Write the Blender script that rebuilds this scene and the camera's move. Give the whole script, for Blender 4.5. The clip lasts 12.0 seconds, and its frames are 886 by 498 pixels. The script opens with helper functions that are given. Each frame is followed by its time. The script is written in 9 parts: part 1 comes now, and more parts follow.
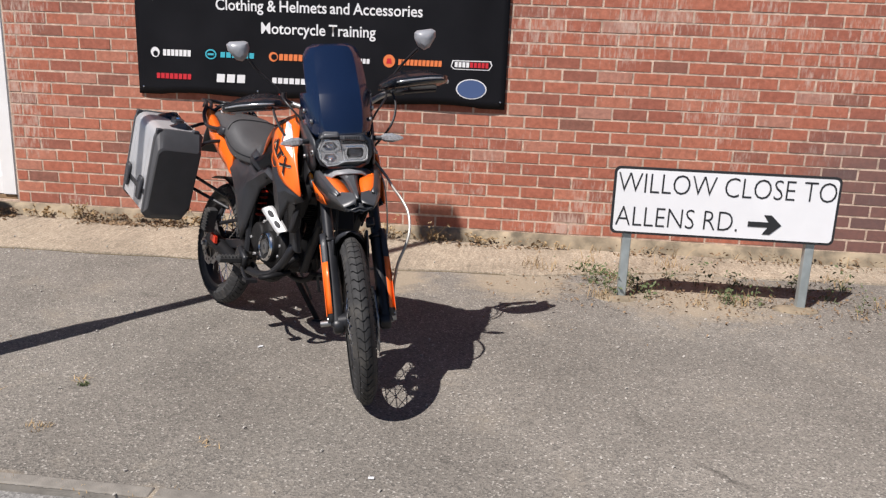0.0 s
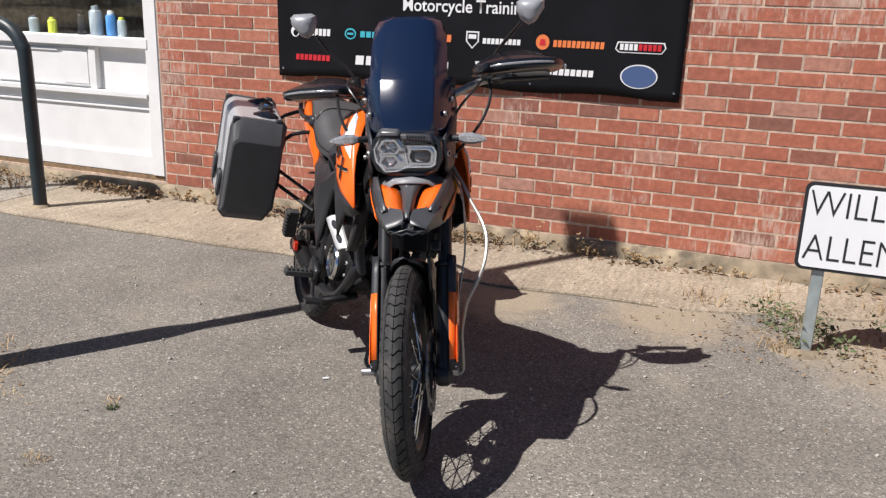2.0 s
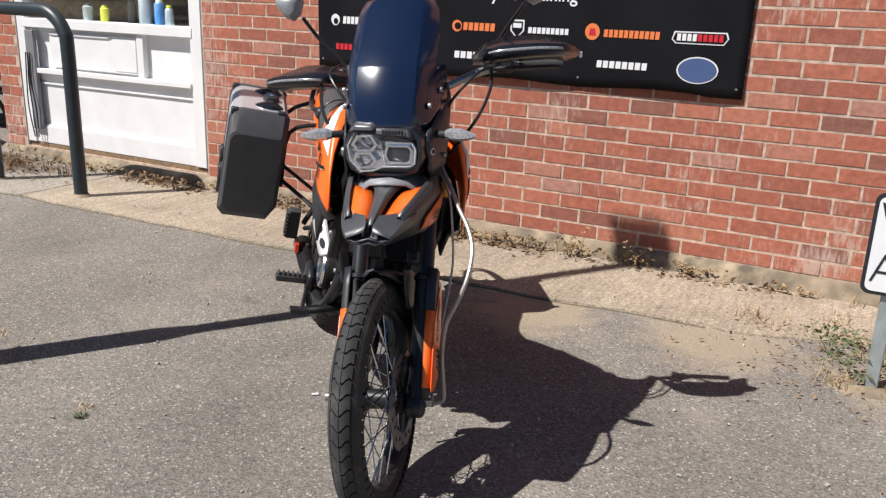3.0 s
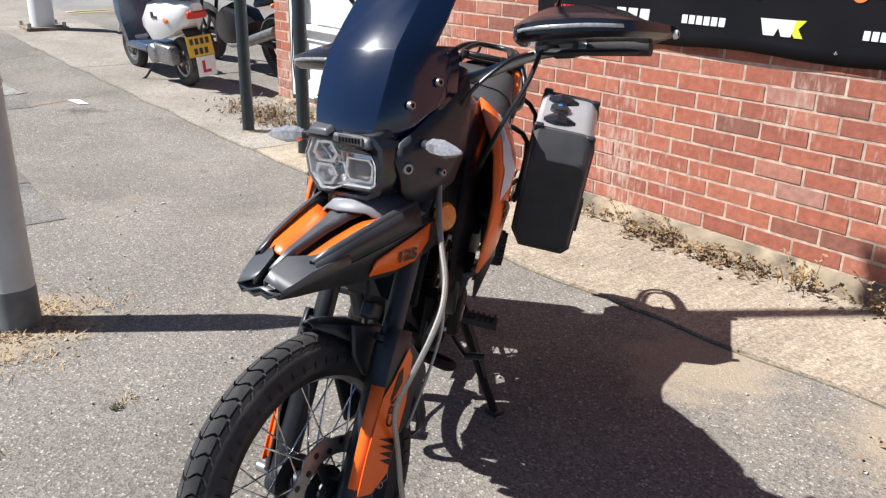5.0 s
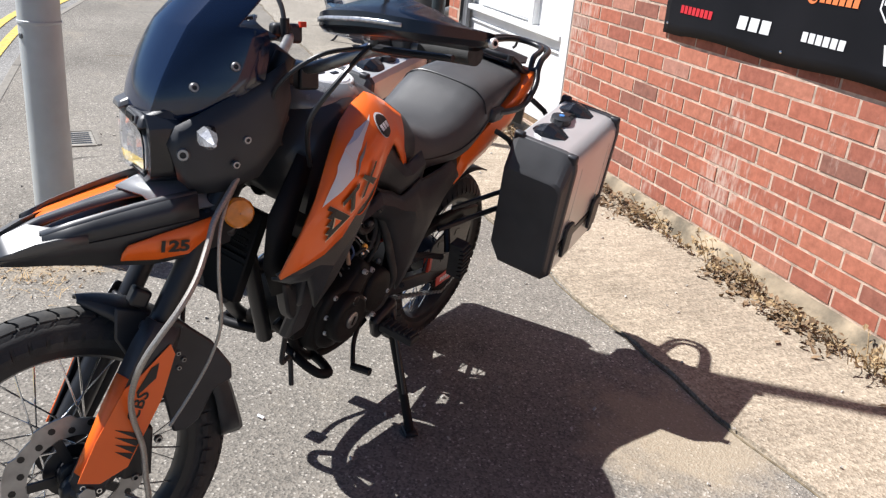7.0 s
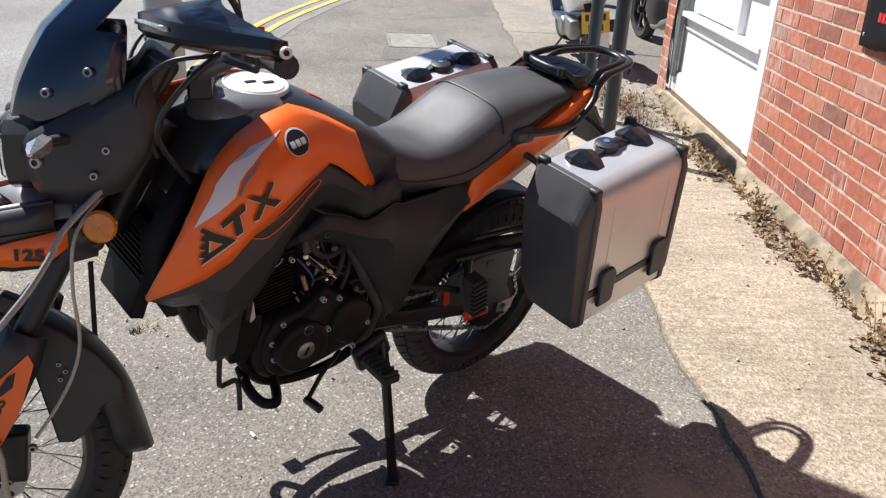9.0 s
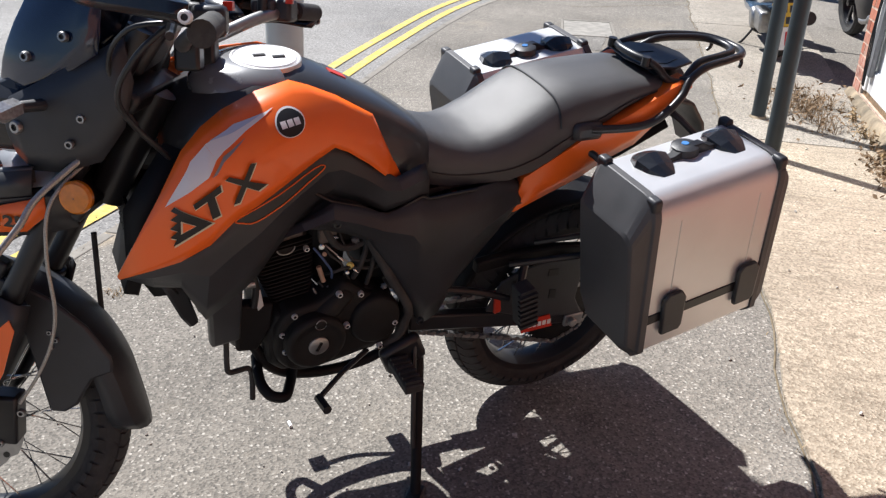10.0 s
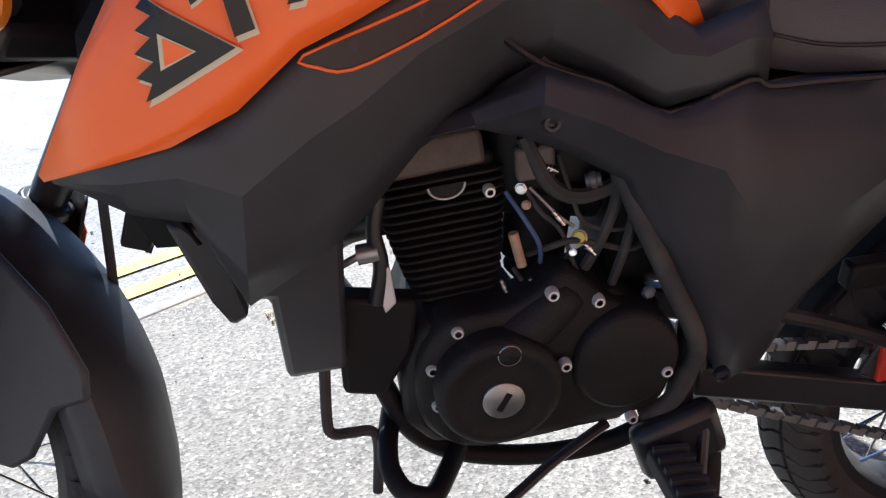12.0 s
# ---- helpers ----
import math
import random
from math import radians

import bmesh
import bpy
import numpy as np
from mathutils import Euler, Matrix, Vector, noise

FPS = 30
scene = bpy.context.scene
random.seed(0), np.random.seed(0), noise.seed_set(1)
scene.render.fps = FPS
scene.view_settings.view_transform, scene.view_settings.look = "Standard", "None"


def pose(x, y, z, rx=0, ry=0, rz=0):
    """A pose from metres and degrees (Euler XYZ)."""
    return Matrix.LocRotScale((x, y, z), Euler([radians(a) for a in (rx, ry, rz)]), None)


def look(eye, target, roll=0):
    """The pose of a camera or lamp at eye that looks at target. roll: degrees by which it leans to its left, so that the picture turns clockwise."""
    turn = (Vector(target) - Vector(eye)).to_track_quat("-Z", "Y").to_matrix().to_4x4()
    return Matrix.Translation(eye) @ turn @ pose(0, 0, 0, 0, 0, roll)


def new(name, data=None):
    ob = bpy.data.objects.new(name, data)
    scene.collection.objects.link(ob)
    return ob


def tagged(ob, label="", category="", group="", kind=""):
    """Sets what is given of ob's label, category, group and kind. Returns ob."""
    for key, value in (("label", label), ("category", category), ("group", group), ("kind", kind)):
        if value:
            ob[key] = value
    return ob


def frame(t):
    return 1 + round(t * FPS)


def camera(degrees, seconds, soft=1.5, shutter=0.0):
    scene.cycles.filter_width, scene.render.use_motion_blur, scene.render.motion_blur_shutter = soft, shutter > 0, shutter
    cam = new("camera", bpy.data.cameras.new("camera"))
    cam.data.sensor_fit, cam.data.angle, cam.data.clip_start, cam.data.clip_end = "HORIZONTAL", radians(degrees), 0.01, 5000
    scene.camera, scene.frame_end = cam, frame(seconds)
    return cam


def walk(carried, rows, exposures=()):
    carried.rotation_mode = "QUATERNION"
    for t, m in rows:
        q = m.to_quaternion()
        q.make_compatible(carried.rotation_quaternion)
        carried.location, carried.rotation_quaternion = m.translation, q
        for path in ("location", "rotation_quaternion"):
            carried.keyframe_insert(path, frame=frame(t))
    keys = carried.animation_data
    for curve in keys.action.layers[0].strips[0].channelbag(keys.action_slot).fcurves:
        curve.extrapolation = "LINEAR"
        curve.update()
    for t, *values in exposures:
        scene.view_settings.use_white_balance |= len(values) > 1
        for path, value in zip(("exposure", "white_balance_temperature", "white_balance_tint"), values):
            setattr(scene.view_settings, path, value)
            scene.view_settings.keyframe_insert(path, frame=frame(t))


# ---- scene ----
from mathutils.bvhtree import BVHTree

cam = camera(56.6, 12.0, soft=1.3)
PATH = [
    (0, (0.563, -5.274, 1.326), (0.373, -3.348, 0.82), 2.2),
    (0.5, (0.706, -5.091, 1.334), (0.325, -3.194, 0.827), 2.1),
    (1, (0.733, -4.9, 1.31), (0.296, -3.018, 0.793), 3.3),
    (1.5, (0.743, -4.685, 1.306), (0.278, -2.813, 0.779), 3.4),
    (2, (0.838, -4.466, 1.296), (0.147, -2.674, 0.738), 2.0),
    (2.5, (0.938, -4.276, 1.294), (0.076, -2.564, 0.723), 1.5),
    (3, (0.975, -4.076, 1.262), (0.093, -2.376, 0.687), 2.1),
    (3.5, (1.007, -3.869, 1.256), (-0.026, -2.258, 0.673), 1.6),
    (3.7, (1.037, -3.769, 1.25), (-0.12, -2.246, 0.666), 0.9),
    (5.3, (1.207, -3.0, 1.291), (-0.323, -1.936, 0.566), 1.2),
    (5.5, (1.236, -2.931, 1.293), (-0.344, -1.951, 0.557), 1.3),
    (6, (1.392, -2.708, 1.317), (-0.283, -1.906, 0.576), 2.9),
    (6.5, (1.431, -2.517, 1.314), (-0.273, -1.795, 0.555), 3.2),
    (7, (1.4, -2.327, 1.318), (-0.327, -1.664, 0.558), 5.1),
    (7.2, (1.397, -2.274, 1.328), (-0.349, -1.672, 0.561), 4.4),
    (8.8, (1.319, -1.683, 1.324), (-0.522, -1.616, 0.547), 3.1),
    (9, (1.272, -1.615, 1.327), (-0.567, -1.6, 0.541), 2.9),
    (9.5, (1.167, -1.422, 1.316), (-0.655, -1.607, 0.514), 1.8),
    (10, (1.055, -1.301, 1.291), (-0.712, -1.74, 0.463), 2.3),
    (10.5, (0.865, -1.352, 1.211), (-0.872, -1.918, 0.397), 2.6),
    (11, (0.687, -1.405, 1.123), (-1.083, -2.073, 0.474), 2.2),
    (11.3, (0.571, -1.421, 1.063), (-1.087, -2.324, 0.404), 0.75),
    (11.5, (0.480, -1.430, 1.013), (-1.115, -2.438, 0.356), 0.0),
    (11.6, (0.436, -1.453, 0.978), (-1.162, -2.455, 0.314), -0.15),
    (11.8, (0.375, -1.495, 0.898), (-1.216, -2.514, 0.240), -0.67),
    (12, (0.345, -1.541, 0.804), (-1.241, -2.580, 0.168), -0.89),
]
walk(cam, [(t, look(eye, target, roll)) for t, eye, target, roll in PATH],
     exposures=[(0, 0.31, 6420, 13), (2.5, 0.34, 6420, 12), (3.7, 0.49, 6350, 11), (5.3, 0.81, 6150, 10), (7.2, 0.83, 6150, 10), (9, 0.81, 6200, 10), (10, 0.87, 6150, 10), (11, 1.27, 5920, 10), (11.5, 1.47, 5780, 9), (12, 1.67, 5620, 8)])

# ---- light ----
SUN_AZ, SUN_EL = (-0.6, -0.8), 54.0
world = bpy.data.worlds.new("world")
scene.world = world
world.use_nodes = True
wn = world.node_tree
sky = wn.nodes.new("ShaderNodeTexSky")
sky.sky_type = "NISHITA"
sky.sun_disc = False
sky.air_density, sky.dust_density, sky.ozone_density = 0.68, 0.2, 4.0
sky.sun_elevation = radians(SUN_EL)
sky.sun_rotation = math.atan2(SUN_AZ[0], SUN_AZ[1])
wn.links.new(sky.outputs[0], wn.nodes["Background"].inputs[0])
wn.nodes["Background"].inputs[1].default_value = 0.05
sun = new("sun", bpy.data.lights.new("sun", "SUN"))
sun.data.energy, sun.data.angle, sun.data.color = 5.0, radians(0.53), (1.0, 0.952, 0.90)
ce = math.cos(radians(SUN_EL))
sun.matrix_world = look((20 * SUN_AZ[0] * ce, 20 * SUN_AZ[1] * ce, 20 * math.sin(radians(SUN_EL))), (0, 0, 0))


# ---- materials ----
def mat(name, color, rough=0.5, metal=0.0, var=0.0, scale=20.0, bump=0.0, bscale=200.0, dark=None, coat=0.0, spec=0.5, rnd=0.0, stain=None, stain_scale=3.0, stain_lo=0.55):
    """A node material: base colour varied by noise at two scales, fine relief, worn or dirty patches."""
    m = bpy.data.materials.new(name)
    m.use_nodes = True
    nt = m.node_tree
    L, N = nt.links.new, nt.nodes.new
    b = nt.nodes["Principled BSDF"]
    b.inputs["Roughness"].default_value = rough
    b.inputs["Metallic"].default_value = metal
    b.inputs["Specular IOR Level"].default_value = spec
    b.inputs["Coat Weight"].default_value = coat
    b.inputs["Coat Roughness"].default_value = 0.05
    b.inputs["Base Color"].default_value = (*color, 1)
    co = N("ShaderNodeTexCoord").outputs["Object"]
    out = None
    if var:
        n1, r1 = N("ShaderNodeTexNoise"), N("ShaderNodeValToRGB")
        n1.inputs["Scale"].default_value, n1.inputs["Detail"].default_value = scale, 6
        L(co, n1.inputs["Vector"])
        d = dark or tuple(c * (1 - var) for c in color)
        r1.color_ramp.elements[0].color, r1.color_ramp.elements[0].position = (*d, 1), 0.3
        r1.color_ramp.elements[1].color, r1.color_ramp.elements[1].position = (*[min(1, c * (1 + var * 0.6)) for c in color], 1), 0.7
        L(n1.outputs["Fac"], r1.inputs["Fac"])
        out = r1.outputs["Color"]
        rr = N("ShaderNodeMapRange")
        rr.inputs["To Min"].default_value, rr.inputs["To Max"].default_value = max(0.03, rough - 0.08), min(1, rough + 0.1)
        L(n1.outputs["Fac"], rr.inputs["Value"])
        L(rr.outputs["Result"], b.inputs["Roughness"])
    if stain:
        n2, r2, mx = N("ShaderNodeTexNoise"), N("ShaderNodeValToRGB"), N("ShaderNodeMix")
        mx.data_type = "RGBA"
        n2.inputs["Scale"].default_value, n2.inputs["Detail"].default_value, n2.inputs["Roughness"].default_value = stain_scale, 8, 0.65
        L(co, n2.inputs["Vector"])
        r2.color_ramp.elements[0].position, r2.color_ramp.elements[1].position = stain_lo, stain_lo + 0.18
        L(n2.outputs["Fac"], r2.inputs["Fac"])
        L(r2.outputs["Color"], mx.inputs["Factor"])
        if out:
            L(out, mx.inputs["A"])
        else:
            mx.inputs["A"].default_value = (*color, 1)
        mx.inputs["B"].default_value = (*stain, 1)
        out = mx.outputs["Result"]
    if rnd:
        oi, hs, ma = N("ShaderNodeObjectInfo"), N("ShaderNodeHueSaturation"), N("ShaderNodeMapRange")
        ma.inputs["To Min"].default_value, ma.inputs["To Max"].default_value = 1 - rnd, 1 + rnd
        L(oi.outputs["Random"], ma.inputs["Value"])
        L(ma.outputs["Result"], hs.inputs["Value"])
        if out:
            L(out, hs.inputs["Color"])
        else:
            hs.inputs["Color"].default_value = (*color, 1)
        out = hs.outputs["Color"]
    if out:
        L(out, b.inputs["Base Color"])
    if bump:
        n3, bu = N("ShaderNodeTexNoise"), N("ShaderNodeBump")
        n3.inputs["Scale"].default_value, n3.inputs["Detail"].default_value = bscale, 4
        bu.inputs["Strength"].default_value, bu.inputs["Distance"].default_value = bump, 0.004
        L(co, n3.inputs["Vector"])
        L(n3.outputs["Fac"], bu.inputs["Height"])
        L(bu.outputs["Normal"], b.inputs["Normal"])
    return m


def ground_mat(name, base, light, dark, grain=260.0, patch=0.8, stain=(0.3, 0.25, 0.18), sand=(), brush=0.0):
    """Worn road surface: stone grains, larger patches, sandy dirt and thin cracks."""
    m = bpy.data.materials.new(name)
    m.use_nodes = True
    nt = m.node_tree
    L, N = nt.links.new, nt.nodes.new
    b = nt.nodes["Principled BSDF"]
    b.inputs["Roughness"].default_value = 0.9
    b.inputs["Specular IOR Level"].default_value = 0.25
    co = N("ShaderNodeTexCoord").outputs["Object"]
    v, rv = N("ShaderNodeTexVoronoi"), N("ShaderNodeValToRGB")
    v.inputs["Scale"].default_value = grain
    L(co, v.inputs["Vector"])
    sep = N("ShaderNodeSeparateColor")
    L(v.outputs["Color"], sep.inputs["Color"])
    e = rv.color_ramp.elements
    e[0].color, e[0].position = (*dark, 1), 0.05
    e[1].color, e[1].position = (*light, 1), 0.98
    mid = rv.color_ramp.elements.new(0.5)
    mid.color = (*base, 1)
    hi = rv.color_ramp.elements.new(0.86)
    hi.color = (*[c * 1.18 for c in base], 1)
    rim = rv.color_ramp.elements.new(0.945)
    rim.color = (*[c * 1.3 for c in base], 1)
    L(sep.outputs[0], rv.inputs["Fac"])
    n1, m1, r1 = N("ShaderNodeTexNoise"), N("ShaderNodeMix"), N("ShaderNodeMapRange")
    n1.inputs["Scale"].default_value, n1.inputs["Detail"].default_value, n1.inputs["Roughness"].default_value = patch, 9, 0.62
    L(co, n1.inputs["Vector"])
    m1.data_type, m1.blend_type = "RGBA", "MULTIPLY"
    r1.inputs["From Min"].default_value, r1.inputs["From Max"].default_value = 0.3, 0.7
    r1.inputs["To Min"].default_value, r1.inputs["To Max"].default_value = 0.74, 1.2
    L(n1.outputs["Fac"], r1.inputs["Value"])
    m1.inputs["Factor"].default_value = 1
    L(rv.outputs["Color"], m1.inputs["A"])
    L(r1.outputs["Result"], m1.inputs["B"])
    n2, r2, m2 = N("ShaderNodeTexNoise"), N("ShaderNodeValToRGB"), N("ShaderNodeMix")
    n2.inputs["Scale"].default_value, n2.inputs["Detail"].default_value, n2.inputs["Roughness"].default_value = 1.7, 10, 0.7
    L(co, n2.inputs["Vector"])
    r2.color_ramp.elements[0].position, r2.color_ramp.elements[1].position = 0.56, 0.72
    r2.color_ramp.elements[1].color = (0.55, 0.55, 0.55, 1)
    L(n2.outputs["Fac"], r2.inputs["Fac"])
    m2.data_type = "RGBA"
    L(r2.outputs["Color"], m2.inputs["Factor"])
    L(m1.outputs["Result"], m2.inputs["A"])
    m2.inputs["B"].default_value = (*stain, 1)
    nb, rb, mb = N("ShaderNodeTexNoise"), N("ShaderNodeMapRange"), N("ShaderNodeMix")
    nb.inputs["Scale"].default_value, nb.inputs["Detail"].default_value, nb.inputs["Roughness"].default_value = 4.2, 5, 0.6
    L(co, nb.inputs["Vector"])
    rb.inputs["From Min"].default_value, rb.inputs["From Max"].default_value = 0.62, 0.76
    rb.inputs["To Min"].default_value, rb.inputs["To Max"].default_value = 1.0, 0.62
    L(nb.outputs["Fac"], rb.inputs["Value"])
    mb.data_type, mb.blend_type = "RGBA", "MULTIPLY"
    mb.inputs["Factor"].default_value = 1
    L(m2.outputs["Result"], mb.inputs["A"])
    L(rb.outputs["Result"], mb.inputs["B"])
    base_out = mb.outputs["Result"]
    if brush:
        bmp, bn, br, bx = N("ShaderNodeMapping"), N("ShaderNodeTexNoise"), N("ShaderNodeMapRange"), N("ShaderNodeMix")
        bmp.inputs["Scale"].default_value = (46, 4, 1)
        L(co, bmp.inputs["Vector"])
        bn.inputs["Scale"].default_value, bn.inputs["Detail"].default_value, bn.inputs["Roughness"].default_value = 1.0, 7, 0.65
        L(bmp.outputs["Vector"], bn.inputs["Vector"])
        br.inputs["From Min"].default_value, br.inputs["From Max"].default_value = 0.3, 0.7
        br.inputs["To Min"].default_value, br.inputs["To Max"].default_value = 1 - brush, 1 + brush * 0.7
        L(bn.outputs["Fac"], br.inputs["Value"])
        bx.data_type, bx.blend_type = "RGBA", "MULTIPLY"
        bx.inputs["Factor"].default_value = 1
        L(base_out, bx.inputs["A"])
        L(br.outputs["Result"], bx.inputs["B"])
        base_out = bx.outputs["Result"]
    ns = N("ShaderNodeTexNoise")
    ns.inputs["Scale"].default_value, ns.inputs["Detail"].default_value, ns.inputs["Roughness"].default_value = 7.0, 9, 0.72
    L(co, ns.inputs["Vector"])
    for sx, sy, sr in sand:
        dv, dm, dn, dmx = N("ShaderNodeVectorMath"), N("ShaderNodeMath"), N("ShaderNodeMapRange"), N("ShaderNodeMix")
        dv.operation = "DISTANCE"
        dv.inputs[1].default_value = (sx, sy, 0)
        L(co, dv.inputs[0])
        dm.operation = "MULTIPLY_ADD"
        dm.inputs[1].default_value = -1.0 / sr
        L(dv.outputs["Value"], dm.inputs[0])
        L(ns.outputs["Fac"], dm.inputs[2])
        dn.inputs["From Min"].default_value, dn.inputs["From Max"].default_value = -0.12, 0.22
        dn.inputs["To Max"].default_value = 0.6
        L(dm.outputs[0], dn.inputs["Value"])
        dmx.data_type = "RGBA"
        L(dn.outputs["Result"], dmx.inputs["Factor"])
        L(base_out, dmx.inputs["A"])
        dmx.inputs["B"].default_value = (0.40, 0.325, 0.225, 1)
        base_out = dmx.outputs["Result"]
    nw, av = N("ShaderNodeTexNoise"), N("ShaderNodeMixRGB")
    nw.inputs["Scale"].default_value, nw.inputs["Detail"].default_value = 3.0, 5
    L(co, nw.inputs["Vector"])
    av.inputs[0].default_value = 0.14
    L(co, av.inputs[1])
    L(nw.outputs["Color"], av.inputs[2])
    vc, rc, mc, gate, gm = N("ShaderNodeTexVoronoi"), N("ShaderNodeValToRGB"), N("ShaderNodeMix"), N("ShaderNodeValToRGB"), N("ShaderNodeMath")
    vc.feature = "DISTANCE_TO_EDGE"
    vc.inputs["Scale"].default_value = 0.55
    L(av.outputs[0], vc.inputs["Vector"])
    rc.color_ramp.elements[0].color, rc.color_ramp.elements[0].position = (1, 1, 1, 1), 0.001
    rc.color_ramp.elements[1].color, rc.color_ramp.elements[1].position = (0, 0, 0, 1), 0.007
    L(vc.outputs["Distance"], rc.inputs["Fac"])
    gate.color_ramp.elements[0].position, gate.color_ramp.elements[1].position = 0.60, 0.68
    L(n1.outputs["Fac"], gate.inputs["Fac"])
    gm.operation = "MULTIPLY"
    L(rc.outputs["Color"], gm.inputs[0])
    L(gate.outputs["Color"], gm.inputs[1])
    mc.data_type = "RGBA"
    L(gm.outputs[0], mc.inputs["Factor"])
    L(base_out, mc.inputs["A"])
    mc.inputs["B"].default_value = (0.05, 0.045, 0.04, 1)
    L(mc.outputs["Result"], b.inputs["Base Color"])
    bu, ad = N("ShaderNodeBump"), N("ShaderNodeMath")
    ad.operation = "SUBTRACT"
    L(v.outputs["Distance"], ad.inputs[0])
    L(gm.outputs[0], ad.inputs[1])
    bu.inputs["Strength"].default_value, bu.inputs["Distance"].default_value = 0.55, 0.004
    L(ad.outputs[0], bu.inputs["Height"])
    L(bu.outputs["Normal"], b.inputs["Normal"])
    return m


def brick_mat():
    """Red facing brick: per-brick tone, streaks of lime bloom in patches, sandy relief."""
    m = bpy.data.materials.new("brick")
    m.use_nodes = True
    nt = m.node_tree
    L, N = nt.links.new, nt.nodes.new
    b = nt.nodes["Principled BSDF"]
    b.inputs["Roughness"].default_value, b.inputs["Specular IOR Level"].default_value = 0.88, 0.2
    geo = N("ShaderNodeNewGeometry")
    oi = N("ShaderNodeObjectInfo")
    add = N("ShaderNodeMath")
    add.operation = "ADD"
    L(geo.outputs["Random Per Island"], add.inputs[0])
    L(oi.outputs["Random"], add.inputs[1])
    fr = N("ShaderNodeMath")
    fr.operation = "FRACT"
    L(add.outputs[0], fr.inputs[0])
    rp = N("ShaderNodeValToRGB")
    cols = [(0.0, (0.25, 0.115, 0.085)), (0.12, (0.33, 0.118, 0.080)), (0.45, (0.395, 0.138, 0.088)), (0.8, (0.425, 0.155, 0.098)), (0.93, (0.44, 0.180, 0.118)), (1.0, (0.40, 0.215, 0.165))]
    rp.color_ramp.elements[0].color, rp.color_ramp.elements[1].color = (*cols[0][1], 1), (*cols[-1][1], 1)
    for p, c in cols[1:-1]:
        rp.color_ramp.elements.new(p).color = (*c, 1)
    L(fr.outputs[0], rp.inputs["Fac"])
    pos = geo.outputs["Position"]
    n1, r1, m1 = N("ShaderNodeTexNoise"), N("ShaderNodeMapRange"), N("ShaderNodeMix")
    n1.inputs["Scale"].default_value, n1.inputs["Detail"].default_value, n1.inputs["Roughness"].default_value = 28, 8, 0.7
    L(pos, n1.inputs["Vector"])
    r1.inputs["From Min"].default_value, r1.inputs["From Max"].default_value = 0.3, 0.7
    r1.inputs["To Min"].default_value, r1.inputs["To Max"].default_value = 0.72, 1.22
    L(n1.outputs["Fac"], r1.inputs["Value"])
    m1.data_type, m1.blend_type = "RGBA", "MULTIPLY"
    m1.inputs["Factor"].default_value = 1
    L(rp.outputs["Color"], m1.inputs["A"])
    L(r1.outputs["Result"], m1.inputs["B"])
    mp = N("ShaderNodeMapping")
    mp.inputs["Scale"].default_value = (52, 52, 11)
    L(pos, mp.inputs["Vector"])
    n2, n3, ml, r2, m2 = N("ShaderNodeTexNoise"), N("ShaderNodeTexNoise"), N("ShaderNodeMath"), N("ShaderNodeValToRGB"), N("ShaderNodeMix")
    n2.inputs["Scale"].default_value, n2.inputs["Detail"].default_value, n2.inputs["Roughness"].default_value = 1.0, 9, 0.68
    L(mp.outputs["Vector"], n2.inputs["Vector"])
    n3.inputs["Scale"].default_value, n3.inputs["Detail"].default_value = 1.9, 6
    L(pos, n3.inputs["Vector"])
    ml.operation = "MULTIPLY"
    L(n2.outputs["Fac"], ml.inputs[0])
    L(n3.outputs["Fac"], ml.inputs[1])
    r2.color_ramp.elements[0].position, r2.color_ramp.elements[1].position = 0.285, 0.40
    r2.color_ramp.elements[1].color = (0.75, 0.75, 0.75, 1)
    L(ml.outputs[0], r2.inputs["Fac"])
    m2.data_type = "RGBA"
    L(r2.outputs["Color"], m2.inputs["Factor"])
    L(m1.outputs["Result"], m2.inputs["A"])
    m2.inputs["B"].default_value = (0.55, 0.42, 0.35, 1)
    # a darker round patch low on the wall, fading at its edge
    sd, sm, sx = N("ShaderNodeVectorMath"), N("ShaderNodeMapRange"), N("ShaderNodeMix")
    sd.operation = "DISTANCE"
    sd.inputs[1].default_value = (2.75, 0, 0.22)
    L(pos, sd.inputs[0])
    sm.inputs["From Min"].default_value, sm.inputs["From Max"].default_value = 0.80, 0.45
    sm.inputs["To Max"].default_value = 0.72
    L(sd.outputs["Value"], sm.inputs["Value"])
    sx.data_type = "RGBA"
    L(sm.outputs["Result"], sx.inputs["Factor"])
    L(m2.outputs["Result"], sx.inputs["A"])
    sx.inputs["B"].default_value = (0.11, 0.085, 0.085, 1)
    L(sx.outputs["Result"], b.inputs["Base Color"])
    bu = N("ShaderNodeBump")
    bu.inputs["Strength"].default_value, bu.inputs["Distance"].default_value = 0.5, 0.004
    L(n1.outputs["Fac"], bu.inputs["Height"])
    L(bu.outputs["Normal"], b.inputs["Normal"])
    return m


def glass_mat(name, tint=(1, 1, 1), rough=0.0):
    m = bpy.data.materials.new(name)
    m.use_nodes = True
    b = m.node_tree.nodes["Principled BSDF"]
    b.inputs["Base Color"].default_value = (*tint, 1)
    b.inputs["Roughness"].default_value, b.inputs["Transmission Weight"].default_value, b.inputs["IOR"].default_value = rough, 1.0, 1.45
    return m


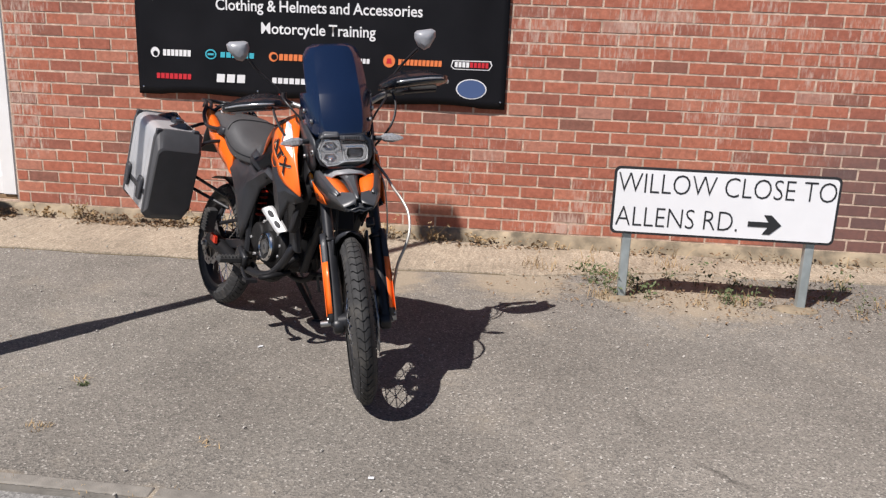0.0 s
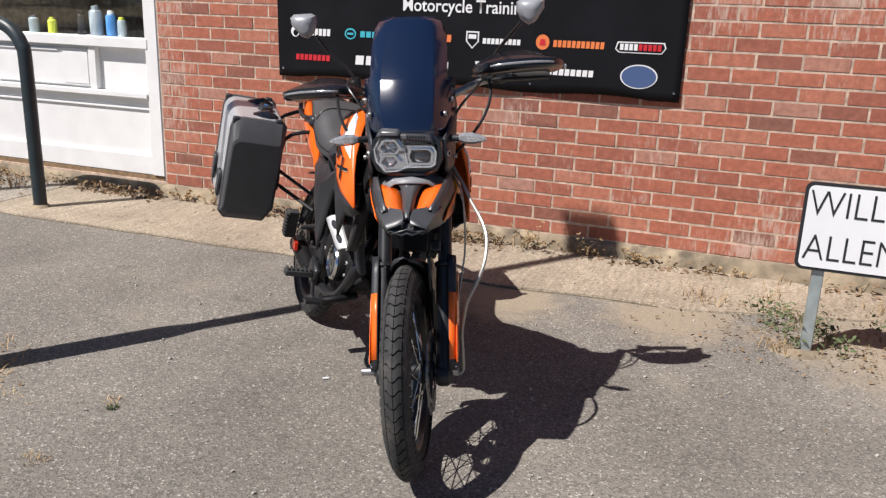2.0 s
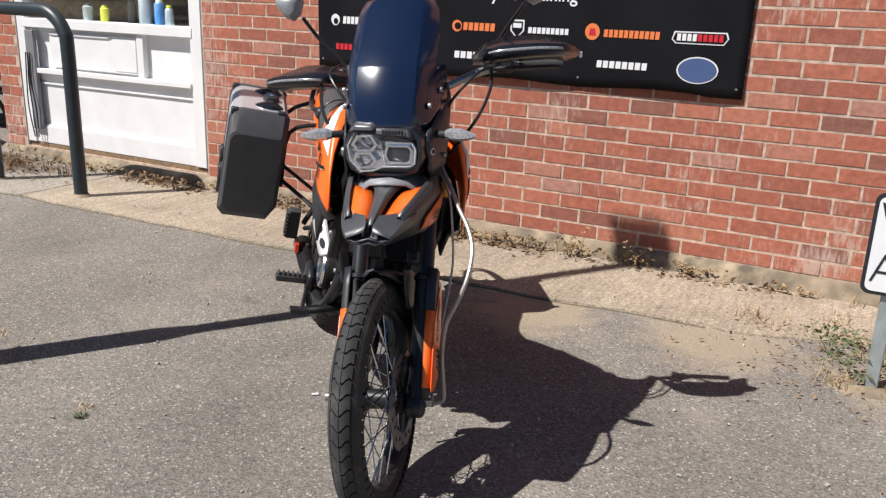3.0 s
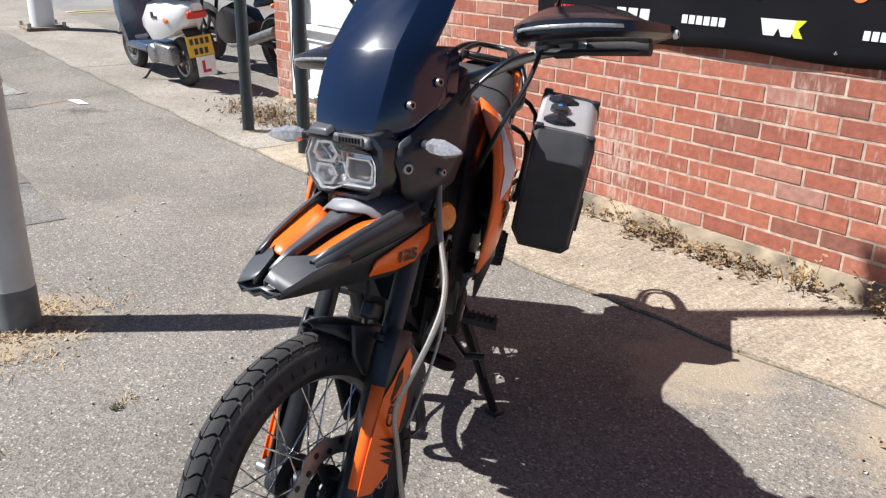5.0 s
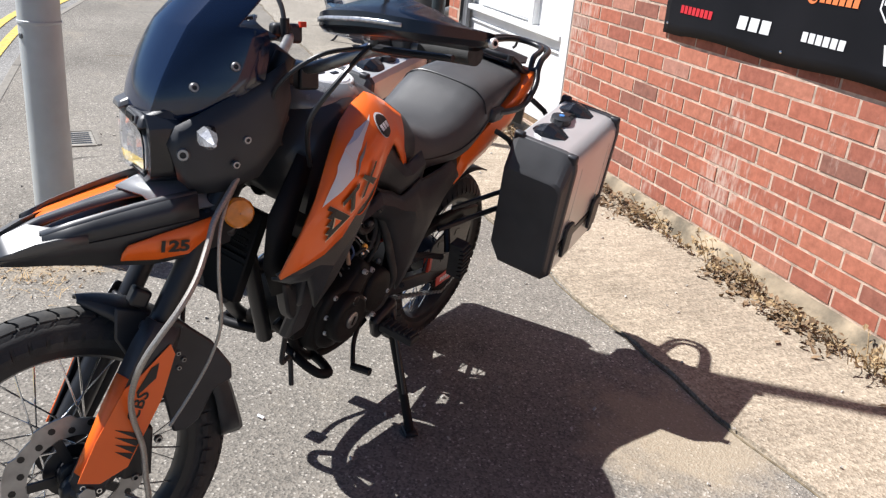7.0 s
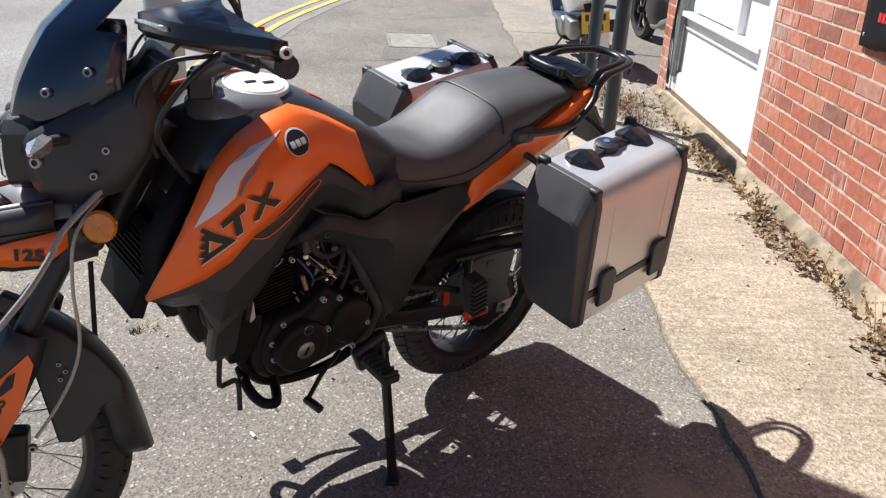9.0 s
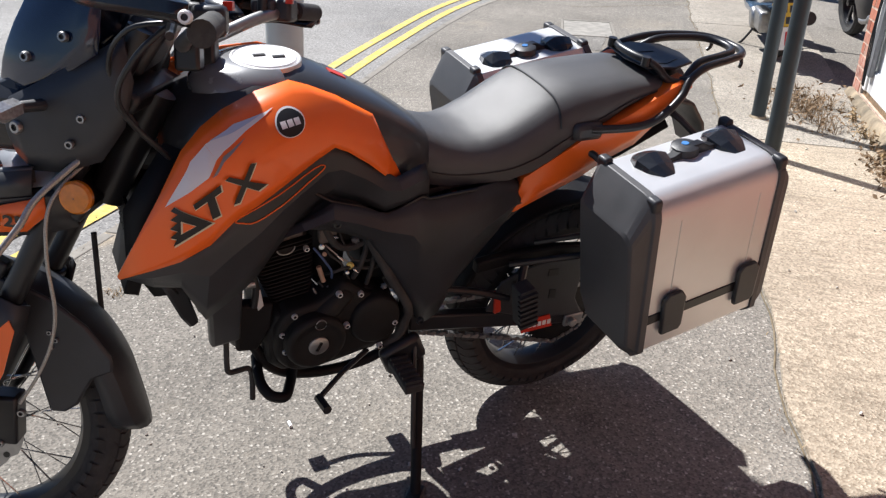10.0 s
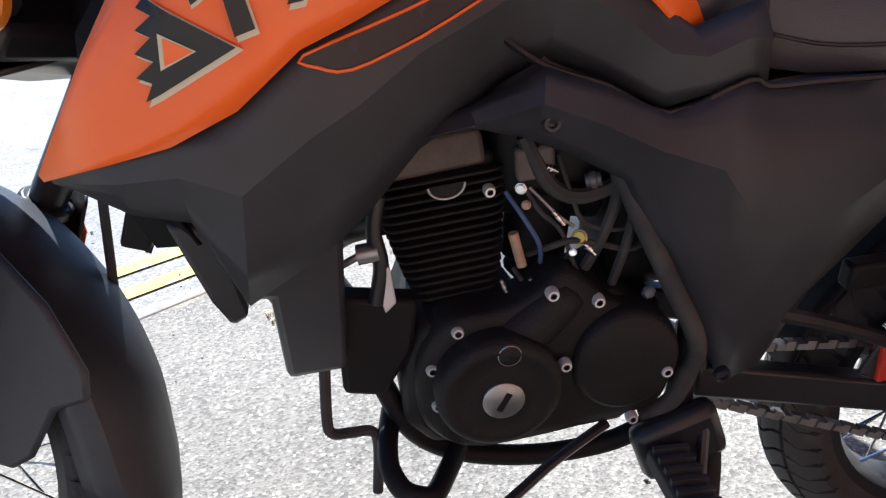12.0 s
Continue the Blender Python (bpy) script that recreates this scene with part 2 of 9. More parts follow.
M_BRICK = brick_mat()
M_MORTAR = mat("mortar", (0.58, 0.44, 0.34), 0.95, var=0.4, scale=22, bump=0.7, bscale=300, stain=(0.36, 0.25, 0.19), stain_scale=6)
M_ASPHALT = ground_mat("asphalt", (0.216, 0.198, 0.171), (0.44, 0.412, 0.366), (0.13, 0.121, 0.107), 165, 0.9, (0.30, 0.26, 0.20), [(-1.8, -2.67, 0.55), (1.5, -0.85, 0.95), (-2.1, -3.2, 0.5), (-0.95, -3.25, 0.13), (-0.48, -3.26, 0.13), (-1.35, -3.24, 0.18), (-0.2, -0.95, 0.55), (0.55, -0.85, 0.6)])
M_ROAD = ground_mat("road_tar", (0.25, 0.243, 0.23), (0.38, 0.37, 0.35), (0.17, 0.165, 0.16), 120, 0.5, (0.29, 0.27, 0.24))
M_REPAIR = ground_mat("repair_tar", (0.185, 0.174, 0.158), (0.36, 0.34, 0.31), (0.11, 0.105, 0.095), 150, 1.6, (0.25, 0.22, 0.18))
M_CONCRETE = ground_mat("concrete", (0.365, 0.307, 0.233), (0.52, 0.45, 0.35), (0.25, 0.205, 0.15), 140, 1.4, (0.29, 0.235, 0.165), brush=0.24)
M_PAVING = ground_mat("grey_paving", (0.315, 0.283, 0.235), (0.40, 0.375, 0.33), (0.18, 0.165, 0.145), 140, 1.2, (0.33, 0.29, 0.23), brush=0.12)
M_PLINTH = mat("plinth_render", (0.31, 0.25, 0.17), 0.95, var=0.5, scale=7, bump=0.9, bscale=45, stain=(0.12, 0.10, 0.07), stain_scale=6, stain_lo=0.48)
M_COVER = mat("worn_cover_concrete", (0.29, 0.275, 0.245), 0.92, var=0.3, scale=12, bump=0.4)
M_KERB = mat("kerb_stone", (0.225, 0.208, 0.18), 0.9, var=0.2, scale=25, bump=0.5, rnd=0.12)
M_YELLOW = mat("yellow_paint", (0.62, 0.45, 0.10), 0.85, var=0.3, scale=30, stain=(0.35, 0.31, 0.22), stain_scale=14, stain_lo=0.5)
M_ROADWHITE = mat("road_white_paint", (0.66, 0.65, 0.62), 0.85, var=0.2, scale=30)
M_WHITE = mat("white_gloss_paint", (0.80, 0.80, 0.79), 0.35, var=0.06, scale=6, bump=0.08, bscale=40, stain=(0.62, 0.61, 0.57), stain_scale=5, stain_lo=0.66)
M_SIGNWHITE = mat("sign_white", (0.82, 0.83, 0.84), 0.35, var=0.05, scale=5)
M_SIGNBLACK = mat("sign_black", (0.02, 0.022, 0.025), 0.4)
M_GALV = mat("galvanised_steel", (0.42, 0.47, 0.47), 0.5, 0.55, var=0.18, scale=18)
M_BANNER = mat("banner_black", (0.008, 0.008, 0.010), 0.5, spec=0.15, var=0.3, scale=3, bump=0.1, bscale=3)
M_PRINT_W = mat("print_white", (0.75, 0.75, 0.75), 0.45)
M_PRINT_CY = mat("print_cyan", (0.05, 0.42, 0.52), 0.45)
M_PRINT_OR = mat("print_orange", (0.75, 0.20, 0.06), 0.45)
M_PRINT_RED = mat("print_red", (0.55, 0.02, 0.03), 0.45)
M_PRINT_BLUE = mat("print_blue", (0.06, 0.10, 0.22), 0.45)
M_PRINT_LIME = mat("print_lime", (0.65, 0.70, 0.04), 0.45)
M_POST = mat("lamp_post_paint", (0.50, 0.52, 0.51), 0.5, var=0.12, scale=8, stain=(0.34, 0.35, 0.34), stain_scale=5, stain_lo=0.6)
M_POSTBASE = mat("lamp_post_base_paint", (0.13, 0.145, 0.15), 0.6, var=0.25, scale=14)
M_HOOP = mat("hoop_paint", (0.022, 0.034, 0.04), 0.42, var=0.2, scale=10)
M_DRY = mat("dry_grass", (0.47, 0.33, 0.17), 0.9, var=0.3, scale=30, rnd=0.2)
M_DRYDARK = mat("dead_leaves", (0.24, 0.16, 0.09), 0.9, var=0.4, scale=40)
M_DEAD = mat("dead_weed", (0.36, 0.255, 0.135), 0.9, var=0.5, scale=25)
M_LEAF = mat("weed_leaf", (0.10, 0.13, 0.05), 0.7, var=0.4, scale=40)
M_CHIP = mat("stone_chip", (0.50, 0.47, 0.42), 0.9, var=0.3, scale=60)
M_VERGE = mat("dry_verge", (0.40, 0.31, 0.17), 0.95, var=0.4, scale=1.5, stain=(0.16, 0.15, 0.07), stain_scale=0.8, stain_lo=0.5)
M_SOIL = mat("joint_soil", (0.17, 0.135, 0.085), 0.95, var=0.5, scale=30)
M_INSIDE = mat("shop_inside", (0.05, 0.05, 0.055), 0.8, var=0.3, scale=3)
M_PANE = glass_mat("window_glass", (0.9, 0.95, 0.95))
# motorcycle
M_ORANGE = mat("orange_paint", (0.88, 0.148, 0.011), 0.36, var=0.03, scale=8, coat=0.3)
M_GLOSSBLACK = mat("black_gloss_plastic", (0.010, 0.012, 0.017), 0.24, spec=0.6, var=0.2, scale=6)
M_BLACK = mat("black_matt_plastic", (0.027, 0.029, 0.034), 0.42, spec=0.5, var=0.25, scale=14, bump=0.12, bscale=900)
M_CAP = mat("faded_black_plastic", (0.070, 0.071, 0.075), 0.52, spec=0.5, var=0.15, scale=14, bump=0.15, bscale=700)
M_SATIN = mat("black_satin_paint", (0.016, 0.0165, 0.019), 0.36, spec=0.45, var=0.2, scale=20)
M_TANK = mat("tank_grey_black", (0.042, 0.043, 0.047), 0.38, 0.1, var=0.1, scale=12, coat=0.25)
M_RUBBER = mat("tyre_rubber", (0.034, 0.034, 0.034), 0.78, var=0.35, scale=35, bump=0.15, bscale=300, stain=(0.075, 0.07, 0.062), stain_scale=9, stain_lo=0.52)
M_SEAT = mat("seat_vinyl", (0.070, 0.070, 0.071), 0.46, var=0.12, scale=12, bump=0.25, bscale=700)
M_ALU = mat("brushed_aluminium", (0.70, 0.705, 0.71), 0.36, 0.62, var=0.08, scale=5, bump=0.04, bscale=60)
M_CHROME = mat("bright_metal", (0.72, 0.72, 0.72), 0.16, 1.0, var=0.1, scale=30)
M_STEEL = mat("dull_steel", (0.36, 0.36, 0.36), 0.4, 0.9, var=0.25, scale=30)
M_SHIELD = mat("satin_steel_plate", (0.74, 0.74, 0.73), 0.38, 0.45, var=0.08, scale=40)
M_MIRROR = mat("dark_grey_plastic", (0.085, 0.087, 0.092), 0.3, var=0.1, scale=20)
M_INDI = mat("indicator_clear", (0.52, 0.53, 0.55), 0.14, 0.55, var=0.35, scale=160)
M_BEZEL = mat("bezel_silver", (0.34, 0.35, 0.36), 0.3, 0.3, var=0.1, scale=40)
M_SILVER = mat("silver_grey_plastic", (0.21, 0.215, 0.225), 0.44, var=0.12, scale=14)
M_ENGINE = mat("black_engine_paint", (0.009, 0.009, 0.010), 0.55, spec=0.2, var=0.2, scale=30)
M_CASE = mat("black_cast_casing", (0.012, 0.0115, 0.0115), 0.56, spec=0.25, var=0.25, scale=24, bump=0.25, bscale=420)
M_ROCKER = mat("dusty_rocker_cover", (0.105, 0.092, 0.082), 0.6, spec=0.4, var=0.25, scale=30, bump=0.2, bscale=300)
M_TAN = mat("tan_heat_sleeve", (0.40, 0.27, 0.19), 0.7, var=0.3, scale=60)
M_TANKSHEEN = mat("tank_sky_sheen_grey", (0.20, 0.205, 0.215), 0.24, 0.2, var=0.08, scale=10, coat=0.5)
M_SNOUT = mat("black_satin_plastic", (0.034, 0.036, 0.040), 0.36, var=0.15, scale=14)
M_WEDGE = mat("dark_satin_plastic", (0.050, 0.052, 0.056), 0.42, spec=1.0, var=0.1, scale=20)
M_SHELL = mat("mirror_shell_grey", (0.27, 0.28, 0.30), 0.3, var=0.1, scale=20)
M_DECAL_W = mat("decal_white", (0.74, 0.75, 0.77), 0.35)
M_PALEBLUE = mat("decal_pale_blue", (0.42, 0.52, 0.68), 0.35)
M_DECAL_B = mat("decal_black", (0.008, 0.008, 0.009), 0.4)
M_DECAL_CREAM = mat("decal_cream", (0.62, 0.58, 0.42), 0.4)
M_AMBER = mat("amber_reflector", (0.62, 0.20, 0.01), 0.22, var=0.15, scale=120, coat=0.6)
M_RED = mat("red_plastic", (0.58, 0.035, 0.012), 0.35, var=0.1, scale=30)
M_LENS = glass_mat("clear_lens", (0.97, 0.98, 1.0))
M_CABLE = mat("braided_cable", (0.40, 0.38, 0.345), 0.42, 0.55, var=0.3, scale=400)
M_SCREEN = mat("dark_tinted_screen", (0.006, 0.014, 0.040), 0.15, coat=0.1, spec=0.7, bump=0.05, bscale=14)
M_BRASS = mat("brass", (0.55, 0.36, 0.10), 0.35, 0.9)


# ---- mesh helpers ----
def V(*a):
    return Vector(a)


def box(bm, c, s, m=None):
    """A box at c of size s, turned by the matrix m about its own centre."""
    q = Matrix.Translation(c) @ (m.to_4x4() if m else Matrix()) @ Matrix.Diagonal((*s, 1))
    bmesh.ops.create_cube(bm, size=1, matrix=q)


def cyl(bm, a, b, r, r2=None, n=14):
    a, b = Vector(a), Vector(b)
    d = b - a
    q = Matrix.Translation((a + b) / 2) @ d.to_track_quat("Z", "Y").to_matrix().to_4x4()
    bmesh.ops.create_cone(bm, cap_ends=True, segments=n, radius1=r, radius2=r if r2 is None else r2, depth=d.length, matrix=q)


def ball(bm, c, r, s=(1, 1, 1), n=12):
    bmesh.ops.create_uvsphere(bm, u_segments=n, v_segments=max(6, n // 2), radius=r, matrix=Matrix.Translation(c) @ Matrix.Diagonal((*s, 1)))


def smooth_path(pts, k=5, closed=False):
    pts = [Vector(p) for p in pts]
    if len(pts) < 3:
        return pts
    n, out = len(pts), []
    for i in range(n if closed else n - 1):
        p0, p1, p2, p3 = (pts[(i + j) % n] if closed else pts[min(max(i + j, 0), n - 1)] for j in (-1, 0, 1, 2))
        for s in range(k):
            t = s / k
            out.append(0.5 * (2 * p1 + (p2 - p0) * t + (2 * p0 - 5 * p1 + 4 * p2 - p3) * t * t + (3 * p1 - p0 - 3 * p2 + p3) * t ** 3))
    if not closed:
        out.append(pts[-1])
    return out


def tube(bm, pts, r, n=10, k=5, closed=False):
    """A round tube along a smooth path; r is one radius or one for each end."""
    p = smooth_path(pts, k, closed)
    rings, up = [], None
    for i, c in enumerate(p):
        a = p[(i - 1) % len(p)] if closed or i else p[0]
        b = p[(i + 1) % len(p)] if closed or i < len(p) - 1 else p[-1]
        t = (b - a).normalized()
        if up is None:
            up = t.orthogonal()
        up = (up - t * up.dot(t)).normalized()
        side = t.cross(up)
        rr = r if not isinstance(r, tuple) else r[0] + (r[1] - r[0]) * i / (len(p) - 1)
        rings.append([bm.verts.new(c + rr * (math.cos(2 * math.pi * j / n) * up + math.sin(2 * math.pi * j / n) * side)) for j in range(n)])
    m = len(rings)
    for i in range(m if closed else m - 1):
        a, b = rings[i], rings[(i + 1) % m]
        for j in range(n):
            bm.faces.new((a[j], a[(j + 1) % n], b[(j + 1) % n], b[j]))
    if not closed:
        bm.faces.new(rings[0][::-1])
        bm.faces.new(rings[-1])


def loft(bm, rows, ring=False, caps=False):
    """A skin over rows of points; ring closes each row, caps closes the ends."""
    vs = [[bm.verts.new(p) for p in r] for r in rows]
    for a, b in zip(vs, vs[1:]):
        n = len(a)
        for j in range(n if ring else n - 1):
            f = (a[j], a[(j + 1) % n], b[(j + 1) % n], b[j])
            bm.faces.new(f)
    if caps:
        bm.faces.new(vs[0][::-1])
        bm.faces.new(vs[-1])
    return vs


def slab(bm, pts, off):
    """A flat or slightly bent plate: an outline and the same one moved by off."""
    off = Vector(off)
    a = [bm.verts.new(p) for p in pts]
    b = [bm.verts.new(Vector(p) + off) for p in pts]
    n = len(a)
    f1, f2 = bm.faces.new(a), bm.faces.new(b[::-1])
    for i in range(n):
        bm.faces.new((a[(i + 1) % n], a[i], b[i], b[(i + 1) % n]))
    f1.normal_update()
    f2.normal_update()
    bmesh.ops.triangulate(bm, faces=[f1, f2])


def lathe(bm, prof, m, n=32):
    """A turned body: prof is a list of (radius, height) about m's z axis."""
    rows = []
    for i in range(n):
        a = 2 * math.pi * i / n
        rows.append([bm.verts.new(m @ V(r * math.cos(a), r * math.sin(a), h)) for r, h in prof])
    for i in range(n):
        a, b = rows[i], rows[(i + 1) % n]
        for j in range(len(prof) - 1):
            bm.faces.new((a[j], b[j], b[j + 1], a[j + 1]))


def fix(bm):
    bmesh.ops.recalc_face_normals(bm, faces=bm.faces)
    return bm


def obj(name, bm, material, smooth=38, bevel=0.0, thick=0.0, fixn=True):
    if fixn:
        fix(bm)
    me = bpy.data.meshes.new(name)
    bm.to_mesh(me)
    bm.free()
    me.materials.append(material)
    if smooth:
        me.polygons.foreach_set("use_smooth", [True] * len(me.polygons))
        me.set_sharp_from_angle(angle=radians(smooth))
    ob = new(name, me)
    if thick:
        so = ob.modifiers.new("thick", "SOLIDIFY")
        so.thickness, so.offset = thick, 0
    if bevel:
        be = ob.modifiers.new("bevel", "BEVEL")
        be.width, be.segments, be.limit_method, be.angle_limit = bevel, 2, "ANGLE", radians(38)
    return ob


def part(name, bm, material, parent, label="", basis=None, **kw):
    ob = obj(name, bm, material, **kw)
    ob.parent = parent
    if basis is not None:
        ob.matrix_basis = basis
    return tagged(ob, label)


def thing(name, label, category, m=None, group="", kind=""):
    e = new(name)
    e.empty_display_size = 0.1
    if m is not None:
        e.matrix_world = m
    return tagged(e, label, category, group, kind)


def B():
    return bmesh.new()


def lerp(x, xs, ys):
    return float(np.interp(x, xs, ys))


def text_mesh(body, size, m, bold=0.0, spacing=1.0, squash=1.0):
    """Letters as a mesh in the plane of m, centred, by Blender's own font."""
    cu = bpy.data.curves.new("letters", "FONT")
    cu.body, cu.size, cu.align_x, cu.align_y, cu.space_character, cu.offset = body, size, "CENTER", "CENTER", spacing, bold
    cu.resolution_u = 3
    ob = new("letters", cu)
    dg = bpy.context.evaluated_depsgraph_get()
    me = bpy.data.meshes.new_from_object(ob.evaluated_get(dg))
    bpy.data.objects.remove(ob)
    bpy.data.curves.remove(cu)
    me.transform(m @ Matrix.Diagonal((squash, 1, 1, 1)))
    me.materials.clear()
    return me


def text(name, body, size, m, material, parent, **kw):
    me = text_mesh(body, size, m, **kw)
    me.materials.append(material)
    ob = new(name, me)
    ob.parent = parent
    return ob


# ---- ground ----
def rise(x):
    """The street climbs gently beyond the building."""
    return 0.045 * min(max(0.0, -4.0 - x), 16.0)


KERB_X = [9.0, 1.0, -1.0, -2.5, -4.0, -5.24, -6.8, -8.0, -8.95, -9.72, -10.42, -10.92, -11.2, -11.35]
KERB_Y = [-3.35, -3.27, -3.255, -3.235, -3.22, -3.20, -3.11, -2.87, -2.55, -1.95, -1.05, -0.10, 1.5, 8.0]


def kerb_y(x):
    return lerp(-x, [-v for v in KERB_X], KERB_Y)


def build_ground():
    xs = [-600, -300, -150, -80, -50, -35, -26, -22, -20] + [-19 + 0.5 * i for i in range(31)] + [-3, -1, 1, 4, 9, 20, 50, 120, 300, 600]
    ys = [-600, -200, -60, -25, -12, -8, -5, -3, -1, 1, 4, 10, 25, 60, 200, 600]
    bm = B()
    loft(bm, [[V(x, y, rise(x) - 0.025) for y in ys] for x in xs])
    tagged(obj("ground", bm, M_ROAD), "worn grey tarmac road rising gently to a junction", "road", kind="structure")
    bm = B()
    cols = [9.0 - 0.25 * i for i in range(82)]
    loft(bm, [[V(x, kerb_y(x) + (8.0 - kerb_y(x)) * s, rise(x)) for s in [j / 24 for j in range(25)]] for x in cols])
    tagged(obj("pavement", bm, M_ASPHALT), "worn grey tarmac pavement with sandy patches and cracks", "pavement", kind="structure")


build_ground()


def apron_edge(x):
    return lerp(x, [-13, -8.2, -5.7, -4, -1, 0.6, 1.4, 4.5], [-1.2, -1.09, -0.96, -0.87, -0.82, -0.72, -0.50, -0.34]) + 0.03 * noise.noise((x * 2.3, 0, 0)) + 0.016 * noise.noise((x * 9, 2, 0)) + 0.008 * noise.noise((x * 31, 5, 0))


def build_strip():
    """Concrete apron along the foot of the wall, in bays with open joints."""
    root = thing("concrete_apron", "sandy worn concrete apron along the brick wall", "pavement", kind="structure")
    edges = [4.5, -3.7, -7.0, -10.0, -13.0]
    for x1, x0 in zip(edges, edges[1:]):
        bm = B()
        n = 90
        rows = []
        for i in range(n + 1):
            x = x0 + 0.006 + (x1 - x0 - 0.012) * i / n
            yo = apron_edge(x)
            rows.append([V(x, yo, rise(x) - 0.02), V(x, yo + 0.006, rise(x) + 0.010), V(x, -0.05, rise(x) + 0.012), V(x, -0.05, rise(x) - 0.02)])
        loft(bm, rows, ring=True, caps=True)
        part("slab", bm, M_CONCRETE if x1 > 0 else M_PAVING, root)
    bm = B()
    pts = [-9.0 + 0.12 * i for i in range(80)]
    tube(bm, [V(x, apron_edge(x) - 0.004 + 0.006 * noise.noise((x * 9, 4, 0)), rise(x) + 0.0015) for x in pts], 0.0032, 6, 1)
    part("open_joint", bm, M_SOIL, root, "dark open joint at the slab edge")


build_strip()


def build_kerb():
    root = thing("kerb", "flush grey concrete kerb stones", "kerb", kind="structure")
    p = smooth_path([V(x, y, 0) for x, y in list(zip(KERB_X, KERB_Y))[:-1]], 24)
    line, acc = [p[0]], 0.0
    for a, b in zip(p, p[1:]):
        acc += (b - a).length
        if acc > 0.9:
            line.append(b)
            acc = 0.0
    for a, b in zip(line, line[1:]):
        d = (b - a).normalized()
        nrm = V(d.y, -d.x, 0) * (1 if V(d.y, -d.x, 0).dot(V(0.2, 1, 0)) > 0 else -1)
        a2, b2 = a + d * 0.006, b - d * 0.006
        bm = B()
        slab(bm, [V(q.x, q.y, rise(q.x) + 0.004) for q in (a2, b2, b2 + nrm * 0.055, a2 + nrm * 0.055)], (0, 0, -0.12))
        part("kerb_stone", bm, M_KERB, root, bevel=0.006)
    for name, off, mm, w in (("yellow_line", -0.17, M_YELLOW, 0.075), ("yellow_line", -0.345, M_YELLOW, 0.075)):
        bm, rows = B(), []
        for i, q in enumerate(p):
            d = (p[min(i + 1, len(p) - 1)] - p[max(i - 1, 0)]).normalized()
            nrm = V(d.y, -d.x, 0) * (1 if V(d.y, -d.x, 0).dot(V(0.2, 1, 0)) > 0 else -1)
            c = q + nrm * off
            rows.append([V(*(c + nrm * s)[:2], rise(c.x) - 0.019) for s in (-w / 2, w / 2)])
        loft(bm, rows)
        tagged(obj(name, bm, mm, smooth=0), "faded double yellow line along the kerb", "road marking", kind="structure")


build_kerb()


def dash(a, b, w):
    a, b = V(*a, 0), V(*b, 0)
    d = (b - a).normalized()
    s = V(-d.y, d.x, 0) * w / 2
    bm, rows, n = B(), [], 10
    for i in range(n + 1):
        c = a + (b - a) * i / n
        rows.append([V(*(c - s)[:2], rise(c.x) - 0.018), V(*(c + s)[:2], rise(c.x) - 0.018)])
    loft(bm, rows)
    tagged(obj("white_line", bm, M_ROADWHITE, smooth=0), "worn white painted road marking", "road marking", "road markings", "structure")


dash((-11.2, -5.2), (-8.6, -5.27), 0.11)
dash((-11.22, -6.95), (-11.38, -5.45), 0.12)
for i in range(6):
    dash((-11.5 + 0.05 * i, -4.95 + 1.12 * i), (-11.49 + 0.05 * i, -4.35 + 1.12 * i), 0.12)
for i in range(3):
    dash((-11.75, -6.2 - 1.1 * i), (-11.7, -6.8 - 1.1 * i), 0.12)


# ---- repairs in the tarmac ----
def repair(x0, y0, x1, y1, label):
    """A reinstated strip: a thin slab with a sealed edge."""
    bm, nx = B(), 8
    rows = []
    for i in range(nx + 1):
        x = x0 + (x1 - x0) * i / nx
        j = 0.012 * noise.noise((x * 5, y0, 0))
        rows.append([V(x, y0 + j, rise(x) - 0.004), V(x, y0 + j + 0.004, rise(x) + 0.003), V(x, y1 - j - 0.004, rise(x) + 0.003), V(x, y1 - j, rise(x) - 0.004)])
    loft(bm, rows)
    tagged(obj("tarmac_repair", bm, M_REPAIR), label, "pavement", "tarmac repairs", "structure")


repair(-3.66, -2.47, -2.93, -2.21, "small darker tarmac repair in the pavement")
repair(-4.18, -2.32, -3.70, -2.20, "narrow darker tarmac repair in the pavement")
repair(-6.20, -2.16, -5.60, -1.74, "square worn tarmac repair in the pavement")


def crack(pts, w, label):
    """An open, gritty joint that wanders across the tarmac."""
    p, bm, rows = smooth_path([V(x, y, 0) for x, y in pts], 12), B(), []
    for i, q in enumerate(p):
        d = (p[min(i + 1, len(p) - 1)] - p[max(i - 1, 0)]).normalized()
        n = V(-d.y, d.x, 0) * w * (0.6 + 0.5 * noise.noise((q.x * 9, q.y * 9, 1)))
        q = q + V(-d.y, d.x, 0) * 0.02 * noise.noise((q.x * 4, q.y * 4, 3))
        rows.append([V(*(q - n)[:2], rise(q.x) + 0.001), V(q.x, q.y, rise(q.x) + 0.0022), V(*(q + n)[:2], rise(q.x) + 0.001)])
    loft(bm, rows)
    tagged(obj("pavement_crack", bm, M_SOIL), label, "crack", "pavement cracks", "structure")


crack([(-5.50, -2.60), (-5.54, -2.19), (-5.68, -1.56), (-5.93, -1.06)], 0.012, "dark crack across the tarmac pavement")
crack([(-7.40, -2.20), (-7.46, -1.98), (-7.92, -1.15)], 0.014, "dark crack across the tarmac pavement")
crack([(-2.93, -2.21), (-3.66, -2.21), (-4.18, -2.19)], 0.006, "gritty edge of a tarmac repair")


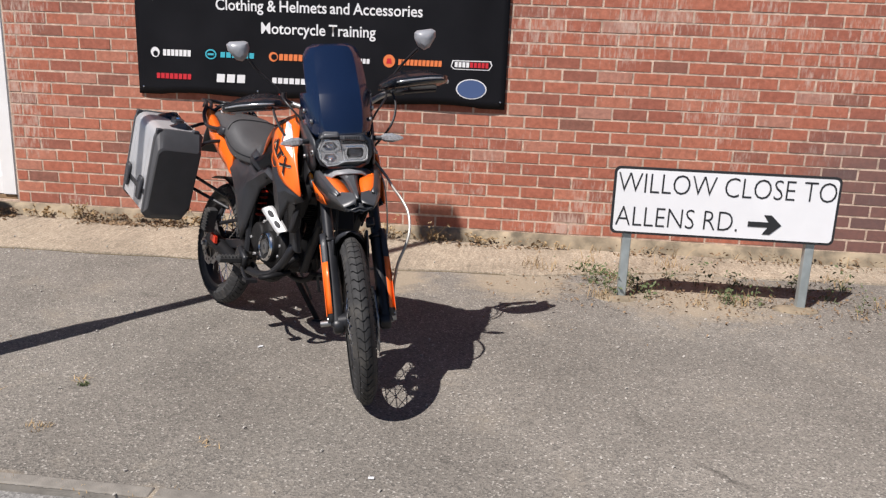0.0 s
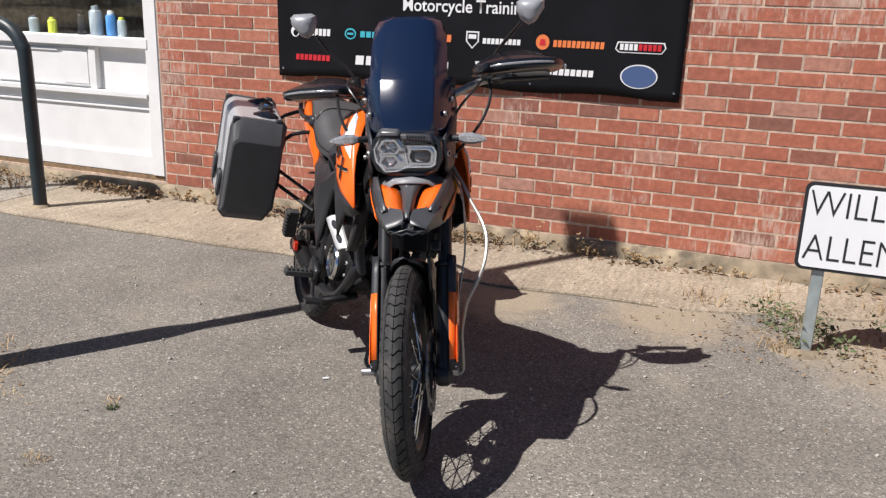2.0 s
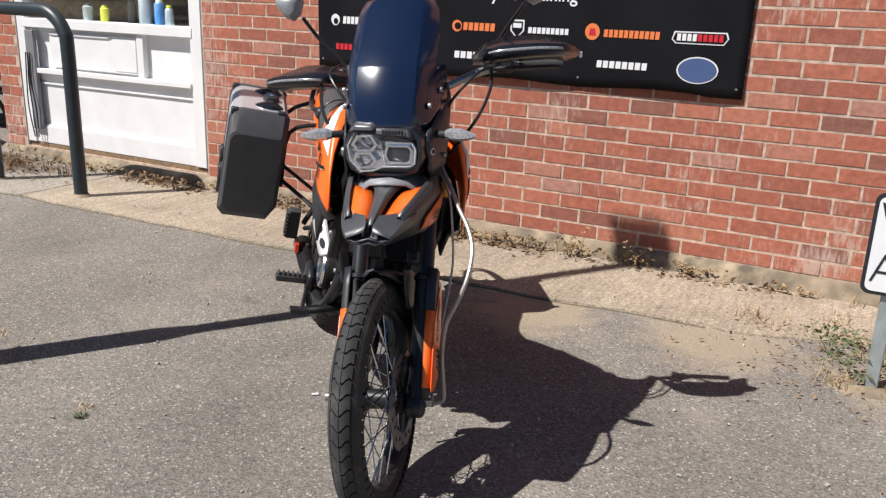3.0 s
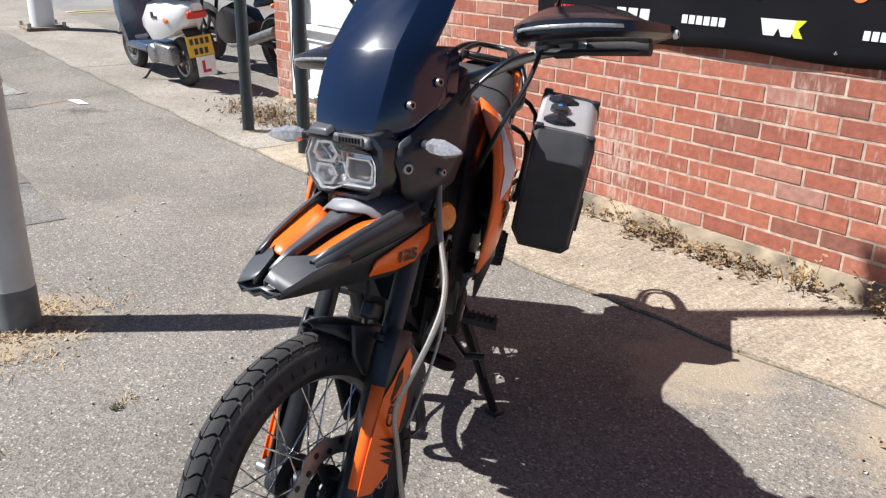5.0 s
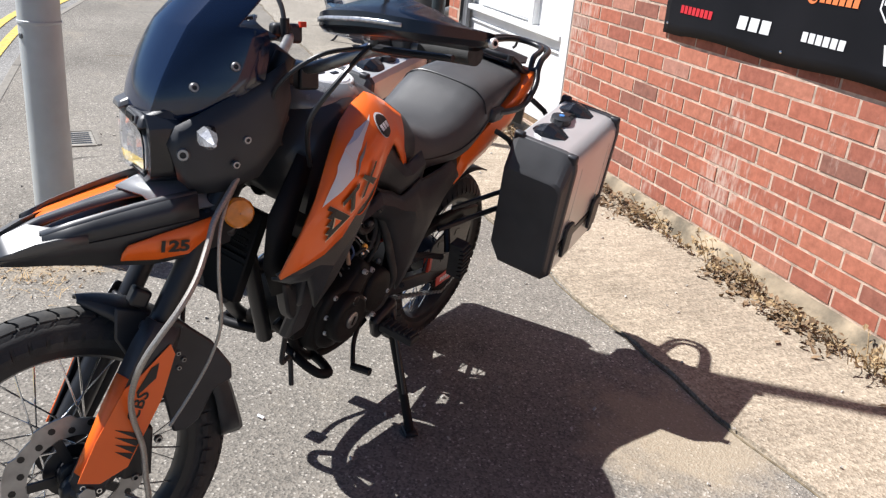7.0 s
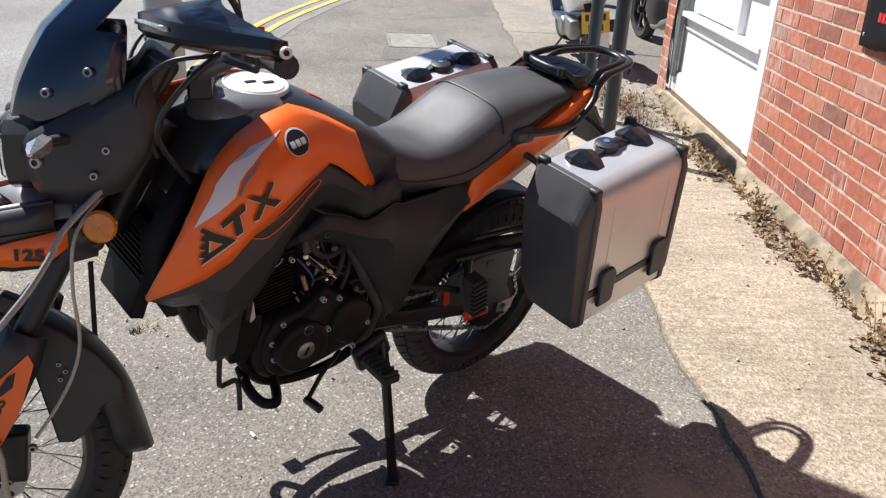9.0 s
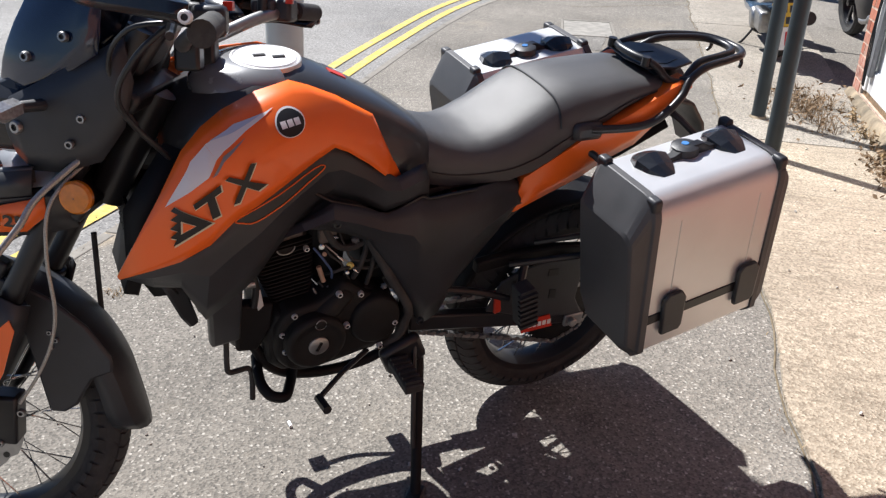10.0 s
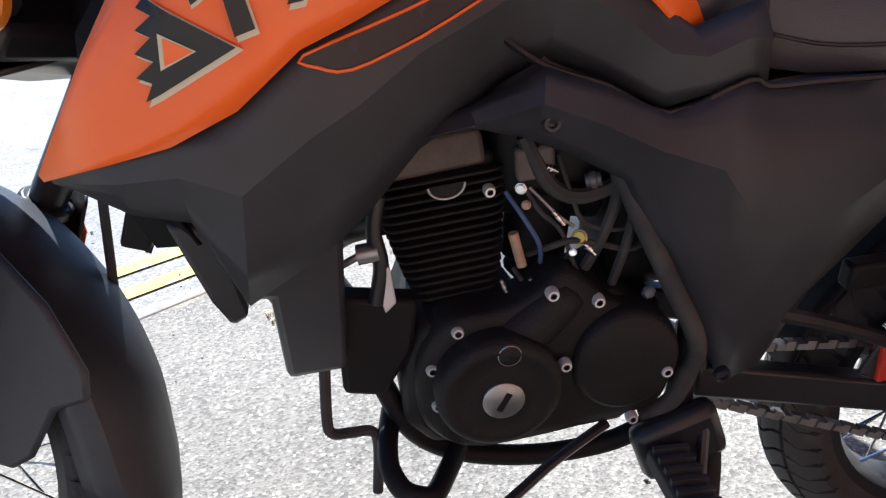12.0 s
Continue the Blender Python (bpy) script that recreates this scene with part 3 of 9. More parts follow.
# ---- wall ----
COURSE, BRICK, WALL_B = 0.075, 0.2173, 0.09
WX0, WX1, WTOP = -5.0, 5.0, 2.94
OX0, OX1, OTOP = -4.76, -2.93, 2.40


def build_wall():
    bm = B()
    z0 = WALL_B - 0.3
    for x0, x1, za, zb in ((WX0, OX0, z0, WTOP), (OX1, WX1, z0, WTOP), (OX0, OX1, OTOP, WTOP), (OX0, OX1, z0, 0.10)):
        box(bm, ((x0 + x1) / 2, 0.1095, (za + zb) / 2), (x1 - x0, 0.22, zb - za))
    box(bm, (WX0 + 0.11, 3.2, (z0 + WTOP) / 2), (0.212, 6.0, WTOP - z0))
    wall = tagged(obj("wall_south", bm, M_MORTAR, smooth=0), "red brick wall in stretcher bond with pale mortar and lime bloom", "wall", kind="structure")
    bm = B()
    rows, n = [], 60
    for i in range(n + 1):
        x = WX0 - 0.02 + (WX1 - WX0) * i / n
        j = 0.012 * noise.noise((x * 4, 1, 0)) + 0.01 * noise.noise((x * 13, 5, 0))
        rows.append([V(x, 0.02, 0.088), V(x, -0.018 + j, 0.084 + j * 0.3), V(x, -0.035 + j, 0.06), V(x, -0.075 + 1.6 * j, -0.01), V(x, 0.02, -0.05)])
    loft(bm, rows, ring=True, caps=True)
    tagged(obj("plinth", bm, M_PLINTH, smooth=60), "rough weathered render plinth at the wall foot", "plinth", kind="structure")
    return wall


wall = build_wall()


def build_roof():
    bm = B()
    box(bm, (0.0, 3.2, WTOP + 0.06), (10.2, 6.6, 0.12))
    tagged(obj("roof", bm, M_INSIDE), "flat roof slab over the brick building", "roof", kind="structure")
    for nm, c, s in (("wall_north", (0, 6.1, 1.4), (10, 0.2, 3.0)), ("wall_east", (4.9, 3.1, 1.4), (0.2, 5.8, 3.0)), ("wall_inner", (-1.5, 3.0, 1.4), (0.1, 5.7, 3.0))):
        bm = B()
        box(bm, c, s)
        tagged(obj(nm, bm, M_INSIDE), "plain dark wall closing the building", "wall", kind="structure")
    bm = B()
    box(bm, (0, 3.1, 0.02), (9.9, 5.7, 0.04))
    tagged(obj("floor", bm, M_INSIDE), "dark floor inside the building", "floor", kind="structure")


build_roof()


# ---- shop front ----
def build_shopfront():
    root = thing("shop_front", "white painted timber shop front with panels below a window", "shop front", kind="structure")
    fx0, fx1 = OX0, OX1

    def bar(name, x0, x1, z0, z1, y0, y1, m=M_WHITE, bev=0.004, label=""):
        bm = B()
        box(bm, ((x0 + x1) / 2, (y0 + y1) / 2, (z0 + z1) / 2), (x1 - x0, y1 - y0, z1 - z0))
        return part(name, bm, m, root, label, bevel=bev)

    bar("stile", fx1 - 0.11, fx1 - 0.012, 0.135, OTOP, 0.0, 0.10)
    bar("stile", fx0 + 0.012, fx0 + 0.10, 0.135, OTOP, 0.0, 0.10)
    bar("edge_strip", fx1 - 0.012, fx1, 0.10, OTOP, 0.004, 0.10, M_SILVER, label="grey weathered sealing strip")
    bar("edge_strip", fx0, fx0 + 0.012, 0.10, OTOP, 0.004, 0.10, M_SILVER, label="grey weathered sealing strip")
    bar("step", fx0 + 0.012, fx1 - 0.012, 0.09, 0.132, 0.015, 0.10, M_DRYDARK, label="dark weathered timber threshold")
    a, b = fx0 + 0.10, fx1 - 0.11
    bar("bottom_rail", a, b, 0.135, 0.265, 0.012, 0.10)
    bar("lower_panel", a, b, 0.265, 0.60, 0.035, 0.08)
    bar("panel_bead", a, b, 0.262, 0.275, 0.022, 0.05, bev=0.002)
    bar("panel_bead", a + 0.1, b, 0.575, 0.588, 0.022, 0.05, bev=0.002)
    bar("middle_rail", a, b, 0.60, 0.655, 0.03, 0.10)
    bar("ledge", a, b, 0.655, 0.69, -0.012, 0.10)
    bar("upper_panel", a, b, 0.69, 0.98, 0.055, 0.10)
    bar("letter_panel", a + 0.22, b - 0.50, 0.705, 0.955, 0.028, 0.056, label="raised white panel with moulded border")
    bar("moulding", a + 0.24, b - 0.78, 0.935, 0.948, 0.018, 0.03, bev=0.002)
    bar("moulding", b - 0.74, b - 0.52, 0.72, 0.94, 0.022, 0.03, bev=0.003)
    bar("mullion", b - 0.50, b - 0.44, 0.69, 0.98, 0.012, 0.06)
    bar("sill", a - 0.02, b + 0.02, 0.98, 1.045, -0.005, 0.16)
    bar("head", a, b, OTOP - 0.1, OTOP, 0.01, 0.10)
    bm = B()
    box(bm, ((a + b) / 2, 0.07, (1.045 + OTOP - 0.1) / 2), (b - a, 0.006, OTOP - 0.1 - 1.045))
    pane = part("pane", bm, M_PANE, root, "clear window pane with reflections")
    pane.visible_shadow = False
    bm = B()
    box(bm, (a + 0.055, -0.004, 0.60), (0.09, 0.03, 0.72))
    part("cable_cover", bm, M_SILVER, root, "grey cable cover board", bevel=0.004)
    for k in range(3):
        bm = B()
        x = a + 0.02 + 0.022 * k
        tube(bm, [(x, -0.03, 0.80), (x - 0.012, -0.035, 0.6), (x + 0.02 * (k - 1), -0.035, 0.40), (x + 0.01, -0.03, 0.18)], 0.0045, 6)
        part("cable", bm, M_SATIN, root, "loose dark cable")


build_shopfront()


def bottle(x, y, r, h, m, cap, label):
    root = thing("spray_can", label, "can", pose(x, y, 1.045), "cans on the window sill")
    bm = B()
    lathe(bm, [(0.001, 0), (r, 0.001), (r, h * 0.78), (r * 0.8, h * 0.84), (r * 0.45, h * 0.86), (0.001, h * 0.86)], Matrix(), 16)
    part("body", bm, m, root)
    bm = B()
    lathe(bm, [(r * 0.5, h * 0.84), (r * 0.62, h * 0.86), (r * 0.6, h * 0.98), (0.001, h)], Matrix(), 14)
    part("cap", bm, cap, root, "")


M_CANBLUE = mat("can_blue", (0.06, 0.20, 0.48), 0.35, var=0.1)
M_CANYELLOW = mat("can_yellow", (0.55, 0.60, 0.06), 0.4)
M_CANGREY = mat("can_grey", (0.35, 0.40, 0.44), 0.35, 0.3, var=0.15)
for cx, cr, ch, m1, m2, lb in ((-3.42, 0.035, 0.17, M_CANBLUE, M_SIGNWHITE, "blue spray can with a white cap on the sill"), (-3.33, 0.03, 0.13, M_CANGREY, M_CANYELLOW, "grey bottle with a yellow cap on the sill"),
                               (-3.55, 0.045, 0.20, M_CANGREY, M_CANGREY, "grey metal canister on the window sill"), (-3.68, 0.03, 0.16, M_SATIN, M_SATIN, "dark plastic bottle on the window sill"),
                               (-3.95, 0.03, 0.11, M_CANYELLOW, M_CANYELLOW, "lime yellow bottle on the window sill"), (-4.12, 0.035, 0.12, M_CANGREY, M_CHROME, "dull grey can on the window sill"),
                               (-3.10, 0.03, 0.12, M_CANGREY, M_SATIN, "small grey bottle on the window sill")):
    bottle(cx, 0.125, cr, ch, m1, m2, lb)


# ---- banner ----
BX0, BX1, BZ0, BZ1 = -2.0, 0.4, 0.875, 2.05


def banner_y(x, z):
    """The sheet hangs a little away from the wall and sags between its fixings."""
    u = (x - BX0) / (BX1 - BX0)
    return -0.018 - 0.012 * abs(math.sin(u * math.pi * 3)) * math.exp(-max(0, z - BZ0) * 4) - 0.004 * math.sin(u * 17 + z * 6)


def build_banner():
    root = thing("shop_banner", "black printed shop banner fixed to the brick wall", "banner")
    bm = B()
    rows = []
    for i in range(61):
        x = BX0 + (BX1 - BX0) * i / 60
        low = BZ0 + 0.016 * math.sin(math.pi * (i / 60) * 3) ** 2 * (1 if 4 < i < 56 else 0.2)
        rows.append([V(x, banner_y(x, z), z) for z in [low + (BZ1 - low) * j / 24 for j in range(25)]])
    loft(bm, rows)
    part("sheet", bm, M_BANNER, root, thick=0.003)

    def put(name, body, x, z, size, m, **kw):
        ob = text(name, body, size, Matrix(), m, root, **kw)
        for v in ob.data.vertices:
            px, pz = x + v.co.x, z + v.co.y
            v.co = V(px, banner_y(px, pz) - 0.0045, pz)
        return ob

    def shape(name, pts, m, depth=0.0045):
        bm = B()
        bm.faces.new([bm.verts.new(V(px, banner_y(px, pz) - depth, pz)) for px, pz in pts])
        part(name, bm, m, root, smooth=0, fixn=False)

    def disc(x, z, rx, rz, m, depth=0.0045, n=24):
        shape("logo_disc", [(x + rx * math.cos(2 * math.pi * i / n), z + rz * math.sin(2 * math.pi * i / n)) for i in range(n)], m, depth)

    def bars(x0, x1, z, h, m, n):
        """A maker's mark as plain blocks."""
        w = (x1 - x0) / n
        for i in range(n):
            shape("logo_block", [(x0 + w * i + w * 0.08, z - h / 2), (x0 + w * (i + 0.86), z - h / 2), (x0 + w * (i + 0.92), z + h / 2), (x0 + w * i + w * 0.14, z + h / 2)], m)

    def line(words, x, z, size):
        """A printed line, each word a piece of its own."""
        wide = []
        for w in words:
            me = text_mesh(w, size, Matrix(), 0.0012, 1.0, 0.93)
            xs = [v.co.x for v in me.vertices]
            wide.append(max(xs) - min(xs))
            bpy.data.meshes.remove(me)
        gap = size * 0.24
        at = x - (sum(wide) + gap * (len(words) - 1)) / 2
        for w, k in zip(words, wide):
            put("lettering", w, at + k / 2, z, size, M_PRINT_W, bold=0.0012, squash=0.93)
            at += k + gap

    line("Clothing & Helmets and Accessories".split(), -0.80, 1.45, 0.098)
    line("Motorcycle Training".split(), -0.80, 1.315, 0.098)
    R1, R2 = 1.143, 0.995
    disc(-1.875, R1, 0.030, 0.032, M_PRINT_W)
    disc(-1.872, R1 - 0.008, 0.016, 0.017, M_BANNER, 0.006)
    bars(-1.825, -1.635, R1, 0.040, M_PRINT_W, 7)
    disc(-1.505, R1, 0.037, 0.032, M_PRINT_CY)
    disc(-1.505, R1, 0.028, 0.023, M_BANNER, 0.006)
    shape("logo_block", [(-1.525, R1 - 0.006), (-1.485, R1 - 0.006), (-1.485, R1 + 0.006), (-1.525, R1 + 0.006)], M_PRINT_CY, 0.007)
    bars(-1.445, -1.215, R1, 0.034, M_PRINT_CY, 6)
    disc(-1.09, R1, 0.030, 0.030, M_PRINT_OR)
    disc(-1.085, R1, 0.020, 0.018, M_BANNER, 0.006)
    bars(-1.055, -0.865, R1, 0.040, M_PRINT_OR, 6)
    shape("logo_shield", [(-0.78, R1 + 0.045), (-0.705, R1 + 0.045), (-0.705, R1 - 0.01), (-0.742, R1 - 0.05), (-0.78, R1 - 0.01)], M_PRINT_W)
    shape("logo_shield", [(-0.772, R1 + 0.037), (-0.713, R1 + 0.037), (-0.713, R1 - 0.008), (-0.742, R1 - 0.04), (-0.772, R1 - 0.008)], M_BANNER, 0.006)
    shape("logo_block", [(-0.765, R1 + 0.005), (-0.72, R1 + 0.005), (-0.72, R1 + 0.028), (-0.765, R1 + 0.028)], M_PRINT_W, 0.007)
    bars(-0.685, -0.465, R1 - 0.004, 0.030, M_PRINT_W, 9)
    disc(-0.342, R1 + 0.004, 0.038, 0.04, M_PRINT_OR)
    shape("logo_block", [(-0.36, R1 - 0.012), (-0.324, R1 - 0.012), (-0.33, R1 + 0.02), (-0.354, R1 + 0.02)], M_PRINT_RED, 0.006)
    bars(-0.285, -0.005, R1, 0.036, M_PRINT_OR, 11)
    shape("logo_plate", [(0.05, R1 - 0.012), (0.07, R1 - 0.03), (0.29, R1 - 0.03), (0.31, R1), (0.30, R1 + 0.028), (0.06, R1 + 0.026)], M_PRINT_W)
    shape("logo_plate", [(0.056, R1 - 0.01), (0.074, R1 - 0.024), (0.286, R1 - 0.024), (0.303, R1), (0.294, R1 + 0.022), (0.066, R1 + 0.02)], M_BANNER, 0.006)
    for i in range(9):
        x = 0.075 + 0.024 * i
        shape("logo_block", [(x, R1 - 0.016), (x + 0.018, R1 - 0.016), (x + 0.018, R1 + 0.016), (x, R1 + 0.016)], M_PRINT_W if i < 4 else M_PRINT_RED, 0.0075)
    bars(-1.875, -1.635, R2, 0.034, M_PRINT_RED, 8)
    bars(-1.475, -1.275, R2, 0.052, M_PRINT_W, 3)
    bars(-1.105, -0.875, R2, 0.036, M_PRINT_W, 6)
    shape("logo_block", [(-0.72, R2 + 0.032), (-0.70, R2 - 0.032), (-0.655, R2 - 0.032), (-0.64, R2), (-0.625, R2 - 0.032), (-0.585, R2 - 0.032), (-0.57, R2 + 0.032)], M_PRINT_W)
    shape("logo_block", [(-0.57, R2 + 0.032), (-0.595, R2), (-0.57, R2 - 0.034), (-0.535, R2 - 0.034), (-0.558, R2), (-0.53, R2 + 0.034)], M_PRINT_LIME)
    bars(-0.31, -0.05, R2, 0.034, M_PRINT_W, 8)
    disc(0.185, R2, 0.096, 0.062, M_PRINT_W)
    disc(0.185, R2, 0.089, 0.056, M_PRINT_BLUE, 0.006)
    bars(0.105, 0.265, R2 - 0.004, 0.034, M_PRINT_W, 7)
    bars(0.160, 0.215, R2 + 0.034, 0.018, M_PRINT_RED, 2)
    for fx in (BX0 + 0.03, BX1 - 0.03, -1.2, -0.4):
        for fz in (BZ0 + 0.045, BZ1 - 0.04):
            bm = B()
            lathe(bm, [(0.001, 0.004), (0.005, 0.003), (0.007, 0)], Matrix.Translation((fx, banner_y(fx, fz) - 0.003, fz)) @ Euler((radians(90), 0, 0)).to_matrix().to_4x4(), 10)
            part("screw", bm, M_CHROME, root)


build_banner()


# ---- street name sign ----
def build_sign():
    root = thing("street_sign", "white street name sign with black border on two grey posts", "street sign", pose(0, -1.02, 0))
    x0, x1, z0, z1 = 1.012, 2.132, 0.357, 0.708

    def rounded(x0, x1, z0, z1, r, y):
        pts = []
        for cx, cz, a0 in ((x1 - r, z1 - r, 0), (x0 + r, z1 - r, 90), (x0 + r, z0 + r, 180), (x1 - r, z0 + r, 270)):
            pts += [V(cx + r * math.cos(radians(a0 + 18 * i)), y, cz + r * math.sin(radians(a0 + 18 * i))) for i in range(6)]
        return pts

    bm = B()
    slab(bm, rounded(x0, x1, z0, z1, 0.03, -0.012), (0, 0.012, 0))
    part("border", bm, M_SIGNBLACK, root, "black sign edge")
    bm = B()
    slab(bm, rounded(x0 + 0.013, x1 - 0.013, z0 + 0.013, z1 - 0.013, 0.022, -0.0155), (0, 0.004, 0))
    part("face", bm, M_SIGNWHITE, root, "white painted sign face")
    up = Euler((radians(90), 0, 0)).to_matrix().to_4x4()
    text("lettering", "WILLOW CLOSE TO", 0.150, Matrix.Translation((1.575, -0.0175, 0.622)) @ up, M_SIGNBLACK, root, squash=0.81, spacing=0.98, bold=-0.0022)
    text("lettering", "ALLENS RD.", 0.150, Matrix.Translation((1.345, -0.0175, 0.447)) @ up, M_SIGNBLACK, root, squash=0.81, spacing=0.98, bold=-0.0022)
    bm = B()
    az = 0.447
    slab(bm, [V(1.70, -0.0185, az - 0.013), V(1.80, -0.0185, az - 0.013), V(1.775, -0.0185, az - 0.05), V(1.812, -0.0185, az - 0.05), V(1.865, -0.0185, az), V(1.812, -0.0185, az + 0.05), V(1.775, -0.0185, az + 0.05), V(1.80, -0.0185, az + 0.013), V(1.70, -0.0185, az + 0.013)], (0, 0.002, 0))
    part("arrow", bm, M_SIGNBLACK, root, "black arrow")
    for px in (1.105, 2.028):
        bm = B()
        box(bm, (px, 0.025, 0.33), (0.045, 0.045, 0.72))
        part("post", bm, M_GALV, root, "grey galvanised square post", bevel=0.004)
        bm = B()
        for i in range(2):
            box(bm, (px, 0.002, z0 + 0.07 + 0.2 * i), (0.07, 0.006, 0.03))
        part("clip", bm, M_GALV, root, "")
        bm = B()
        lathe(bm, [(0.001, 0.016), (0.05, 0.014), (0.10 + 0.01 * (px > 2), 0.004), (0.115, -0.01)], Matrix.Translation((px - 0.03, -0.0, 0)) @ Matrix.Diagonal((1.1, 0.7, 1, 1)), 14)
        part("footing", bm, M_PLINTH, root, "rough concrete footing")


build_sign()


# ---- lamp post ----
def build_lamp_post():
    root = thing("lamp_post", "grey painted lamp post with a dark base band", "lamp post", pose(-1.80, -2.665, 0, -0.45, -1.85, 0))
    bm = B()
    lathe(bm, [(0.071, 0.14), (0.070, 0.9), (0.070, 1.16), (0.066, 1.19), (0.046, 1.34), (0.044, 1.4), (0.038, 4.50), (0.001, 4.51)], Matrix(), 28)
    part("column", bm, M_POST, root, "grey painted steel column")
    bm = B()
    lathe(bm, [(0.075, -0.02), (0.0735, 0.0), (0.0725, 0.145), (0.069, 0.147)], Matrix(), 28)
    part("base_band", bm, M_POSTBASE, root, "dark grey painted base")
    bm = B()
    lathe(bm, [(0.0706, 0.84), (0.073, 0.842), (0.073, 0.85), (0.0706, 0.852)], Matrix(), 28)
    part("seam", bm, M_POST, root, "")
    bm = B()
    a = radians(-55)
    lathe(bm, [(0.001, 0.006), (0.009, 0.005), (0.011, 0)], Matrix.Translation((0.069 * math.cos(a), 0.069 * math.sin(a), 0.80)) @ V(math.cos(a), math.sin(a), 0).to_track_quat("Z", "Y").to_matrix().to_4x4(), 12)
    part("lock", bm, M_POSTBASE, root, "small dark door lock")
    bm = B()
    slab(bm, [V(x, -0.01, z) for x, z in ((-0.183, 4.722), (-0.172, 4.740), (-0.150, 4.749), (0.068, 4.752), (0.094, 4.744), (0.109, 4.725), (0.205, 4.420), (-0.098, 4.420))], (0, 0.02, 0))
    part("sign_plate", bm, M_POST, root, "grey sign plate high on the post", bevel=0.003)
    return root


build_lamp_post()


def build_far_post():
    root = thing("street_pole", "white painted pole with a square base plate", "pole", pose(-9.62, -0.68, rise(-9.62)))
    bm = B()
    lathe(bm, [(0.135, 0.02), (0.13, 1.6), (0.11, 1.7), (0.085, 5.0), (0.001, 5.01)], Matrix(), 20)
    part("column", bm, M_SIGNWHITE, root)
    bm = B()
    box(bm, (0, 0, 0.015), (0.46, 0.46, 0.05))
    part("base_plate", bm, M_PLINTH, root, "rusty base plate", bevel=0.006)
    for i in range(4):
        bm = B()
        cyl(bm, (0.19 * (-1) ** i, 0.19 * (-1) ** (i // 2), 0.03), (0.19 * (-1) ** i, 0.19 * (-1) ** (i // 2), 0.09), 0.022, n=8)
        part("bolt", bm, M_STEEL, root)


build_far_post()


# ---- hoop barrier ----
def build_hoop():
    root = thing("hoop_barrier", "dark green painted steel hoop barrier in the concrete", "barrier", pose(-3.78, -0.66, 0))
    bm = B()
    h, w, r = 1.13, 0.405, 0.20
    pts = [(-w, 0, -0.05), (-w, 0, 0.5), (-w, 0, h - r)]
    pts += [(-w + r - r * math.cos(radians(a)), 0, h - r + r * math.sin(radians(a))) for a in (22, 45, 68, 90)]
    pts += [(0, 0, h)] + [(-p[0], 0, p[2]) for p in pts[::-1]]
    tube(bm, pts, 0.041, 16, 4)
    part("tube", bm, M_HOOP, root)
    for s in (-1, 1):
        bm = B()
        lathe(bm, [(0.044, 0.03), (0.06, 0.012), (0.085, 0.0)], Matrix.Translation((s * w, 0, 0)), 16)
        part("footing", bm, M_PLINTH, root, "crumbled concrete footing")


build_hoop()


# ---- motorcycle ----
BIKE_M = Matrix.Translation((-0.880, -1.566, 0.005)) @ Euler((0, 0, radians(-48))).to_matrix().to_4x4() @ Euler((radians(-9.4), 0, 0)).to_matrix().to_4x4()
AXLE_F, RAKE = V(1.260, 0, 0.306), radians(28.5)
AXIS = V(-math.sin(RAKE), 0, math.cos(RAKE))
HEAD = AXLE_F - 0.025 * V(math.cos(RAKE), 0, math.sin(RAKE))
FRONT_WHEEL = Matrix.Translation((0.018, -0.016, 0)) @ Matrix.Translation(HEAD) @ Matrix.Rotation(radians(-29), 4, AXIS) @ Matrix.Translation(-HEAD)
PIVOT = V(1.209, 0, 0.288)
FRONT = Matrix.Translation((0, 0.016, 0)) @ Matrix.Translation(PIVOT) @ Matrix.Rotation(radians(-25), 4, V(-0.485, 0, 0.875)) @ Matrix.Translation(-PIVOT)
BARS = FRONT @ Matrix.Translation((0.752, 0.014, 1.08)) @ Matrix.Rotation(radians(-6.5), 4, "Z") @ Matrix.Rotation(radians(3.5), 4, "X") @ Matrix.Translation((-0.8, 0, -1.092))
FACE = FRONT @ Matrix.Translation((0.010, -0.009, 0.007))
bike = thing("motorcycle", "orange and black adventure motorcycle with aluminium panniers, on its stand", "motorcycle", BIKE_M)


def bp(name, bm, m, label="", parent=None, **kw):
    return part(name, bm, m, parent or bike, label, **kw)


def fp(name, bm, m, label="", **kw):
    """A part that turns with the steering."""
    return part(name, bm, m, bike, label, basis=FRONT, **kw)


def bolt_at(parent, p, d, r=0.007, m=M_SHIELD, basis=None, h=0.004):
    bm = B()
    q = Matrix.Translation(p) @ Vector(d).to_track_quat("Z", "Y").to_matrix().to_4x4()
    lathe(bm, [(0.0001, h * 0.2), (r * 0.42, h * 0.2), (r * 0.5, h), (r * 0.82, h), (r, h * 0.3), (r, -0.004)], q, 12)
    ob = part("bolt", bm, m, parent, "", basis=basis)
    ob.data.materials.append(M_SATIN)
    inv = q.inverted()
    for f in ob.data.polygons:
        c = inv @ f.center
        if math.hypot(c.x, c.y) < r * 0.46:
            f.material_index = 1
    return ob


def fw(name, bm, m, label="", **kw):
    """A part that turns with the front wheel and fork."""
    return part(name, bm, m, bike, label, basis=FRONT_WHEEL, **kw)


def hb(name, bm, m, label="", **kw):
    """A part of the handlebar."""
    return part(name, bm, m, bike, label, basis=BARS, **kw)


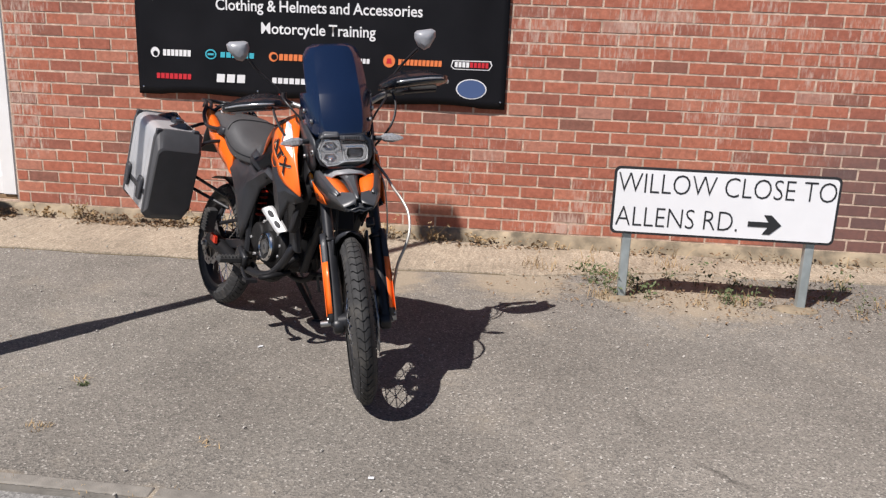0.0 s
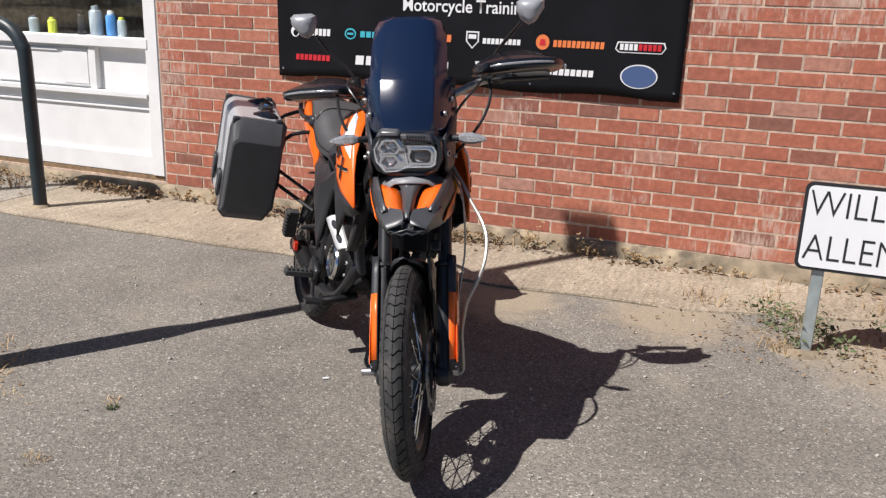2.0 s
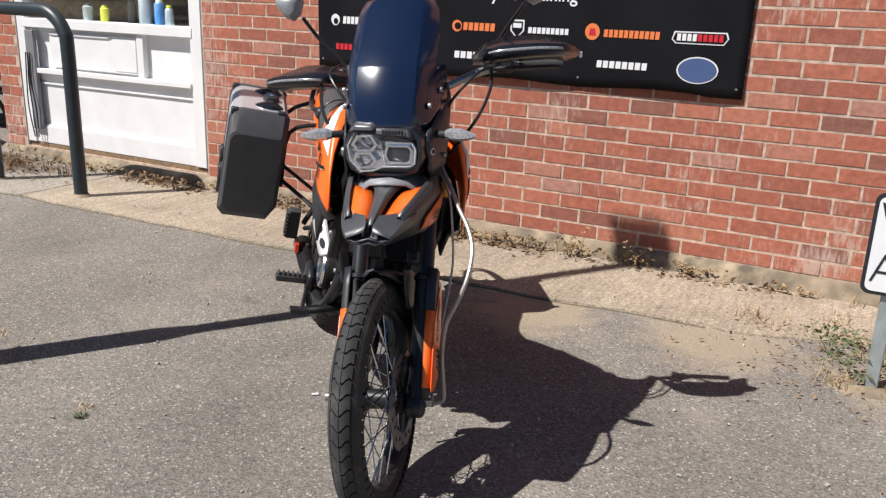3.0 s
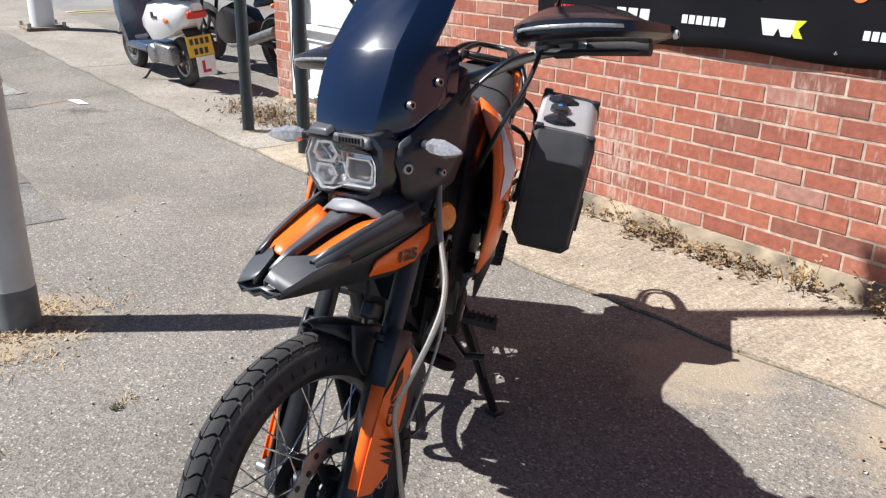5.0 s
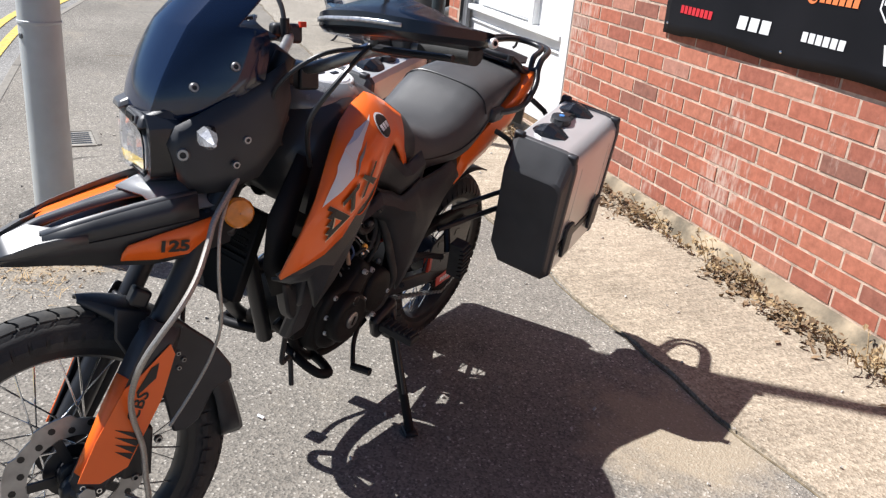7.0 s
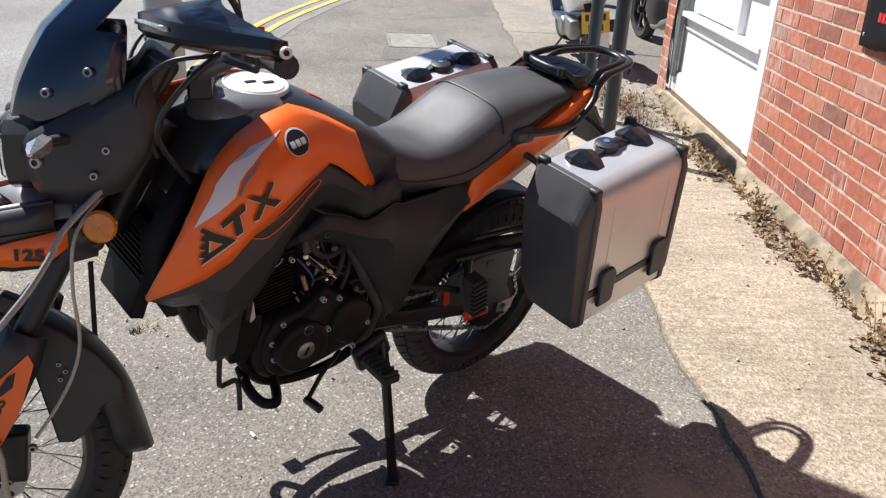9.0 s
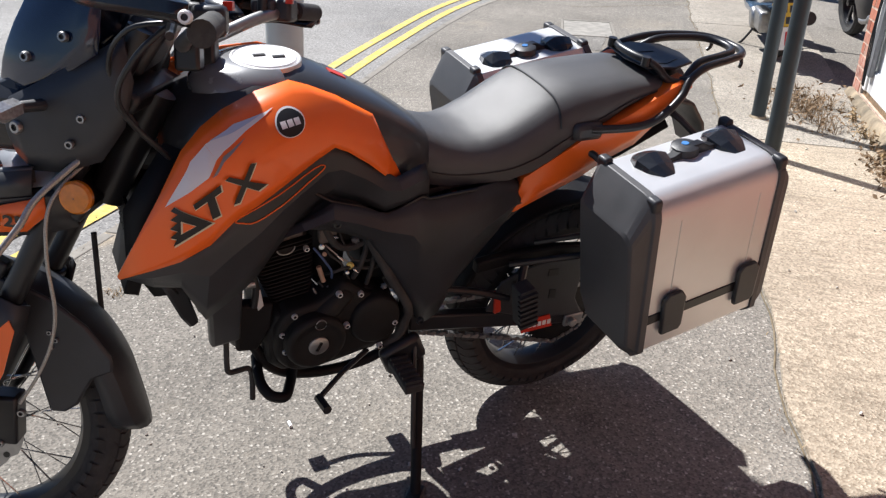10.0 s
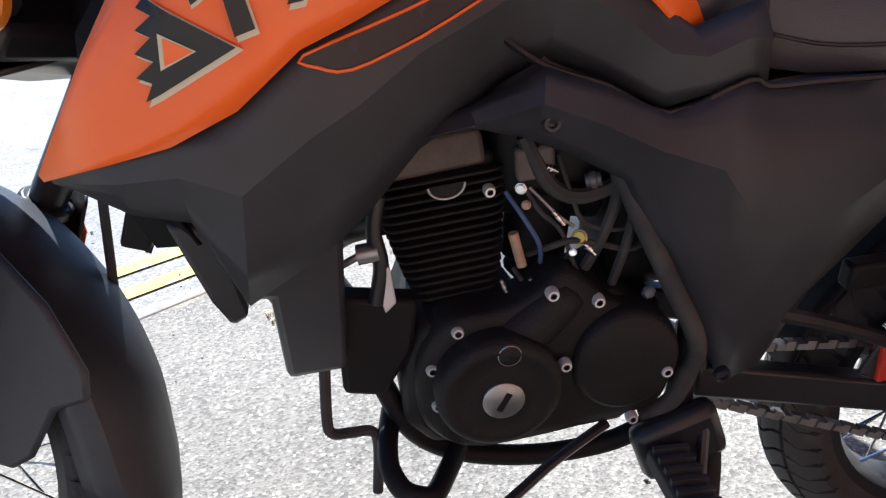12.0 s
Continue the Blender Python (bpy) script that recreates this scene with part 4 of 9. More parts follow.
# wheels
def build_wheel(name, c, r, half, rim_r, label, basis, disc_y, disc_r, knobs):
    side = Matrix.Translation(c) @ Euler((radians(-90), 0, 0)).to_matrix().to_4x4()
    bm = B()
    rw = half * 0.62
    lathe(bm, [(rim_r - 0.012, -rw * 0.35), (rim_r - 0.004, -rw * 0.8), (rim_r + 0.010, -rw), (rim_r + 0.010, -rw - 0.003), (rim_r - 0.010, -rw * 0.95), (rim_r - 0.020, -rw * 0.4), (rim_r - 0.020, rw * 0.4), (rim_r - 0.010, rw * 0.95), (rim_r + 0.010, rw + 0.003), (rim_r + 0.010, rw), (rim_r - 0.004, rw * 0.8), (rim_r - 0.012, rw * 0.35), (rim_r - 0.012, -rw * 0.35)], side, 56)
    wheel = part(name, bm, M_SATIN, bike, label, basis=basis)
    bm = B()
    lathe(bm, [(0.012, -0.075), (0.030, -0.072), (0.032, -0.045), (0.052, -0.043), (0.052, -0.036), (0.026, -0.032), (0.024, 0.03), (0.052, 0.034), (0.052, 0.042), (0.032, 0.044), (0.03, 0.07), (0.012, 0.075), (0.012, -0.075)], side, 28)
    part("hub", bm, M_SATIN, wheel, "black hub")
    bm = B()
    prof = []
    for i in range(15):
        a = math.pi * i / 14
        w = -math.cos(a)
        h = math.sin(a) ** 0.75
        prof.append((rim_r + 0.004 + (r - 0.011 - rim_r - 0.004) * h, half * 0.93 * w * (0.72 + 0.28 * min(1, h * 1.6))))
    lathe(bm, prof, side, 72)
    part("tyre", bm, M_RUBBER, wheel, "black dusty tyre", smooth=30)
    bm = B()

    def surf(a, w):
        """A point of the tread at angle a, across at w from -1 to 1; out sets how proud."""
        rr = r - 0.0115 - 0.052 * abs(w) ** 2.4
        return rr, half * 0.93 * w

    def bar(a0, a1, ws, wave, proud):
        """One raised tread piece: its two edges follow the wave across the tyre at the places ws."""
        lo, hi = [], []
        for w in ws:
            for a in (a0, a1):
                b = a + wave(w)
                rr, y = surf(b, w)
                for lst, e in ((lo, -0.003), (hi, proud * (1 - 0.3 * abs(w)))):
                    q = rr + e
                    lst.append(bm.verts.new(side @ V(q * math.cos(b), q * math.sin(b), y * (1.04 if e > 0 else 1.0))))
        n = len(ws)
        for i in range(n - 1):
            bm.faces.new((hi[2 * i], hi[2 * i + 1], hi[2 * i + 3], hi[2 * i + 2]))
            for k in (0, 1):
                bm.faces.new((lo[2 * i + k], lo[2 * i + 2 + k], hi[2 * i + 2 + k], hi[2 * i + k]))
        for i in (0, n - 1):
            bm.faces.new((lo[2 * i], lo[2 * i + 1], hi[2 * i + 1], hi[2 * i]))

    step = 2 * math.pi / knobs
    scallop = lambda w: step * (0.30 * math.cos(w * 7.2) + 0.45 * abs(w))
    for i in range(knobs):
        a = i * step
        for w0, w1 in ((-0.50, -0.02), (0.02, 0.50)):
            bar(a, a + step * 0.84, [w0 + (w1 - w0) * j / 4 for j in range(5)], scallop, 0.009)
        for s in (-1, 1):
            bar(a + step * 0.10, a + step * 0.86, [s * w for w in (0.56, 0.75, 0.95)], scallop, 0.009)
    tagged(part("tread", bm, M_RUBBER, wheel, "black tread blocks", smooth=30), "black tread blocks", kind="stuff")
    n = 36
    protos = []
    for k in range(4):
        bm = B()
        s = 1 if k % 2 else -1
        tw = 0.55 * (1 if k < 2 else -1)
        cyl(bm, side @ V(0.05 * math.cos(tw * 1.6), 0.05 * math.sin(tw * 1.6), 0.039 * s), side @ V((rim_r - 0.015), 0, 0.008 * s), 0.0019, n=6)
        me = bpy.data.meshes.new("spoke")
        fix(bm).to_mesh(me)
        bm.free()
        me.materials.append(M_CHROME)
        protos.append(me)
    for i in range(n):
        ob = new("spoke", protos[i % 4])
        ob.parent = wheel
        ob.matrix_basis = Matrix.Translation(c) @ Matrix.Rotation(2 * math.pi * i / n, 4, "Y") @ Matrix.Translation(-c)
    if disc_r:
        bm = B()
        m = 60
        outer = [disc_r * (1 + 0.045 * (1 if (i % 10) < 6 else -0.6)) for i in range(m)]
        vo, vi = [], []
        for y in (disc_y, disc_y + 0.004):
            vo.append([bm.verts.new(c + V(outer[i] * math.cos(2 * math.pi * i / m), y, outer[i] * math.sin(2 * math.pi * i / m))) for i in range(m)])
            vi.append([bm.verts.new(c + V(disc_r * 0.70 * math.cos(2 * math.pi * i / m), y, disc_r * 0.70 * math.sin(2 * math.pi * i / m))) for i in range(m)])
        for i in range(m):
            j = (i + 1) % m
            bm.faces.new((vo[0][i], vo[0][j], vi[0][j], vi[0][i]))
            bm.faces.new((vo[1][i], vi[1][i], vi[1][j], vo[1][j]))
            bm.faces.new((vo[0][i], vo[1][i], vo[1][j], vo[0][j]))
            bm.faces.new((vi[0][i], vi[0][j], vi[1][j], vi[1][i]))
        solid = len(bm.faces)
        for i in range(20):
            a = 2 * math.pi * i / 20
            rr = disc_r * (0.80 if i % 2 else 0.90)
            cyl(bm, c + V(rr * math.cos(a), disc_y - 0.001, rr * math.sin(a)), c + V(rr * math.cos(a), disc_y + 0.0048, rr * math.sin(a)), 0.0065, n=8)
        bm.faces.ensure_lookup_table()
        for f in bm.faces[solid:]:
            f.material_index = 1
        part("brake_disc", bm, M_STEEL, wheel, "grey drilled wave-edged brake disc", smooth=25).data.materials.append(M_DECAL_B)
        bm = B()
        for i in range(5):
            a = 2 * math.pi * i / 5
            slab(bm, [c + V(q * math.cos(a + t), disc_y - 0.002, q * math.sin(a + t)) for q, t in ((0.035, -0.25), (disc_r * 0.72, -0.10), (disc_r * 0.72, 0.10), (0.035, 0.25))], (0, 0.006, 0))
        part("disc_carrier", bm, M_SATIN, wheel, "black disc carrier")
    return wheel


REAR_C = V(-0.045, 0, 0.295)
build_wheel("front_wheel", AXLE_F, 0.306, 0.045, 0.230, "black spoked front wheel with block tyre", FRONT_WHEEL, 0.062, 0.118, 56)
build_wheel("rear_wheel", REAR_C, 0.295, 0.058, 0.212, "black spoked rear wheel with block tyre", None, -0.08, 0.105, 52)


# fork
def fork_pt(s, y, off=0.0):
    """A point of the fork line: s along it up from the axle, y across, off ahead."""
    p = AXLE_F + AXIS * s + V(math.cos(RAKE), 0, math.sin(RAKE)) * off
    return V(p.x, y, p.z)


for s in (-1, 1):
    y = 0.103 if s > 0 else -0.074
    bm = B()
    cyl(bm, fork_pt(-0.015, y), fork_pt(0.30, y), 0.026, 0.026, 18)
    cyl(bm, fork_pt(0.30, y), fork_pt(0.315, y), 0.030, 0.030, 18)
    lathe(bm, [(0.001, -0.022), (0.026, -0.020), (0.031, -0.010), (0.031, 0.010), (0.026, 0.020), (0.001, 0.022)], Matrix.Translation(fork_pt(-0.012, y * 0.95)) @ Euler((radians(-90), 0, 0)).to_matrix().to_4x4(), 20)
    fw("fork_slider", bm, M_SATIN, bevel=0.004)
    bm = B()
    cyl(bm, fork_pt(0.30, y), fork_pt(0.85, y), 0.0205, n=18)
    fw("fork_tube", bm, M_SATIN, "dark fork tube")
    bm = B()
    rows = []
    for t, w0, w1 in ((0.0, -0.036, 0.022), (0.04, -0.046, 0.030), (0.16, -0.050, 0.036), (0.28, -0.046, 0.036), (0.33, -0.036, 0.03)):
        rows.append([fork_pt(t, y + s * q, o) for o, q in ((w0, 0.012), (w0 * 0.6, 0.030), (w1 * 0.6, 0.032), (w1, 0.012))])
    loft(bm, rows)
    fw("fork_guard", bm, M_BLACK, "black plastic fork guard", thick=0.004)
    bm = B()
    slab(bm, [fork_pt(t, y + s * 0.0345, o) for t, o in ((0.020, 0.026), (0.026, -0.012), (0.065, -0.046), (0.20, -0.050), (0.285, -0.036), (0.30, -0.020), (0.235, 0.004), (0.20, 0.022), (0.10, 0.028))], (0, 0.002 * s, 0))
    fw("fork_decal", bm, M_ORANGE, "orange fork guard decal")
    bm = B()
    loft(bm, [[fork_pt(t, y + s * q, o) for o, q in ((w1 * 0.62, 0.0345), (w1 * 0.84, 0.0255), (w1 + 0.002, 0.0145))] for t, w1 in ((0.03, 0.029), (0.10, 0.033), (0.16, 0.036), (0.22, 0.036))])
    fw("fork_decal", bm, M_ORANGE, "orange decal on the fork guard front", thick=0.002)
    marks = [[fork_pt(t, y + s * 0.037, o) for t, o in ((0.235, -0.022), (0.262, -0.015), (0.25, -0.006), (0.20, 0.0), (0.205, -0.008))]]
    for k in range(4):
        t0 = 0.080 + 0.013 * k
        marks.append([fork_pt(t0, y + s * 0.037, -0.044), fork_pt(t0 + 0.008, y + s * 0.037, -0.012 + 0.006 * k), fork_pt(t0 + 0.012, y + s * 0.037, -0.044)])
    for g in marks:
        bm = B()
        slab(bm, g, (0, 0.001 * s, 0))
        fw("decal_mark", bm, M_DECAL_B, "black decal shape", smooth=0)
    along, ahead = AXIS * s, V(math.cos(RAKE), 0, math.sin(RAKE))
    q = Matrix((along, ahead, along.cross(ahead))).transposed().to_4x4()
    q.translation = fork_pt(0.178, y + s * 0.0378, -0.014)
    text("lettering", "CBS", 0.029, q, M_DECAL_B, bike, bold=0.0006, squash=1.15).matrix_basis = FRONT_WHEEL
    for t, o in ((0.012, 0.012), (0.012, -0.018)):
        bolt_at(bike, fork_pt(t, y + s * 0.030, o), (0, s, 0), 0.006, M_CHROME, FRONT_WHEEL)
    bm = B()
    lathe(bm, [(0.001, 0.011), (0.024, 0.009), (0.028, 0.004), (0.028, -0.004)], Matrix.Translation((1.000, 0.128 * s, 0.792)) @ V(0.15, s, 0.05).to_track_quat("Z", "Y").to_matrix().to_4x4(), 28)
    fp("side_reflector", bm, M_AMBER, "round amber side reflector")
    bm = B()
    cyl(bm, (1.003, 0.10 * s, 0.792), (1.000, 0.127 * s, 0.792), 0.016, n=10)
    fp("reflector_bracket", bm, M_BLACK)
bm = B()
cyl(bm, AXLE_F + V(0, -0.135, 0), AXLE_F + V(0, 0.135, 0), 0.011, n=12)
cyl(bm, AXLE_F + V(0, 0.118, 0), AXLE_F + V(0, 0.14, 0), 0.016, n=6)
fw("axle", bm, M_STEEL)
for s0 in (0.53, 0.74):
    bm = B()
    c = fork_pt(s0, 0, -0.014)
    box(bm, c, (0.075, 0.25, 0.034), Matrix.Rotation(-RAKE, 3, "Y"))
    fw("fork_clamp", bm, M_SATIN, "black fork clamp", bevel=0.008)
bm = B()
cyl(bm, HEAD + AXIS * 0.52, HEAD + AXIS * 0.74, 0.032, n=18)
bp("head_tube", bm, M_SATIN)
# caliper
bm = B()
box(bm, fork_pt(0.075, 0.075, -0.075), (0.055, 0.045, 0.10), Matrix.Rotation(-RAKE + 0.4, 3, "Y"))
box(bm, fork_pt(0.05, 0.085, -0.045), (0.03, 0.018, 0.07), Matrix.Rotation(-RAKE + 0.9, 3, "Y"))
fw("brake_caliper", bm, M_SATIN, "black brake caliper", bevel=0.006)
for k, (t, o) in enumerate(((0.03, -0.09), (0.11, -0.10))):
    bolt_at(bike, fork_pt(t, 0.098, o), (0, 1, 0), 0.008, M_STEEL, FRONT_WHEEL)

# front mudguard hugging the wheel
bm = B()
rows = []
for i in range(31):
    a = radians(97 + 2.9 * i)
    rr = 0.323 + 0.016 * max(0, (i - 24) / 6) ** 2
    hw = lerp(i, [0, 2, 5, 10, 22, 27, 29, 30], [0.014, 0.034, 0.050, 0.061, 0.060, 0.054, 0.044, 0.030])
    k = min(1, 0.25 + i / 6) + max(0, (i - 16) / 14) * 0.5
    rows.append([AXLE_F + V((rr - d) * math.cos(a), hw * w, (rr - d) * math.sin(a)) for w, d in ((-1, 0.036 * k), (-0.97, 0.020 * k), (-0.85, 0.008 * k), (-0.5, 0.001), (0, -0.002), (0.5, 0.001), (0.85, 0.008 * k), (0.97, 0.020 * k), (1, 0.036 * k))])
loft(bm, rows)
fw("front_mudguard", bm, M_BLACK, "matt black front mudguard", thick=0.004)
STAY = ((-0.090, 0.312), (-0.150, 0.292), (-0.205, 0.262), (-0.262, 0.210), (-0.300, 0.150), (-0.300, 0.120), (-0.262, 0.105), (-0.230, 0.050), (-0.205, 0.034), (-0.178, 0.036), (-0.165, 0.110), (-0.150, 0.190), (-0.110, 0.200), (-0.085, 0.250))
for y in (0.058, -0.068):
    bm = B()
    slab(bm, [AXLE_F + V(x * k, y, z * k) for x, z, k in ((x, z, 1 if y > 0 else min(1, 0.300 / math.hypot(x, z))) for x, z in STAY)], (0, 0.010, 0))
    fw("mudguard_stay", bm, M_BLACK, "matt black mudguard side stay", bevel=0.006)
for x, z in ((-0.195, 0.200), (-0.205, 0.185), (-0.195, 0.170)):
    bolt_at(bike, AXLE_F + V(x, 0.069, z), (0, 1, 0), 0.005, M_STEEL, FRONT_WHEEL)
bm = B()
box(bm, AXLE_F + V(-0.128, 0.080, 0.330), (0.034, 0.030, 0.034), Matrix.Rotation(-RAKE, 3, "Y"))
fw("hose_clip", bm, M_SATIN, "small black hose clip", bevel=0.006)

# headlight
bm = B()
sec = lambda x, k, dz: [V(x, y * k, 0.900 + dz + z * k) for y, z in ((-0.112, -0.02), (-0.096, -0.056), (-0.06, -0.072), (0.06, -0.072), (0.096, -0.056), (0.112, -0.02), (0.108, 0.040), (0.085, 0.062), (0.0, 0.064), (-0.085, 0.062), (-0.108, 0.040))]
loft(bm, [sec(0.98, 0.92, 0.005), sec(1.06, 1.0, 0.0), sec(1.112, 0.98, 0.0), sec(1.114, 0.88, 0.0), sec(1.094, 0.86, 0.0)], ring=True, caps=True)
housing = fp("headlight", bm, M_GLOSSBLACK, "angular headlight in a black shell")
housing.matrix_basis = FACE @ Matrix.Translation((1.112, -0.006, 0.899)) @ Matrix.Rotation(radians(-8), 4, "Z") @ Matrix.Translation((-1.112, 0, 0)) @ Matrix.Diagonal((1, 0.94, 0.91, 1)) @ Matrix.Translation((0, 0.003, -0.899))
LX = 1.114


def ring_shape(bm, pts, x0, x1, k):
    """A sunk ring: an outline at x1 that falls back to x0 towards its middle."""
    cy, cz = sum(p[0] for p in pts) / len(pts), sum(p[1] for p in pts) / len(pts)
    inn = [V(x0, cy + (y - cy) * k, cz + (z - cz) * k) for y, z in pts]
    out = [V(x1, y, z) for y, z in pts]
    mid = [V(x1, cy + (y - cy) * (0.5 + k / 2), cz + (z - cz) * (0.5 + k / 2)) for y, z in pts]
    loft(bm, [[V(x0, p.y, p.z) for p in out], out, mid, inn], ring=True)


for nm, pts, k, m, lab in (("light_bezel", [(-0.100, 0.912), (-0.080, 0.948), (-0.026, 0.950), (-0.006, 0.926), (0.03, 0.926), (0.084, 0.924), (0.094, 0.905), (0.090, 0.866), (0.076, 0.857), (0.0, 0.855), (-0.028, 0.843), (-0.066, 0.840), (-0.094, 0.872)], 0.925, M_BEZEL, "silver lamp bezel"),
                           ("reflector", [(-0.090, 0.915), (-0.074, 0.940), (-0.032, 0.942), (-0.014, 0.915), (-0.030, 0.897), (-0.074, 0.896)], 0.5, M_CHROME, "bright reflector"),
                           ("reflector", [(-0.078, 0.893), (-0.034, 0.894), (-0.018, 0.872), (-0.038, 0.850), (-0.068, 0.848), (-0.086, 0.870)], 0.5, M_CHROME, "bright reflector"),
                           ("reflector", [(0.010, 0.914), (0.072, 0.914), (0.082, 0.902), (0.078, 0.874), (0.068, 0.866), (0.012, 0.868), (0.002, 0.886)], 0.70, M_CHROME, "silver reflector")):
    bm = B()
    ring_shape(bm, pts, LX - 0.020, LX + (0.003 if nm == "light_bezel" else -0.002), k)
    part(nm, bm, m, housing, lab, smooth=20)
bm = B()
slab(bm, [V(LX - 0.0195, y, z) for y, z in ((-0.096, 0.912), (-0.078, 0.945), (-0.028, 0.947), (-0.006, 0.924), (0.082, 0.921), (0.091, 0.905), (0.087, 0.868), (0.074, 0.860), (0.0, 0.858), (-0.028, 0.846), (-0.064, 0.843), (-0.091, 0.872))], (-0.002, 0, 0))
part("lamp_bowl", bm, M_CHROME, housing, "bright lamp bowl")
for y0, z0, y1, z1 in ((-0.088, 0.944, -0.030, 0.890), (-0.016, 0.936, -0.002, 0.860), (-0.030, 0.895, 0.006, 0.893), (-0.094, 0.895, -0.076, 0.894)):
    bm = B()
    slab(bm, [V(LX - 0.014, y0, z0), V(LX - 0.014, y1, z1), V(LX - 0.005, y1 + 0.003, z1 + 0.004), V(LX - 0.005, y0 + 0.003, z0 + 0.004)], (0.0, 0.003, 0.003))
    part("lamp_rib", bm, M_BEZEL, housing, "")
for y, z, r in ((0.044, 0.890, 0.028), (-0.053, 0.918, 0.017), (-0.052, 0.873, 0.016)):
    bm = B()
    ball(bm, (LX - 0.018, y, z), r, (0.5, 1.05, 0.82), 16)
    part("projector", bm, M_GLOSSBLACK if y > 0 else M_CHROME, housing, "projector lens")
bm = B()
slab(bm, [V(LX + 0.008, y, z) for y, z in ((-0.103, 0.912), (-0.082, 0.952), (-0.024, 0.954), (0.086, 0.928), (0.098, 0.905), (0.094, 0.864), (0.078, 0.853), (0.0, 0.851), (-0.028, 0.839), (-0.068, 0.836), (-0.097, 0.871))], (-0.003, 0, 0))
part("lens", bm, M_LENS, housing, "clear lamp cover").visible_shadow = False
# visor: a stepped hood over the lamp
bm = B()
loft(bm, [[V(0.99, -0.10, 0.985), V(0.99, 0.10, 0.985), V(0.99, 0.105, 0.955), V(0.99, -0.105, 0.955)], [V(1.08, -0.092, 0.980), V(1.08, 0.086, 0.974), V(1.08, 0.094, 0.944), V(1.08, -0.100, 0.948)], [V(1.124, -0.080, 0.968), V(1.120, 0.074, 0.956), V(1.126, 0.088, 0.934), V(1.132, -0.092, 0.950)]], ring=True, caps=True)
part("visor", bm, M_BLACK, housing, "matt black lamp visor", bevel=0.006)
bm = B()
loft(bm, [[V(1.05, -0.084, 0.980), V(1.05, -0.006, 0.980), V(1.05, -0.014, 0.992), V(1.05, -0.074, 0.992)], [V(1.105, -0.082, 0.972), V(1.105, -0.008, 0.970), V(1.105, -0.018, 0.984), V(1.105, -0.070, 0.985)], [V(1.136, -0.080, 0.955), V(1.136, -0.016, 0.955), V(1.134, -0.024, 0.969), V(1.134, -0.070, 0.970)]], ring=True, caps=True)
part("hood", bm, M_MIRROR, housing, "dark grey raised hood", bevel=0.004)
bm = B()
slab(bm, [V(1.1215, 0.000, 0.944), V(1.1215, 0.070, 0.941), V(1.1190, 0.066, 0.957), V(1.1200, 0.002, 0.961)], (0.006, 0, 0.002))
part("vent_panel", bm, M_MIRROR, housing, "grey slotted panel", bevel=0.002)
for k in range(7):
    bm = B()
    box(bm, (1.1275, 0.008 + 0.0085 * k, 0.952), (0.004, 0.004, 0.010))
    part("vent_slot", bm, M_DECAL_B, housing, "")

# cowl sides, screen
for s in (-1, 1):
    bm = B()
    up = [(0.895, 1.045), (0.935, 1.02), (1.0, 0.985), (1.05, 0.958), (1.085, 0.94), (1.10, 0.91)]
    lo = [(0.885, 0.975), (0.905, 0.90), (0.945, 0.845), (1.01, 0.822), (1.06, 0.822), (1.085, 0.85)]
    rows = []
    for (x0, z0), (x1, z1) in zip(up, lo):
        rows.append([V(x0 + (x1 - x0) * t, s * (lerp(x0 + (x1 - x0) * t, [0.88, 0.98, 1.06, 1.10], [0.134, 0.126, 0.110, 0.100]) + 0.006 * math.sin(t * math.pi)), z0 + (z1 - z0) * t) for t in (0, 0.25, 0.5, 0.75, 1)])
    loft(bm, rows)
    part("side_cowl", bm, M_BLACK, bike, "black fairing side panel with bright screws", thick=0.005, basis=FACE)
    for x, z in ((0.970, 0.914), (0.992, 0.872)):
        bolt_at(bike, (x, s * 0.136, z), (0.1, s, 0), 0.0075, M_STEEL, FACE)
    for x, z, yy in ((0.986, 1.039, 0.129), (1.052, 1.004, 0.110)):
        bolt_at(bike, (x, s * yy, z), (0.25, s, 0.1), 0.0085, M_STEEL, FACE)
    bolt_at(bike, (1.078, s * 0.115, 0.893), (0.5, s, 0), 0.0115, M_STEEL, FACE)
rows = []
for z, xc, xe, ye, xw, yw in ((0.945, 1.118, 1.085, 0.084, 1.075, 0.092), (0.965, 1.117, 1.066, 0.098, 1.030, 0.113), (0.99, 1.112, 1.048, 0.106, 0.975, 0.128), (1.015, 1.104, 1.032, 0.110, 0.935, 0.134), (1.05, 1.088, 1.010, 0.113, 0.928, 0.135), (1.085, 1.068, 0.988, 0.113, 0.925, 0.134), (1.099, 1.059, 0.979, 0.112, 0.928, 0.132), (1.103, 1.056, 0.976, 0.112, 0.972, 0.1125), (1.15, 1.008, 0.930, 0.112, 0.926, 0.1125), (1.20, 0.955, 0.884, 0.110, 0.880, 0.1105), (1.24, 0.913, 0.848, 0.105, 0.844, 0.1055), (1.262, 0.889, 0.834, 0.092, 0.831, 0.0925), (1.275, 0.872, 0.830, 0.066, 0.828, 0.0665)):
    d = xc - xe
    half = [(0, xc), (ye * 0.36, xc - d * 0.06), (ye * 0.66, xc - d * 0.18), (ye * 0.70, xc - d * 0.24), (ye, xe), (ye + (yw - ye) * 0.5, xe + (xw - xe) * 0.5), (yw, xw)]
    rows.append([V(x, -y, z) for y, x in half[:0:-1]] + [V(x, y, z) for y, x in half])
bm = B()
loft(bm, rows)
part("windscreen", bm, M_SCREEN, bike, "tall dark blue-black tinted windscreen", thick=0.004, smooth=24, basis=FACE)

